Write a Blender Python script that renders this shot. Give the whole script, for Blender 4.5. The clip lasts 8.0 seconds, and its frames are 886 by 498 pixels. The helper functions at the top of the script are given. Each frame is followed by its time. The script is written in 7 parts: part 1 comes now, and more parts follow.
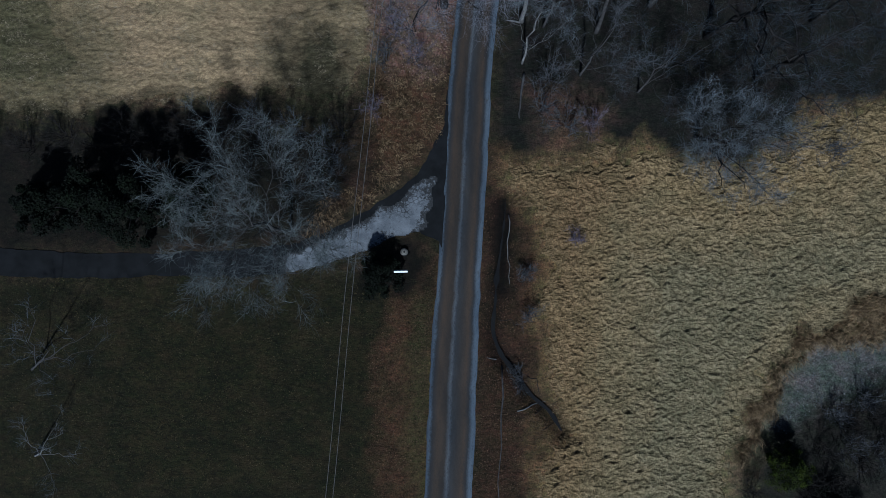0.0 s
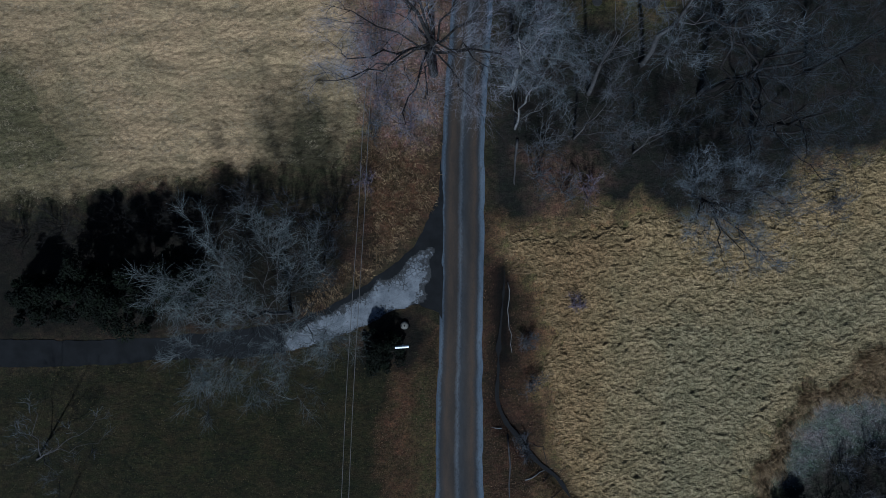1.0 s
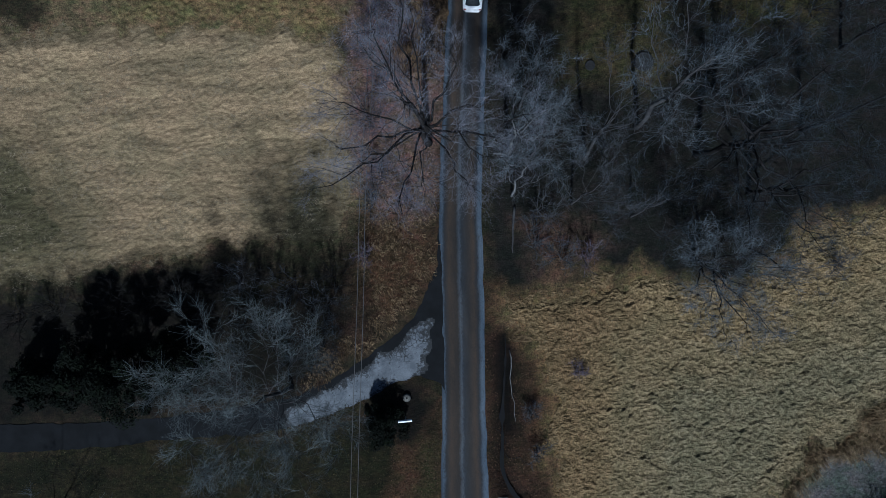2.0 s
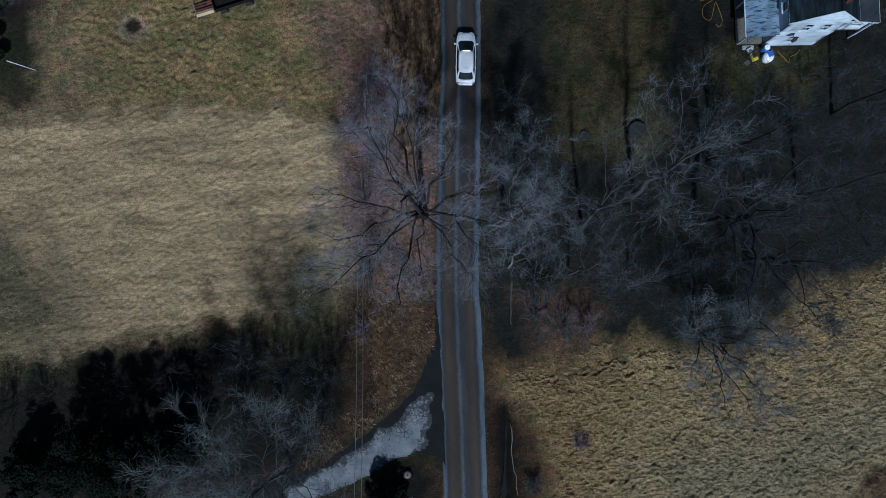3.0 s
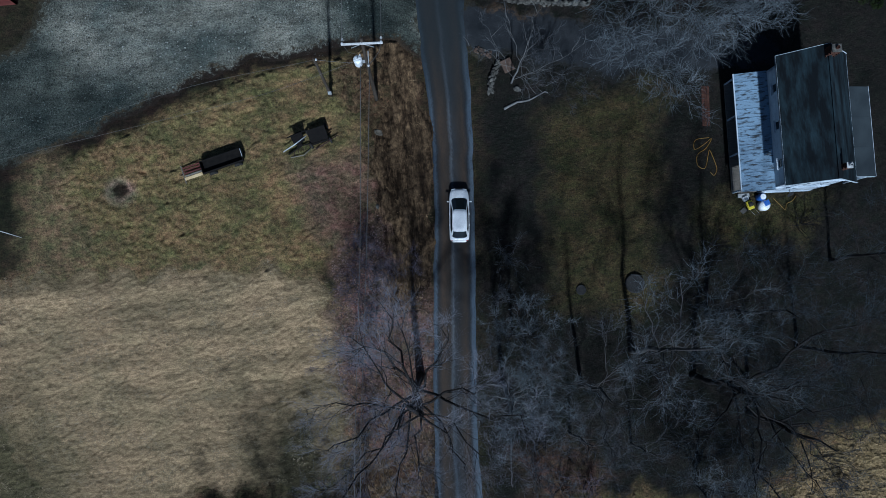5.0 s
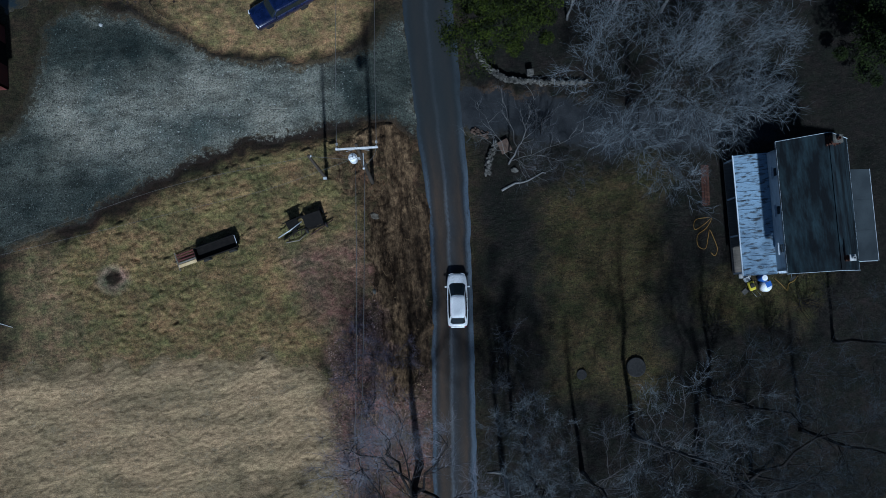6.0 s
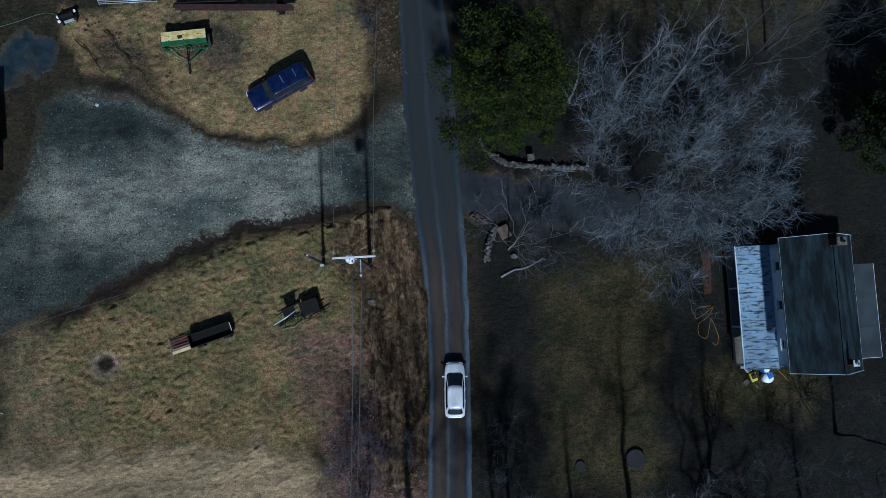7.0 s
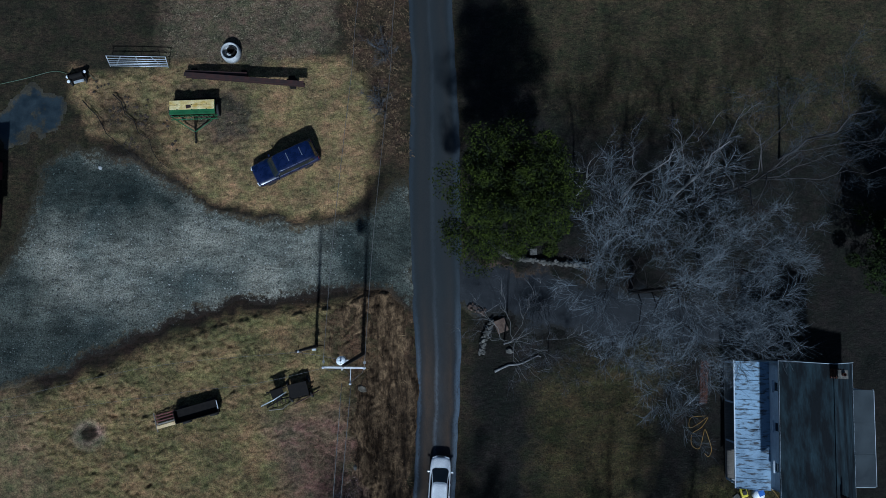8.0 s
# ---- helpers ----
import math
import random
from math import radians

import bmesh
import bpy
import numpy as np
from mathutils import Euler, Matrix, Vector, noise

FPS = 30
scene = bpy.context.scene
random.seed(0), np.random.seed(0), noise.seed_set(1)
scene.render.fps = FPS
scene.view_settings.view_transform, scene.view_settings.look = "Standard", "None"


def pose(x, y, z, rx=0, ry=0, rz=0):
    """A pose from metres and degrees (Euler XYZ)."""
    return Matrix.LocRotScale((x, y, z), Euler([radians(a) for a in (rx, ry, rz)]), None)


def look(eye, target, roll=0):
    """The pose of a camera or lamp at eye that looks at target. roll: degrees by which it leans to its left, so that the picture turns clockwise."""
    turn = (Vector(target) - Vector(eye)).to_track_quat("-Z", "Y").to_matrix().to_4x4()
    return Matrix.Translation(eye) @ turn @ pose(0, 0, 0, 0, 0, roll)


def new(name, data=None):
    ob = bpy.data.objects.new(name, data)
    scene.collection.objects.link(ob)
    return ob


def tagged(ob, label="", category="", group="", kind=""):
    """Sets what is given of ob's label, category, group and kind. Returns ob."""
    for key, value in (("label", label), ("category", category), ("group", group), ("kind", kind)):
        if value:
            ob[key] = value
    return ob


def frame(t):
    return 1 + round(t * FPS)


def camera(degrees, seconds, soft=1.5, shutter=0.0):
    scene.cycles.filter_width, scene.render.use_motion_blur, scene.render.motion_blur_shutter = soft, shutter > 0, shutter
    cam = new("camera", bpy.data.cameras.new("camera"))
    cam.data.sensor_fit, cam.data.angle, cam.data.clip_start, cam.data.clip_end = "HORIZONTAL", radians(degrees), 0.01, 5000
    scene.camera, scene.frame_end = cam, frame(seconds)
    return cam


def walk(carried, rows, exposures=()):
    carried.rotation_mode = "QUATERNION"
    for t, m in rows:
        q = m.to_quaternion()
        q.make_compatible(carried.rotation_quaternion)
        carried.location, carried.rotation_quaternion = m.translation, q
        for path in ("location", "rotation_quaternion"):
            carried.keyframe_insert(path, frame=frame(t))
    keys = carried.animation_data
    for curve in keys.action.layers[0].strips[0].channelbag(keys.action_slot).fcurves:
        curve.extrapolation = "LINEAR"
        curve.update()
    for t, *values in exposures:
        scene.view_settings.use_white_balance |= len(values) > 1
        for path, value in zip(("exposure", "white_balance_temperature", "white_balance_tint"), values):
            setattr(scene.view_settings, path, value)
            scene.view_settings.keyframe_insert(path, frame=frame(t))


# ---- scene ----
cam = camera(65.2, 8.0, 0.8)
# seconds, eye in metres, turn in degrees
PATH = [
    (0.0, 0.146, -1.357, 59.320, 1.749, -0.218, 0.672),
    (0.5, 0.291, 2.167, 59.220, 1.316, -0.093, -0.654),
    (1.0, 0.425, 5.566, 59.069, 0.942, -0.058, -1.865),
    (1.5, 0.554, 8.649, 58.945, 0.875, -0.091, -2.865),
    (3.0, 0.502, 16.157, 58.714, 2.499, -0.835, -4.808),
    (3.5, 0.487, 18.863, 58.723, 3.009, -1.152, -5.279),
    (4.0, 0.622, 21.846, 58.624, 3.340, -1.329, -5.639),
    (4.5, 1.033, 24.950, 58.471, 3.634, -1.283, -5.927),
    (6.0, 2.270, 34.489, 58.021, 4.640, -1.358, -6.698),
    (6.5, 2.641, 37.794, 57.911, 4.897, -1.439, -6.889),
    (7.0, 3.067, 41.141, 57.859, 5.196, -1.505, -6.128),
    (7.5, 3.588, 44.585, 57.788, 5.406, -1.516, -4.661),
    (8.0, 4.095, 48.095, 57.741, 5.551, -1.515, -2.026),
]
walk(cam, [(t, pose(*row)) for t, *row in PATH], [(0.0, -0.18, 4860, 6), (8.0, -0.18, 4720, 5)])

# ---- daylight ----
SUN_FROM = Vector((-0.056, -1.0, 0.93))
world = bpy.data.worlds.new("daylight")
scene.world = world
world.use_nodes = True
sky = world.node_tree.nodes.new("ShaderNodeTexSky")
sky.sky_type, sky.sun_disc = "NISHITA", False
sky.sun_elevation, sky.sun_rotation = radians(43), radians(183)
back = world.node_tree.nodes["Background"]
world.node_tree.links.new(sky.outputs["Color"], back.inputs["Color"])
back.inputs["Strength"].default_value = 0.036
sun = new("sun", bpy.data.lights.new("sun", "SUN"))
sun.data.energy, sun.data.angle, sun.data.color = 5.0, radians(2.0), (1.0, 0.93, 0.82)
sun.matrix_world = look(SUN_FROM * 100, (0, 0, 0))


# ---- materials ----
def nodes_of(name):
    m = bpy.data.materials.new(name)
    m.use_nodes = True
    nt = m.node_tree
    return m, nt, nt.nodes["Principled BSDF"]


def noise_node(nt, scale, detail=4.0, rough=0.6, stretch=None):
    n = nt.nodes.new("ShaderNodeTexNoise")
    n.inputs["Scale"].default_value, n.inputs["Detail"].default_value, n.inputs["Roughness"].default_value = scale, detail, rough
    g = nt.nodes.new("ShaderNodeNewGeometry")
    if stretch:
        mp = nt.nodes.new("ShaderNodeMapping")
        mp.inputs["Scale"].default_value = stretch
        nt.links.new(g.outputs["Position"], mp.inputs["Vector"])
        nt.links.new(mp.outputs["Vector"], n.inputs["Vector"])
    else:
        nt.links.new(g.outputs["Position"], n.inputs["Vector"])
    return n


def ramp_node(nt, source, low, high, lo=0.0, hi=1.0):
    r = nt.nodes.new("ShaderNodeMapRange")
    r.inputs["From Min"].default_value, r.inputs["From Max"].default_value = low, high
    r.inputs["To Min"].default_value, r.inputs["To Max"].default_value = lo, hi
    nt.links.new(source, r.inputs["Value"])
    return r.outputs["Result"]


def mix_node(nt, fac, a, b, blend="MIX"):
    m = nt.nodes.new("ShaderNodeMix")
    m.data_type, m.blend_type = "RGBA", blend
    for value, key in ((fac, 0), (a, 6), (b, 7)):
        if isinstance(value, (int, float)):
            m.inputs[key].default_value = value
        elif isinstance(value, tuple):
            m.inputs[key].default_value = (*value, 1)
        else:
            nt.links.new(value, m.inputs[key])
    return m.outputs[2]


def bump_node(nt, bsdf, height, strength, distance):
    b = nt.nodes.new("ShaderNodeBump")
    b.inputs["Strength"].default_value, b.inputs["Distance"].default_value = strength, distance
    nt.links.new(height, b.inputs["Height"])
    nt.links.new(b.outputs["Normal"], bsdf.inputs["Normal"])


def surface(name, c1, c2, scale=3.0, fine=25.0, rough=0.8, metal=0.0, bump=0.3, depth=0.02, vary=0.0, island=0.0, stretch=None, coat=0.0, spread=(0.35, 0.65)):
    """Two colours mixed by coarse noise, darkened a little by fine grain; vary: by object; island: by loose piece."""
    m, nt, b = nodes_of(name)
    n1, n2 = noise_node(nt, scale, 5, 0.6, stretch), noise_node(nt, fine, 3, 0.7, stretch)
    col = mix_node(nt, ramp_node(nt, n1.outputs["Fac"], *spread), c1, c2)
    grain = ramp_node(nt, n2.outputs["Fac"], 0.3, 0.7, 0.65, 1.15)
    if vary or island:
        src = nt.nodes.new("ShaderNodeObjectInfo").outputs["Random"] if vary else nt.nodes.new("ShaderNodeNewGeometry").outputs["Random Per Island"]
        amount = vary or island
        mul = nt.nodes.new("ShaderNodeMath")
        mul.operation = "MULTIPLY"
        nt.links.new(grain, mul.inputs[0])
        nt.links.new(ramp_node(nt, src, 0, 1, 1 - amount, 1 + amount), mul.inputs[1])
        grain = mul.outputs[0]
    comb = nt.nodes.new("ShaderNodeCombineColor")
    for k in range(3):
        nt.links.new(grain, comb.inputs[k])
    nt.links.new(mix_node(nt, 1.0, col, comb.outputs[0], "MULTIPLY"), b.inputs["Base Color"])
    b.inputs["Metallic"].default_value = metal
    nt.links.new(ramp_node(nt, n1.outputs["Fac"], 0.3, 0.7, max(rough - 0.1, 0.03), min(rough + 0.1, 1)), b.inputs["Roughness"])
    b.inputs["Coat Weight"].default_value = coat
    if rough >= 0.8 and not metal:
        b.inputs["Specular IOR Level"].default_value = 0.15
    if bump:
        bump_node(nt, b, n2.outputs["Fac"], bump, depth)
    return m


def earth_material():
    """Soil, thatch and short grass: the colour comes with the ground's own patches, the grain from noise."""
    m, nt, b = nodes_of("earth")
    at = nt.nodes.new("ShaderNodeAttribute")
    at.attribute_name = "earth"
    n0, n1, n2 = noise_node(nt, 0.35, 4, 0.65), noise_node(nt, 2.6, 6, 0.8, (0.75, 1.1, 1.0)), noise_node(nt, 8, 6, 0.85)
    c = mix_node(nt, ramp_node(nt, n0.outputs["Fac"], 0.38, 0.62), (0.66, 0.73, 0.68), (1.24, 1.16, 1.12))
    c = mix_node(nt, 1.0, at.outputs["Color"], c, "MULTIPLY")
    hue = mix_node(nt, ramp_node(nt, noise_node(nt, 0.9, 5, 0.7, (0.8, 1.1, 1.0)).outputs["Fac"], 0.38, 0.62), (0.87, 1.0, 0.83), (1.15, 0.98, 1.03))
    c = mix_node(nt, 1.0, c, hue, "MULTIPLY")
    d = mix_node(nt, ramp_node(nt, n1.outputs["Fac"], 0.34, 0.66), (0.36, 0.36, 0.34), (1.58, 1.52, 1.42))
    c = mix_node(nt, 1.0, c, d, "MULTIPLY")
    e = mix_node(nt, ramp_node(nt, n2.outputs["Fac"], 0.36, 0.64), (0.28, 0.27, 0.25), (1.7, 1.68, 1.62))
    nt.links.new(mix_node(nt, 1.0, c, e, "MULTIPLY"), b.inputs["Base Color"])
    b.inputs["Roughness"].default_value = 0.95
    b.inputs["Specular IOR Level"].default_value = 0.2
    add = nt.nodes.new("ShaderNodeMath")
    nt.links.new(n1.outputs["Fac"], add.inputs[0])
    nt.links.new(n2.outputs["Fac"], add.inputs[1])
    bump_node(nt, b, add.outputs[0], 1.0, 0.22)
    return m


def thatch_material():
    """Combed dead grass: the patch colour with a fine straw grain."""
    m, nt, b = nodes_of("thatch")
    at = nt.nodes.new("ShaderNodeAttribute")
    at.attribute_name = "earth"
    n0, n2 = noise_node(nt, 0.5, 4, 0.65), noise_node(nt, 9, 6, 0.85, (1.2, 0.7, 1.0))
    c = mix_node(nt, ramp_node(nt, n0.outputs["Fac"], 0.38, 0.62), (0.84, 0.85, 0.82), (1.10, 1.06, 1.04))
    c = mix_node(nt, 1.0, at.outputs["Color"], c, "MULTIPLY")
    tips = noise_node(nt, 3.4, 3, 0.6, (0.85, 1.15, 1.0))
    c = mix_node(nt, 1.0, c, mix_node(nt, ramp_node(nt, tips.outputs["Fac"], 0.38, 0.62), (0.66, 0.65, 0.58), (1.36, 1.34, 1.32)), "MULTIPLY")
    e = mix_node(nt, ramp_node(nt, n2.outputs["Fac"], 0.36, 0.64), (0.40, 0.38, 0.35), (1.46, 1.44, 1.40))
    nt.links.new(mix_node(nt, 1.0, c, e, "MULTIPLY"), b.inputs["Base Color"])
    b.inputs["Roughness"].default_value = 0.95
    b.inputs["Specular IOR Level"].default_value = 0.15
    blades = nt.nodes.new("ShaderNodeMath")
    blades.operation = "MULTIPLY_ADD"
    nt.links.new(n2.outputs["Fac"], blades.inputs[0])
    blades.inputs[1].default_value = 0.16
    nt.links.new(tips.outputs["Fac"], blades.inputs[2])
    bump_node(nt, b, blades.outputs[0], 0.9, 0.55)
    return m


def hay_material():
    """Mown hay lying in rows: pale and brown bands along the rows, short straw strokes, fine grain."""
    m, nt, b = nodes_of("hay")
    at = nt.nodes.new("ShaderNodeAttribute")
    at.attribute_name = "earth"
    rows, broad = noise_node(nt, 0.8, 4, 0.65, (0.10, 1.0, 1.0)), noise_node(nt, 0.25, 4, 0.6)
    strokes, grain = noise_node(nt, 4.2, 5, 0.8, (0.55, 1.5, 1.0)), noise_node(nt, 11, 5, 0.85)
    c = mix_node(nt, ramp_node(nt, broad.outputs["Fac"], 0.36, 0.64), (0.86, 0.89, 0.86), (1.12, 1.08, 1.06))
    c = mix_node(nt, 1.0, at.outputs["Color"], c, "MULTIPLY")
    for n, low, high, lo, hi in ((rows, (0.72, 0.72, 0.70), (1.22, 1.19, 1.15), 0.36, 0.64), (strokes, (0.50, 0.48, 0.45), (1.42, 1.40, 1.36), 0.34, 0.66), (grain, (0.48, 0.46, 0.43), (1.44, 1.42, 1.38), 0.36, 0.64)):
        c = mix_node(nt, 1.0, c, mix_node(nt, ramp_node(nt, n.outputs["Fac"], lo, hi), low, high), "MULTIPLY")
    nt.links.new(c, b.inputs["Base Color"])
    b.inputs["Roughness"].default_value = 0.95
    b.inputs["Specular IOR Level"].default_value = 0.15
    add = nt.nodes.new("ShaderNodeMath")
    nt.links.new(strokes.outputs["Fac"], add.inputs[0])
    nt.links.new(grain.outputs["Fac"], add.inputs[1])
    bump_node(nt, b, add.outputs[0], 1.0, 0.10)
    return m


def weed_material():
    """Dead weeds, bare soil and mown tracks drawn out along the lane."""
    m, nt, b = nodes_of("weeds")
    at = nt.nodes.new("ShaderNodeAttribute")
    at.attribute_name = "earth"
    tracks, clumps, grain = noise_node(nt, 1.1, 5, 0.7, (1.5, 0.35, 1.0)), noise_node(nt, 3.0, 5, 0.75, (1.3, 0.7, 1.0)), noise_node(nt, 10, 5, 0.85)
    c = at.outputs["Color"]
    for n, low, high, lo, hi in ((tracks, (0.30, 0.27, 0.24), (1.62, 1.58, 1.5), 0.40, 0.60), (clumps, (0.42, 0.38, 0.36), (1.5, 1.47, 1.4), 0.36, 0.64), (grain, (0.45, 0.43, 0.40), (1.46, 1.44, 1.40), 0.36, 0.64)):
        c = mix_node(nt, 1.0, c, mix_node(nt, ramp_node(nt, n.outputs["Fac"], lo, hi), low, high), "MULTIPLY")
    nt.links.new(c, b.inputs["Base Color"])
    b.inputs["Roughness"].default_value = 0.95
    b.inputs["Specular IOR Level"].default_value = 0.15
    bump_node(nt, b, clumps.outputs["Fac"], 0.8, 0.35)
    return m


def asphalt_material():
    """Old chip-sealed lane: brown-dusted wheel tracks, paler crown, grey-blue crumbling edges, all along the lane's own width (UV)."""
    m, nt, b = nodes_of("asphalt")
    uv = nt.nodes.new("ShaderNodeUVMap")
    sep = nt.nodes.new("ShaderNodeSeparateXYZ")
    nt.links.new(uv.outputs[0], sep.inputs[0])
    n0, n1, n2 = noise_node(nt, 0.5, 5, 0.7, (1.0, 0.25, 1.0)), noise_node(nt, 7, 5, 0.8, (1.0, 0.6, 1.0)), noise_node(nt, 45, 2, 0.7)
    wob = nt.nodes.new("ShaderNodeMath")
    wob.operation = "MULTIPLY_ADD"
    nt.links.new(n1.outputs["Fac"], wob.inputs[0])
    wob.inputs[1].default_value = 0.15
    nt.links.new(sep.outputs["X"], wob.inputs[2])
    ramp = nt.nodes.new("ShaderNodeValToRGB")
    nt.links.new(wob.outputs[0], ramp.inputs[0])
    stops = [(0.0, (0.030, 0.036, 0.045)), (0.06, (0.040, 0.050, 0.064)), (0.13, (0.082, 0.108, 0.142)), (0.19, (0.026, 0.028, 0.031)), (0.30, (0.054, 0.038, 0.026)), (0.47, (0.032, 0.026, 0.021)),
             (0.535, (0.084, 0.096, 0.112)), (0.585, (0.034, 0.038, 0.044)), (0.70, (0.034, 0.031, 0.029)), (0.84, (0.054, 0.038, 0.026)), (0.93, (0.024, 0.025, 0.028)), (1.0, (0.095, 0.124, 0.162))]
    els = ramp.color_ramp.elements
    while len(els) < len(stops):
        els.new(0.5)
    for el, (p, c) in zip(els, stops):
        el.position, el.color = p, (*c, 1)
    c = mix_node(nt, ramp_node(nt, n0.outputs["Fac"], 0.35, 0.65), (0.45, 0.48, 0.52), (0.95, 0.90, 0.85))
    worn = ramp_node(nt, noise_node(nt, 1.6, 5, 0.8, (1.0, 0.45, 1.0)).outputs["Fac"], 0.56, 0.74)
    spots = ramp_node(nt, n1.outputs["Fac"], 0.52, 0.64, 0.0, 0.55)
    lost = nt.nodes.new("ShaderNodeMath")
    lost.operation = "MAXIMUM"
    nt.links.new(worn, lost.inputs[0])
    nt.links.new(spots, lost.inputs[1])
    c = mix_node(nt, 1.0, mix_node(nt, lost.outputs[0], ramp.outputs[0], (0.032, 0.029, 0.026)), c, "MULTIPLY")
    newer = ramp_node(nt, sep.outputs["Y"], 4.3, 5.0)
    c = mix_node(nt, newer, c, mix_node(nt, 0.78, c, (0.012, 0.0170, 0.0200)))
    d = mix_node(nt, ramp_node(nt, n2.outputs["Fac"], 0.3, 0.7), (0.6, 0.6, 0.6), (1.25, 1.25, 1.25))
    nt.links.new(mix_node(nt, 1.0, c, d, "MULTIPLY"), b.inputs["Base Color"])
    b.inputs["Roughness"].default_value = 0.85
    b.inputs["Specular IOR Level"].default_value = 0.3
    bump_node(nt, b, n2.outputs["Fac"], 0.4, 0.02)
    return m


def cracked_material():
    """Bleached, alligator-cracked paving of the side drive."""
    m, nt, b = nodes_of("cracked_paving")
    g = nt.nodes.new("ShaderNodeNewGeometry")
    v = nt.nodes.new("ShaderNodeTexVoronoi")
    v.feature = "DISTANCE_TO_EDGE"
    v.inputs["Scale"].default_value = 2.9
    warp = noise_node(nt, 1.3, 4, 0.7)
    off = mix_node(nt, 0.35, g.outputs["Position"], warp.outputs["Color"], "ADD")
    nt.links.new(off, v.inputs["Vector"])
    n0, n2 = noise_node(nt, 0.8, 6, 0.7), noise_node(nt, 16, 5, 0.8)
    where = ramp_node(nt, noise_node(nt, 0.32, 3, 0.6).outputs["Fac"], 0.42, 0.52)
    crack = ramp_node(nt, v.outputs["Distance"], 0.02, 0.10)
    mx = nt.nodes.new("ShaderNodeMath")
    mx.operation = "MAXIMUM"
    nt.links.new(crack, mx.inputs[0])
    nt.links.new(where, mx.inputs[1])
    c = mix_node(nt, ramp_node(nt, n0.outputs["Fac"], 0.35, 0.65), (0.060, 0.068, 0.080), (0.150, 0.162, 0.180))
    c = mix_node(nt, mx.outputs[0], (0.014, 0.014, 0.016), c)
    d = mix_node(nt, ramp_node(nt, n2.outputs["Fac"], 0.3, 0.7), (0.6, 0.6, 0.6), (1.25, 1.25, 1.25))
    nt.links.new(mix_node(nt, 1.0, c, d, "MULTIPLY"), b.inputs["Base Color"])
    b.inputs["Roughness"].default_value = 0.8
    bump_node(nt, b, mx.outputs[0], 0.5, 0.03)
    return m


def glass_material():
    m, nt, b = nodes_of("tinted_glass")
    b.inputs["Base Color"].default_value = (0.012, 0.016, 0.018, 1)
    b.inputs["Roughness"].default_value = 0.06
    b.inputs["Specular IOR Level"].default_value = 0.6
    n = noise_node(nt, 6)
    nt.links.new(ramp_node(nt, n.outputs["Fac"], 0.3, 0.7, 0.04, 0.12), b.inputs["Roughness"])
    return m


def edged(m, crisp=0.14, size=2.5, ragged=0.45):
    """Lets a way's material thin out raggedly into the earth at its edges."""
    nt, b = m.node_tree, m.node_tree.nodes["Principled BSDF"]
    own = b.inputs["Base Color"].links[0].from_socket
    at, ground = nt.nodes.new("ShaderNodeAttribute"), nt.nodes.new("ShaderNodeAttribute")
    at.attribute_name, ground.attribute_name = "cover", "earth"
    sep = nt.nodes.new("ShaderNodeSeparateColor")
    nt.links.new(at.outputs["Color"], sep.inputs[0])
    n, f = noise_node(nt, size, 6, 0.8), noise_node(nt, 7, 6, 0.85)
    add = nt.nodes.new("ShaderNodeMath")
    nt.links.new(sep.outputs[0], add.inputs[0])
    nt.links.new(ramp_node(nt, n.outputs["Fac"], 0.3, 0.7, -ragged, ragged), add.inputs[1])
    # second channel darkens the way: wet gravel and shade put into the colour
    damp = nt.nodes.new("ShaderNodeMath")
    damp.operation = "MULTIPLY"
    nt.links.new(sep.outputs[1], damp.inputs[0])
    nt.links.new(ramp_node(nt, n.outputs["Fac"], 0.25, 0.6, 1.0, 0.8), damp.inputs[1])
    own = mix_node(nt, damp.outputs[0], own, mix_node(nt, 1.0, own, (0.10, 0.15, 0.155), "MULTIPLY"))
    soil = mix_node(nt, 1.0, ground.outputs["Color"], mix_node(nt, ramp_node(nt, f.outputs["Fac"], 0.36, 0.64), (0.28, 0.27, 0.25), (1.6, 1.58, 1.52)), "MULTIPLY")
    nt.links.new(mix_node(nt, ramp_node(nt, add.outputs[0], 0.5 - crisp, 0.5 + crisp), soil, own), b.inputs["Base Color"])
    return m


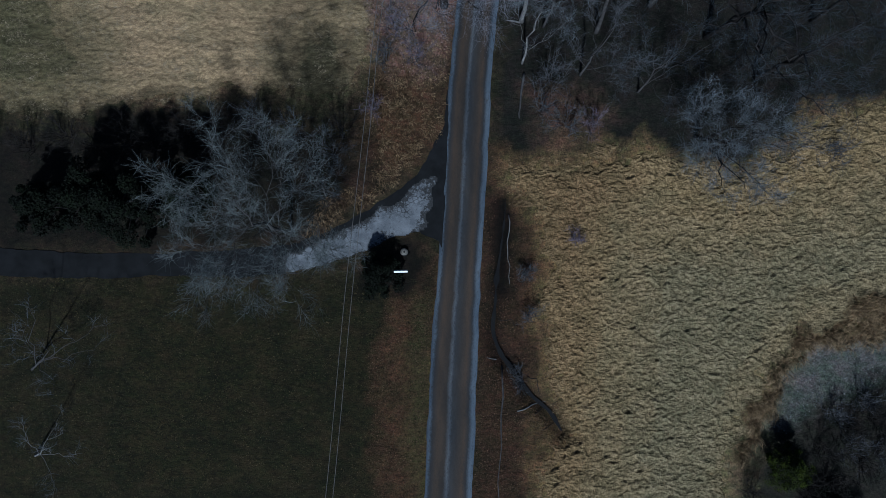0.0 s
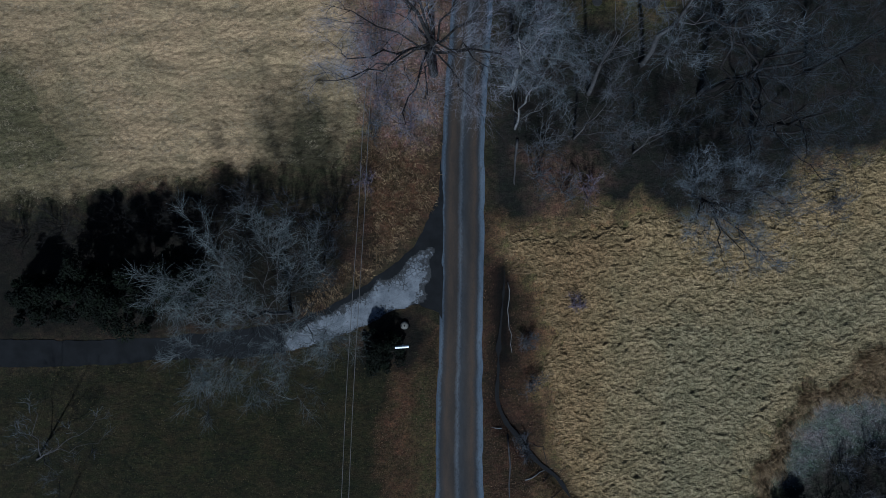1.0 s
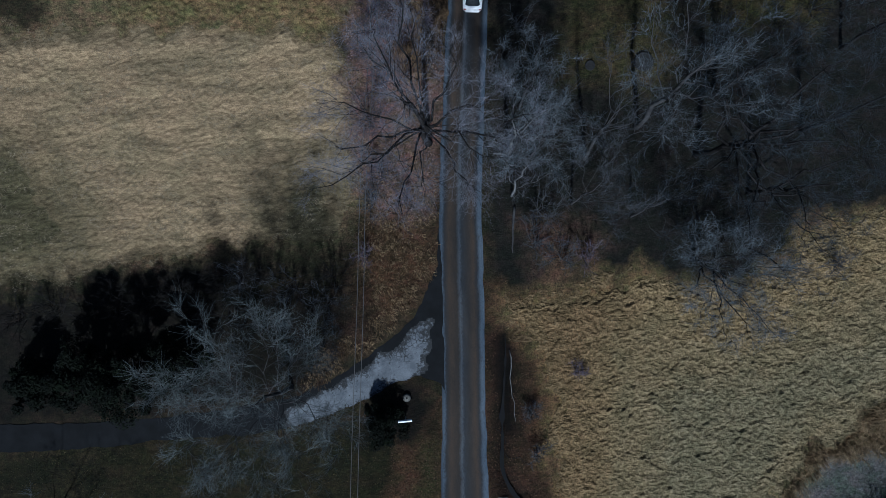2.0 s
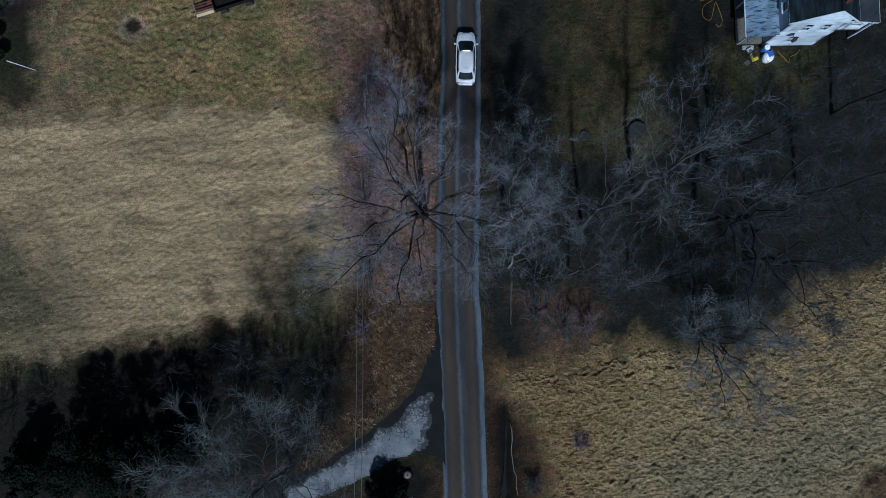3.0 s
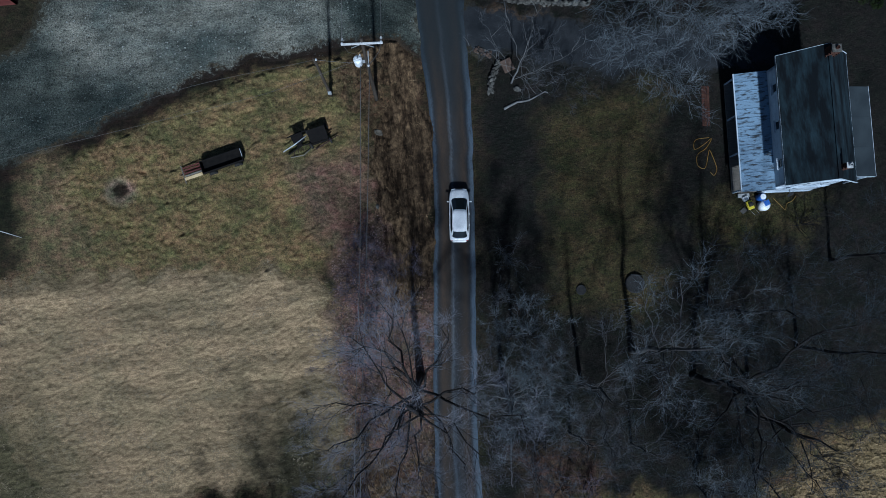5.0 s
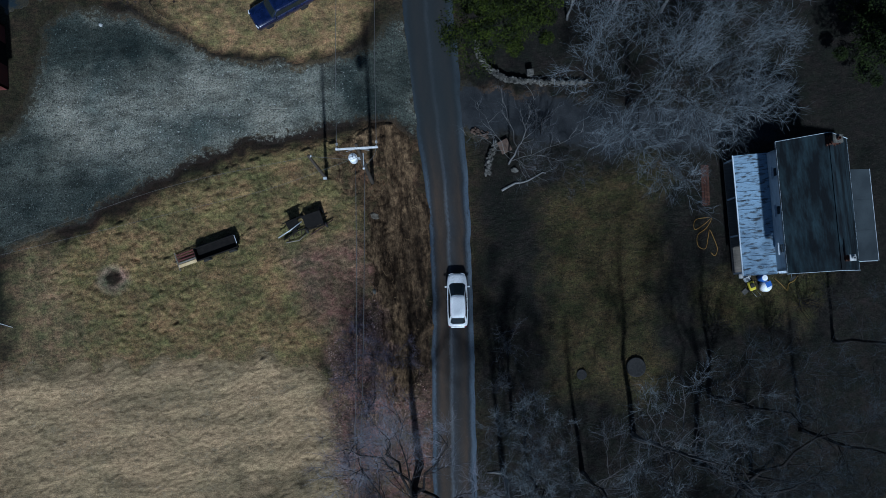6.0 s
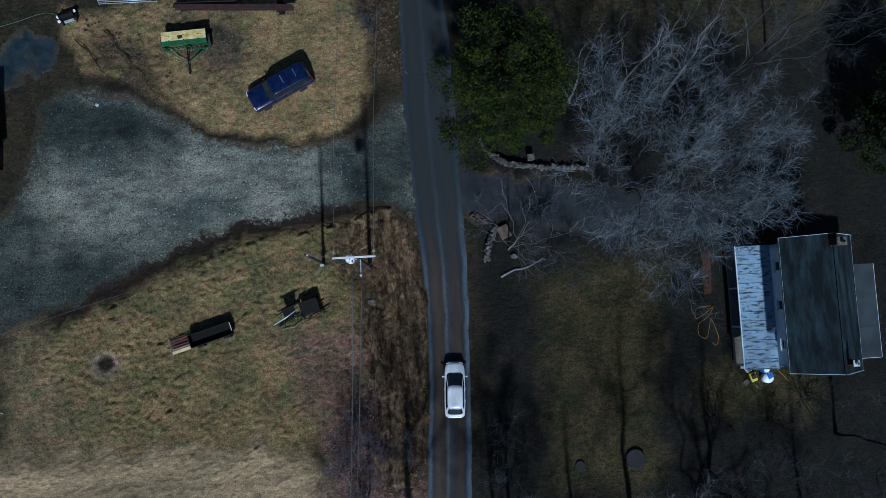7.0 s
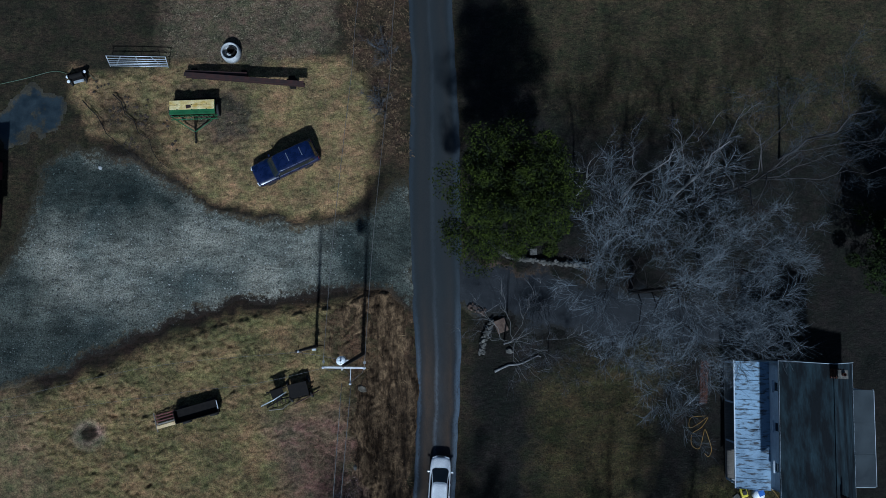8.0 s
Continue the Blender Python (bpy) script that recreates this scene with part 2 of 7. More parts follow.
EARTH, ASPHALT, CRACKED, GLASS = earth_material(), asphalt_material(), cracked_material(), glass_material()
def gravel_material():
    """Crushed stone: damp dark and dry pale stretches, wheel ruts along the drive, and single bright chips."""
    m, nt, b = nodes_of("gravel")
    n0, n1, n2 = noise_node(nt, 0.16, 5, 0.62), noise_node(nt, 0.9, 6, 0.75, (0.5, 1.1, 1.0)), noise_node(nt, 8, 6, 0.85)
    c = mix_node(nt, ramp_node(nt, n0.outputs["Fac"], 0.34, 0.64), (0.056, 0.067, 0.059), (0.198, 0.192, 0.155))
    d = mix_node(nt, ramp_node(nt, n1.outputs["Fac"], 0.34, 0.66), (0.42, 0.42, 0.41), (1.4, 1.4, 1.4))
    c = mix_node(nt, 1.0, c, d, "MULTIPLY")
    e = mix_node(nt, ramp_node(nt, n2.outputs["Fac"], 0.38, 0.62), (0.18, 0.18, 0.18), (2.2, 2.2, 2.22))
    c = mix_node(nt, 1.0, c, e, "MULTIPLY")
    n3 = noise_node(nt, 2.6, 5, 0.7)
    c = mix_node(nt, ramp_node(nt, n3.outputs["Fac"], 0.56, 0.67), c, (0.024, 0.027, 0.022))
    n4 = noise_node(nt, 4.6, 2, 0.5)
    c = mix_node(nt, ramp_node(nt, n4.outputs["Fac"], 0.65, 0.70), c, (0.36, 0.37, 0.34))
    nt.links.new(c, b.inputs["Base Color"])
    b.inputs["Roughness"].default_value = 0.9
    b.inputs["Specular IOR Level"].default_value = 0.2
    bump_node(nt, b, n2.outputs["Fac"], 1.0, 0.14)
    return m


THATCH = thatch_material()
HAYFIELD, WEEDS = hay_material(), weed_material()
GRAVEL = edged(gravel_material())
edged(CRACKED, 0.03, 3.0, 0.95)
OLD_TAR = surface("old_tar", (0.0033, 0.0038, 0.0044), (0.0105, 0.0114, 0.0129), 0.8, 30, 0.85, bump=0.4)
PEBBLE = surface("pebble", (0.048, 0.0552, 0.0552), (0.144, 0.1488, 0.1464), 2, 30, 0.85, island=0.4)
DIRT_DRIVE = surface("damp_drive", (0.0134, 0.0154, 0.0182), (0.0312, 0.0336, 0.0374), 0.5, 12, 0.9, bump=0.8, depth=0.05)
edged(DIRT_DRIVE)
MUD_WATER = surface("ditch_water", (0.004, 0.004, 0.005), (0.010, 0.010, 0.010), 1.2, 20, 0.82, bump=0.2)
PUDDLE = surface("puddle", (0.008, 0.014, 0.019), (0.018, 0.028, 0.035), 0.7, 9, 0.5, bump=0.1)
edged(PUDDLE)
BARK_PALE = surface("pale_bark", (0.1075, 0.1075, 0.1075), (0.2016, 0.2016, 0.1982), 2.5, 30, 0.9, bump=0.6)
BARK_GREY = surface("grey_bark", (0.036, 0.0346, 0.0346), (0.072, 0.0696, 0.0696), 2.5, 30, 0.9, bump=0.6)
BARK_DARK = surface("dark_bark", (0.0096, 0.0086, 0.0086), (0.024, 0.0216, 0.0206), 2.5, 30, 0.9, bump=0.6)
TWIG_GREY = surface("grey_twig", (0.0456, 0.0499, 0.0566), (0.096, 0.1018, 0.1128), 1.0, 10, 0.9, bump=0, island=0.35)
TWIG_MID = surface("bluish_twig", (0.1252, 0.1267, 0.1506), (0.2318, 0.2317, 0.2664), 1.0, 10, 0.9, bump=0, island=0.35)
TWIG_SOFT = surface("soft_grey_twig", (0.062, 0.074, 0.084), (0.150, 0.166, 0.182), 1.0, 10, 0.9, bump=0, island=0.6)
TWIG_ASH = surface("ash_grey_twig", (0.056, 0.0656, 0.0688), (0.132, 0.148, 0.148), 1.0, 10, 0.9, bump=0, island=0.4)
TWIG_DIM = surface("dim_twig", (0.015, 0.0195, 0.0245), (0.058, 0.069, 0.080), 0.6, 10, 0.9, bump=0, island=0.7)
TWIG_DARK = surface("dark_twig", (0.0106, 0.0096, 0.0086), (0.0288, 0.0259, 0.023), 1.0, 10, 0.9, bump=0, island=0.35)
TWIG_RED = surface("reddish_twig", (0.084, 0.0691, 0.0875), (0.156, 0.1296, 0.162), 1.0, 10, 0.9, bump=0, island=0.35)
LEAF_GREEN = surface("evergreen_leaf", (0.002, 0.0044, 0.0004), (0.0281, 0.0392, 0.002), 1.5, 6, 0.85, bump=0, island=0.3, spread=(0.40, 0.62))
LEAF_MID = surface("dull_evergreen_leaf", (0.0018, 0.0035, 0.0008), (0.016, 0.026, 0.003), 1.2, 6, 0.85, bump=0, island=0.4)
LEAF_DARK = surface("dark_evergreen_leaf", (0.0012, 0.0024, 0.001), (0.0034, 0.0062, 0.0019), 0.7, 6, 0.85, bump=0, island=0.5)
TUSSOCK = surface("tussock_grass", (0.144, 0.1008, 0.0504), (0.2784, 0.2208, 0.1248), 0.6, 3, 0.9, bump=0, island=0.55)
HAY = surface("field_grass", (0.12, 0.1008, 0.06), (0.288, 0.2376, 0.1608), 0.8, 3, 0.9, bump=0, island=0.4, stretch=(0.45, 1.5, 1), spread=(0.38, 0.60))
# darker copy of the lawn grass, for lawns that lie in shade
LAWN_SHADED = surface("shaded_lawn_grass", (0.0374, 0.0343, 0.0147), (0.1094, 0.0856, 0.0422), 0.7, 3, 0.9, bump=0, island=0.4, stretch=(0.5, 1.3, 1), spread=(0.38, 0.62))
DRY = surface("dry_grass", (0.1373, 0.105, 0.0547), (0.2683, 0.204, 0.1123), 0.8, 3, 0.9, bump=0, island=0.35)
LAWN = surface("lawn_grass", (0.0598, 0.0529, 0.0242), (0.2012, 0.1587, 0.0851), 0.7, 3, 0.9, bump=0, island=0.45, stretch=(0.5, 1.3, 1), spread=(0.38, 0.62))
WEED = surface("brown_weed", (0.12, 0.078, 0.039), (0.348, 0.252, 0.141), 0.9, 3, 0.9, bump=0, island=0.5)
LITTER = surface("leaf_litter", (0.04, 0.0235, 0.014), (0.1242, 0.0811, 0.049), 0.6, 5, 0.85, bump=0, island=0.5)
LITTER_PALE = surface("pale_leaf_litter", (0.1267, 0.0828, 0.068), (0.2915, 0.2041, 0.1774), 0.6, 5, 0.85, bump=0, island=0.5)
# leaf litter again, coloured darker for the dim wood floor
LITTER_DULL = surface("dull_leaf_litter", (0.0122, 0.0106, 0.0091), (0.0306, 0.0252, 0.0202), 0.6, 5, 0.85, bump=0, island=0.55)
WHITE_PAINT = surface("white_car_paint", (0.87, 0.88, 0.89), (0.90, 0.91, 0.92), 2, 40, 0.25, bump=0, coat=0.6)
BLUE_PAINT = surface("blue_car_paint", (0.0022, 0.0053, 0.0264), (0.0044, 0.0097, 0.0484), 2, 40, 0.28, bump=0, coat=0.7)
BLACK_TRIM = surface("black_trim", (0.008, 0.008, 0.009), (0.018, 0.018, 0.018), 5, 40, 0.6, bump=0.1)
RUBBER = surface("tyre_rubber", (0.018, 0.018, 0.018), (0.035, 0.034, 0.033), 5, 40, 0.85)
CHROME = surface("bright_metal", (0.55, 0.56, 0.58), (0.70, 0.70, 0.72), 3, 30, 0.35, 0.9, bump=0.05)
GALV = surface("galvanised_steel", (0.42, 0.45, 0.48), (0.58, 0.61, 0.64), 4, 25, 0.5, 0.5, bump=0.1)
LAMP_RED = surface("red_lens", (0.25, 0.01, 0.01), (0.32, 0.02, 0.015), 5, 40, 0.2, bump=0)
LAMP_CLEAR = surface("clear_lens", (0.6, 0.62, 0.65), (0.75, 0.76, 0.78), 5, 40, 0.15, bump=0)
RUST = surface("rusty_steel", (0.013, 0.006, 0.005), (0.040, 0.013, 0.010), 2.5, 22, 0.85, 0.1, bump=0.4)
DARK_STEEL = surface("dark_steel", (0.0048, 0.0043, 0.0043), (0.0125, 0.011, 0.0101), 3, 25, 0.85, 0.0, bump=0.2)
DARK_STEEL.node_tree.nodes["Principled BSDF"].inputs["Specular IOR Level"].default_value = 0.12
DRILL_YELLOW = surface("yellow_paint", (0.4675, 0.323, 0.068), (0.7225, 0.629, 0.34), 2.0, 18, 0.6, bump=0.1)
DRILL_GREEN = surface("green_paint", (0.0096, 0.064, 0.0192), (0.0192, 0.1088, 0.032), 2.0, 18, 0.6, bump=0.1)
RED_PAINT = surface("faded_red_paint", (0.07, 0.014, 0.0126), (0.119, 0.028, 0.021), 2.0, 18, 0.7, bump=0.1)
TIMBER = surface("weathered_timber", (0.144, 0.1296, 0.1104), (0.2112, 0.192, 0.1632), 2, 25, 0.9, stretch=(1, 6, 6))
PALE_TIMBER = surface("pale_timber", (0.51, 0.374, 0.187), (0.629, 0.493, 0.289), 2, 25, 0.85)
POLE_WOOD = surface("pole_wood", (0.0384, 0.0312, 0.025), (0.072, 0.06, 0.048), 2, 25, 0.9, stretch=(5, 5, 0.6))
ARM_WOOD = surface("crossarm_wood", (0.5, 0.5, 0.5), (0.68, 0.68, 0.68), 3, 25, 0.85)
WIRE = surface("wire", (0.1008, 0.0974, 0.0941), (0.1411, 0.1378, 0.1344), 1, 10, 0.5, 0.4, bump=0)
PORCELAIN = surface("porcelain", (0.35, 0.36, 0.38), (0.55, 0.56, 0.58), 4, 30, 0.3, bump=0)
CONCRETE = surface("concrete", (0.288, 0.296, 0.296), (0.48, 0.488, 0.488), 3, 25, 0.9)
STONE = surface("field_stone", (0.0408, 0.0398, 0.036), (0.1152, 0.1104, 0.0984), 2.5, 20, 0.9, island=0.4, bump=0.6)
TAN_STONE = surface("tan_stone", (0.075, 0.066, 0.050), (0.20, 0.175, 0.135), 2.5, 20, 0.9, bump=0.6)
STONE_RED = surface("reddish_stone", (0.0576, 0.0384, 0.0288), (0.1056, 0.0768, 0.06), 2.5, 20, 0.9, island=0.4, bump=0.6)
SIDING = surface("white_siding", (0.4505, 0.5178, 0.5975), (0.6127, 0.675, 0.7398), 1.2, 20, 0.7, stretch=(1, 1, 4), bump=0.2)
PORCH_TIN = surface("worn_painted_tin", (0.0563, 0.0648, 0.076), (0.2385, 0.3384, 0.4562), 2.6, 22, 0.5, 0.15, bump=0.15, vary=0.06, stretch=(0.55, 2.0, 1), spread=(0.365, 0.49))
SHINGLE = surface("dark_shingles", (0.002, 0.0045, 0.007), (0.020, 0.036, 0.046), 1.1, 7, 0.85, bump=0.7, stretch=(1.5, 0.3, 1), spread=(0.42, 0.66))
SHINGLE.node_tree.nodes["Principled BSDF"].inputs["Specular IOR Level"].default_value = 0.25
GREY_ROOF = surface("grey_roofing", (0.0168, 0.0235, 0.0286), (0.0302, 0.0403, 0.047), 0.8, 15, 0.75, bump=0.2)
BRICK = surface("chimney_brick", (0.048, 0.0216, 0.0154), (0.0816, 0.0408, 0.0288), 4, 30, 0.9, vary=0.2)
SOIL = surface("bare_soil", (0.024, 0.0182, 0.0134), (0.0576, 0.0442, 0.0336), 2, 15, 0.95, bump=0.8, depth=0.05)
ASH = surface("ash_and_soil", (0.024, 0.0202, 0.0173), (0.0816, 0.0696, 0.06), 1.6, 15, 0.95, bump=0.8, depth=0.05)
YELLOW_PLASTIC = surface("yellow_plastic", (0.576, 0.48, 0.016), (0.64, 0.544, 0.04), 3, 20, 0.45, bump=0)
BLUE_PLASTIC = surface("blue_plastic", (0.03, 0.09, 0.35), (0.05, 0.14, 0.45), 3, 20, 0.45, bump=0)
WHITE_PLASTIC = surface("white_plastic", (0.72, 0.75, 0.78), (0.82, 0.84, 0.85), 3, 20, 0.4, bump=0)
ORANGE_HOSE = surface("orange_hose", (0.21, 0.119, 0.014), (0.294, 0.182, 0.028), 3, 20, 0.5, bump=0)
GREEN_HOSE = surface("green_hose", (0.0462, 0.0847, 0.0462), (0.077, 0.1155, 0.0693), 3, 20, 0.5, bump=0)


# ---- building helpers ----
def thing(name, m, label, category, group="", kind=""):
    ob = new(name)
    ob.matrix_world = m
    return tagged(ob, label, category, group, kind)


def part(name, bm, material, parent=None, label="", smooth=False):
    me = bpy.data.meshes.new(name)
    bm.to_mesh(me)
    bm.free()
    me.materials.append(material)
    if smooth:
        for p in me.polygons:
            p.use_smooth = True
    ob = new(name, me)
    if parent:
        ob.parent = parent
    return tagged(ob, label)


def raw(name, verts, faces, material, parent=None, label="", smooth=False):
    me = bpy.data.meshes.new(name)
    me.from_pydata(verts, [], faces)
    me.materials.append(material)
    if smooth:
        me.polygons.foreach_set("use_smooth", [True] * len(me.polygons))
    ob = new(name, me)
    if parent:
        ob.parent = parent
    return tagged(ob, label)


def box(size, at=(0, 0, 0), turn=(0, 0, 0), bevel=0.0, bm=None):
    """A box with its centre at 'at', its edges rounded off by 'bevel'."""
    own = bmesh.new()
    bmesh.ops.create_cube(own, size=1)
    bmesh.ops.scale(own, vec=size, verts=own.verts)
    if bevel:
        bmesh.ops.bevel(own, geom=own.edges[:], offset=bevel, segments=2, affect="EDGES", profile=0.6)
    bmesh.ops.transform(own, matrix=pose(*at, *turn), verts=own.verts)
    return merged(bm, own)


def merged(bm, own):
    if bm is None:
        return own
    me = bpy.data.meshes.new("scratch")
    own.to_mesh(me)
    own.free()
    bm.from_mesh(me)
    bpy.data.meshes.remove(me)
    return bm


def lathe(profile, sides=20, at=(0, 0, 0), turn=(0, 0, 0), bm=None):
    """A turned body from (radius, height) pairs."""
    own = bmesh.new()
    rings = []
    for r, z in profile:
        rings.append([own.verts.new((r * math.cos(2 * math.pi * k / sides), r * math.sin(2 * math.pi * k / sides), z)) for k in range(sides)])
    for a, b in zip(rings, rings[1:]):
        for k in range(sides):
            own.faces.new((a[k], a[(k + 1) % sides], b[(k + 1) % sides], b[k]))
    if profile[0][0] > 0.001:
        own.faces.new(rings[0][::-1])
    if profile[-1][0] > 0.001:
        own.faces.new(rings[-1])
    bmesh.ops.transform(own, matrix=pose(*at, *turn), verts=own.verts)
    bmesh.ops.recalc_face_normals(own, faces=own.faces)
    return merged(bm, own)


def tube_into(V, F, pts, radii, sides=4):
    """Adds a tapered tube along pts to the lists V and F."""
    n = len(pts)
    start = len(V)
    for i, (p, r) in enumerate(zip(pts, radii)):
        d = (pts[min(i + 1, n - 1)] - pts[max(i - 1, 0)])
        d = d.normalized() if d.length > 1e-6 else Vector((0, 0, 1))
        u = d.cross(Vector((0.31, 0.95, 0.1)) if abs(d.y) < 0.9 else Vector((1, 0, 0))).normalized()
        w = d.cross(u)
        for k in range(sides):
            a = 2 * math.pi * k / sides
            V.append(p + u * (r * math.cos(a)) + w * (r * math.sin(a)))
    for i in range(n - 1):
        for k in range(sides):
            a, b = start + i * sides + k, start + i * sides + (k + 1) % sides
            F.append((a, b, b + sides, a + sides))
    if sides < 4:
        return
    F.append(tuple(range(start + sides - 1, start - 1, -1)))
    F.append(tuple(range(start + (n - 1) * sides, start + n * sides)))


def tube(name, pts, r, material, parent=None, label="", sides=8):
    V, F = [], []
    pts = [Vector(p) for p in pts]
    tube_into(V, F, pts, [r] * len(pts) if isinstance(r, (int, float)) else r, sides)
    return raw(name, V, F, material, parent, label, True)


def slab(corners, thick, inset=0.0):
    """A thin plate over four corners, drawn in by a share of its size, thick along its normal."""
    c = [Vector(p) for p in corners]
    mid = sum(c, Vector()) / 4
    nrm = (c[1] - c[0]).cross(c[3] - c[0]).normalized()
    c = [p.lerp(mid, inset) for p in c]
    bm = bmesh.new()
    lo = [bm.verts.new(p - nrm * 0.004) for p in c]
    hi = [bm.verts.new(p + nrm * thick) for p in c]
    bm.faces.new(lo[::-1])
    bm.faces.new(hi)
    for k in range(4):
        bm.faces.new((lo[k], lo[(k + 1) % 4], hi[(k + 1) % 4], hi[k]))
    bmesh.ops.recalc_face_normals(bm, faces=bm.faces)
    return bm


_lattice = np.random.RandomState(7).rand(256, 256)


def patchy(x, y, size):
    """Smooth value noise, 0 to 1, with patches about 'size' metres wide."""
    x, y = np.asarray(x) / size + 100.3, np.asarray(y) / size + 77.7
    i, j = np.floor(x).astype(int), np.floor(y).astype(int)
    u, v = x - i, y - j
    u, v = u * u * (3 - 2 * u), v * v * (3 - 2 * v)
    L = lambda a, b: _lattice[a % 256, b % 256]
    return (L(i, j) * (1 - u) + L(i + 1, j) * u) * (1 - v) + (L(i, j + 1) * (1 - u) + L(i + 1, j + 1) * u) * v


def inside(poly, x, y):
    hit = np.zeros(np.shape(x), bool)
    for (x0, y0), (x1, y1) in zip(poly, poly[1:] + poly[:1]):
        if y0 != y1:
            hit ^= ((y0 > y) != (y1 > y)) & (x < (x1 - x0) * (y - y0) / (y1 - y0) + x0)
    return hit


def soft_inside(poly, x, y, blur=0.5, ragged=0.8):
    """The share, 0 to 1, of a patch with ragged, blurred edges."""
    wx = x + ragged * (patchy(x, y, 1.7) - 0.5) * 2 + ragged * (patchy(x, y, 0.6) - 0.5)
    wy = y + ragged * (patchy(x + 50, y, 1.7) - 0.5) * 2 + ragged * (patchy(x + 50, y, 0.6) - 0.5)
    total = 0.0
    for k in range(7):
        a = 2 * math.pi * k / 7
        total = total + inside(poly, wx + blur * math.cos(a), wy + blur * math.sin(a))
    return total / 7


def smoothed(pts, n):
    """n points on a smooth curve through pts."""
    p = np.array(pts, float)
    t = np.linspace(0, len(p) - 1, n)
    i = np.clip(t.astype(int), 0, len(p) - 2)
    u = (t - i)[:, None]
    q = np.vstack([2 * p[0] - p[1], p, 2 * p[-1] - p[-2]])
    a, b, c, d = q[i], q[i + 1], q[i + 2], q[i + 3]
    return 0.5 * (2 * b + (c - a) * u + (2 * a - 5 * b + 4 * c - d) * u ** 2 + (3 * b - a - 3 * c + d) * u ** 3)


# ---- the ground and the ways ----
LANE_L = [(-11.0, -200), (-3.4, -60), (-1.12, -20), (-0.8, -12), (-0.36, -4.8), (0.02, 1), (0.35, 8), (0.71, 15), (1.35, 22), (2.26, 30.5), (2.9, 36), (3.25, 43), (3.1, 49), (2.95, 55), (3.3, 63), (3.7, 70), (3.6, 76), (4.4, 100), (12, 220)]
LANE_R = [(-7.0, -200), (0.8, -60), (3.09, -20), (3.29, -12), (3.5, -4.8), (3.75, 1), (4.08, 8), (4.37, 15), (4.95, 22), (5.85, 30.5), (6.3, 36), (6.9, 43), (7.2, 49), (7.42, 55), (7.55, 63), (7.48, 70), (7.4, 76), (8.2, 100), (16, 220)]
WEST_DRIVE = [(3.2, 60.2), (1.5, 58.1), (-0.4, 56.5), (-2.8, 55.9), (-4.7, 55.7), (-8.4, 56), (-12.2, 56.6), (-14.5, 57.9), (-17.3, 59.9), (-19.7, 61.6), (-22, 62.3), (-24.5, 62.6), (-26.8, 61.4), (-28, 57.6),
              (-29.5, 53), (-36, 50), (-60, 46), (-60, 39), (-36, 42), (-30.4, 43.9), (-25.9, 45.05), (-21.4, 46.7), (-16.8, 48.8), (-12.2, 50.05), (-7.6, 50.6), (-2.9, 51.15), (0.8, 50.8), (2.4, 50.0), (3.4, 48.1)]
SIDE_DRIVE = [(0.75, 14.6), (0.27, 11.2), (-0.67, 9.0), (-2.1, 6.8), (-4.26, 5.06), (-6.66, 3.57), (-9.5, 2.1), (-12.4, 0.9), (-18, 0.2), (-23, -0.2), (-30, -0.3), (-60, 1.5), (-60, -2), (-30, -2.4), (-23, -2.1),
              (-17, -2.2), (-13.3, -1.85), (-11.4, -1.5), (-8.5, -0.6), (-5.6, 0.4), (-3.7, 1.4), (-2, 1.8), (-0.2, 1.2), (0.3, 0.2)]
BLEACHED = [(-0.64, 6.4), (-2.1, 5.0), (-3.8, 3.8), (-5.7, 3.0), (-8.6, 1.5), (-10.5, 0.7), (-13, 0.1), (-13.2, -1.6), (-11.4, -1.3), (-8.5, -0.4), (-5.6, 0.55), (-3.7, 1.55), (-2, 2.0), (-1.0, 2.0), (-1.5, 3.2), (-0.9, 4.6)]
EAST_DRIVE = [(7.2, 53.6), (8.9, 52.6), (11, 51.6), (14.2, 51.1), (20.8, 49.6), (26, 48.4), (27.9, 47.8), (34, 47.2), (34, 44.9), (26, 44.9), (19.8, 45.7), (16.5, 46.2), (13.7, 47.3), (11.5, 48.3), (8.6, 48.9), (7.1, 48.2)]
PUDDLE_EDGE = [(-31.5, 66.4), (-29.2, 67.9), (-26.6, 67.8), (-25.9, 66), (-28.4, 64.3), (-31, 64.4)]
CREEK = [(5.75, 5.0), (5.65, 3.2), (5.45, 1.4), (5.2, -0.6), (5.0, -2.2), (4.9, -4.3), (4.75, -6.5), (5.4, -8.4), (6.3, -9.6), (7.4, -11.2), (8.3, -12.2), (9.7, -13.4), (10.7, -15.0)]

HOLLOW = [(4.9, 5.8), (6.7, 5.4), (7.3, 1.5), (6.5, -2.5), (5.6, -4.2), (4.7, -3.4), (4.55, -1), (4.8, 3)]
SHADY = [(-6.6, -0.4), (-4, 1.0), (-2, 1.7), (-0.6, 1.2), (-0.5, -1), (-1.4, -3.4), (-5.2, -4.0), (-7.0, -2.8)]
VERGE = [(-1.6, 27), (2.0, 29), (2.75, 37), (3.1, 44), (2.6, 48.5), (0.5, 50.2), (-3.2, 49.4), (-4.6, 46), (-2.6, 42.5), (-1.8, 36)]
RUT = [(-23.5, 64.2), (-20, 63.0), (-16.5, 60.5), (-13.5, 58.5), (-8.4, 57.0), (-3, 56.8), (-0.6, 58.2), (0.6, 60), (1.2, 59.6), (-0.4, 56.9), (-2.8, 56.1), (-8.4, 56.1), (-12.2, 56.7), (-14.5, 58.0), (-17.3, 60.0), (-19.7, 61.7), (-22, 62.4)]
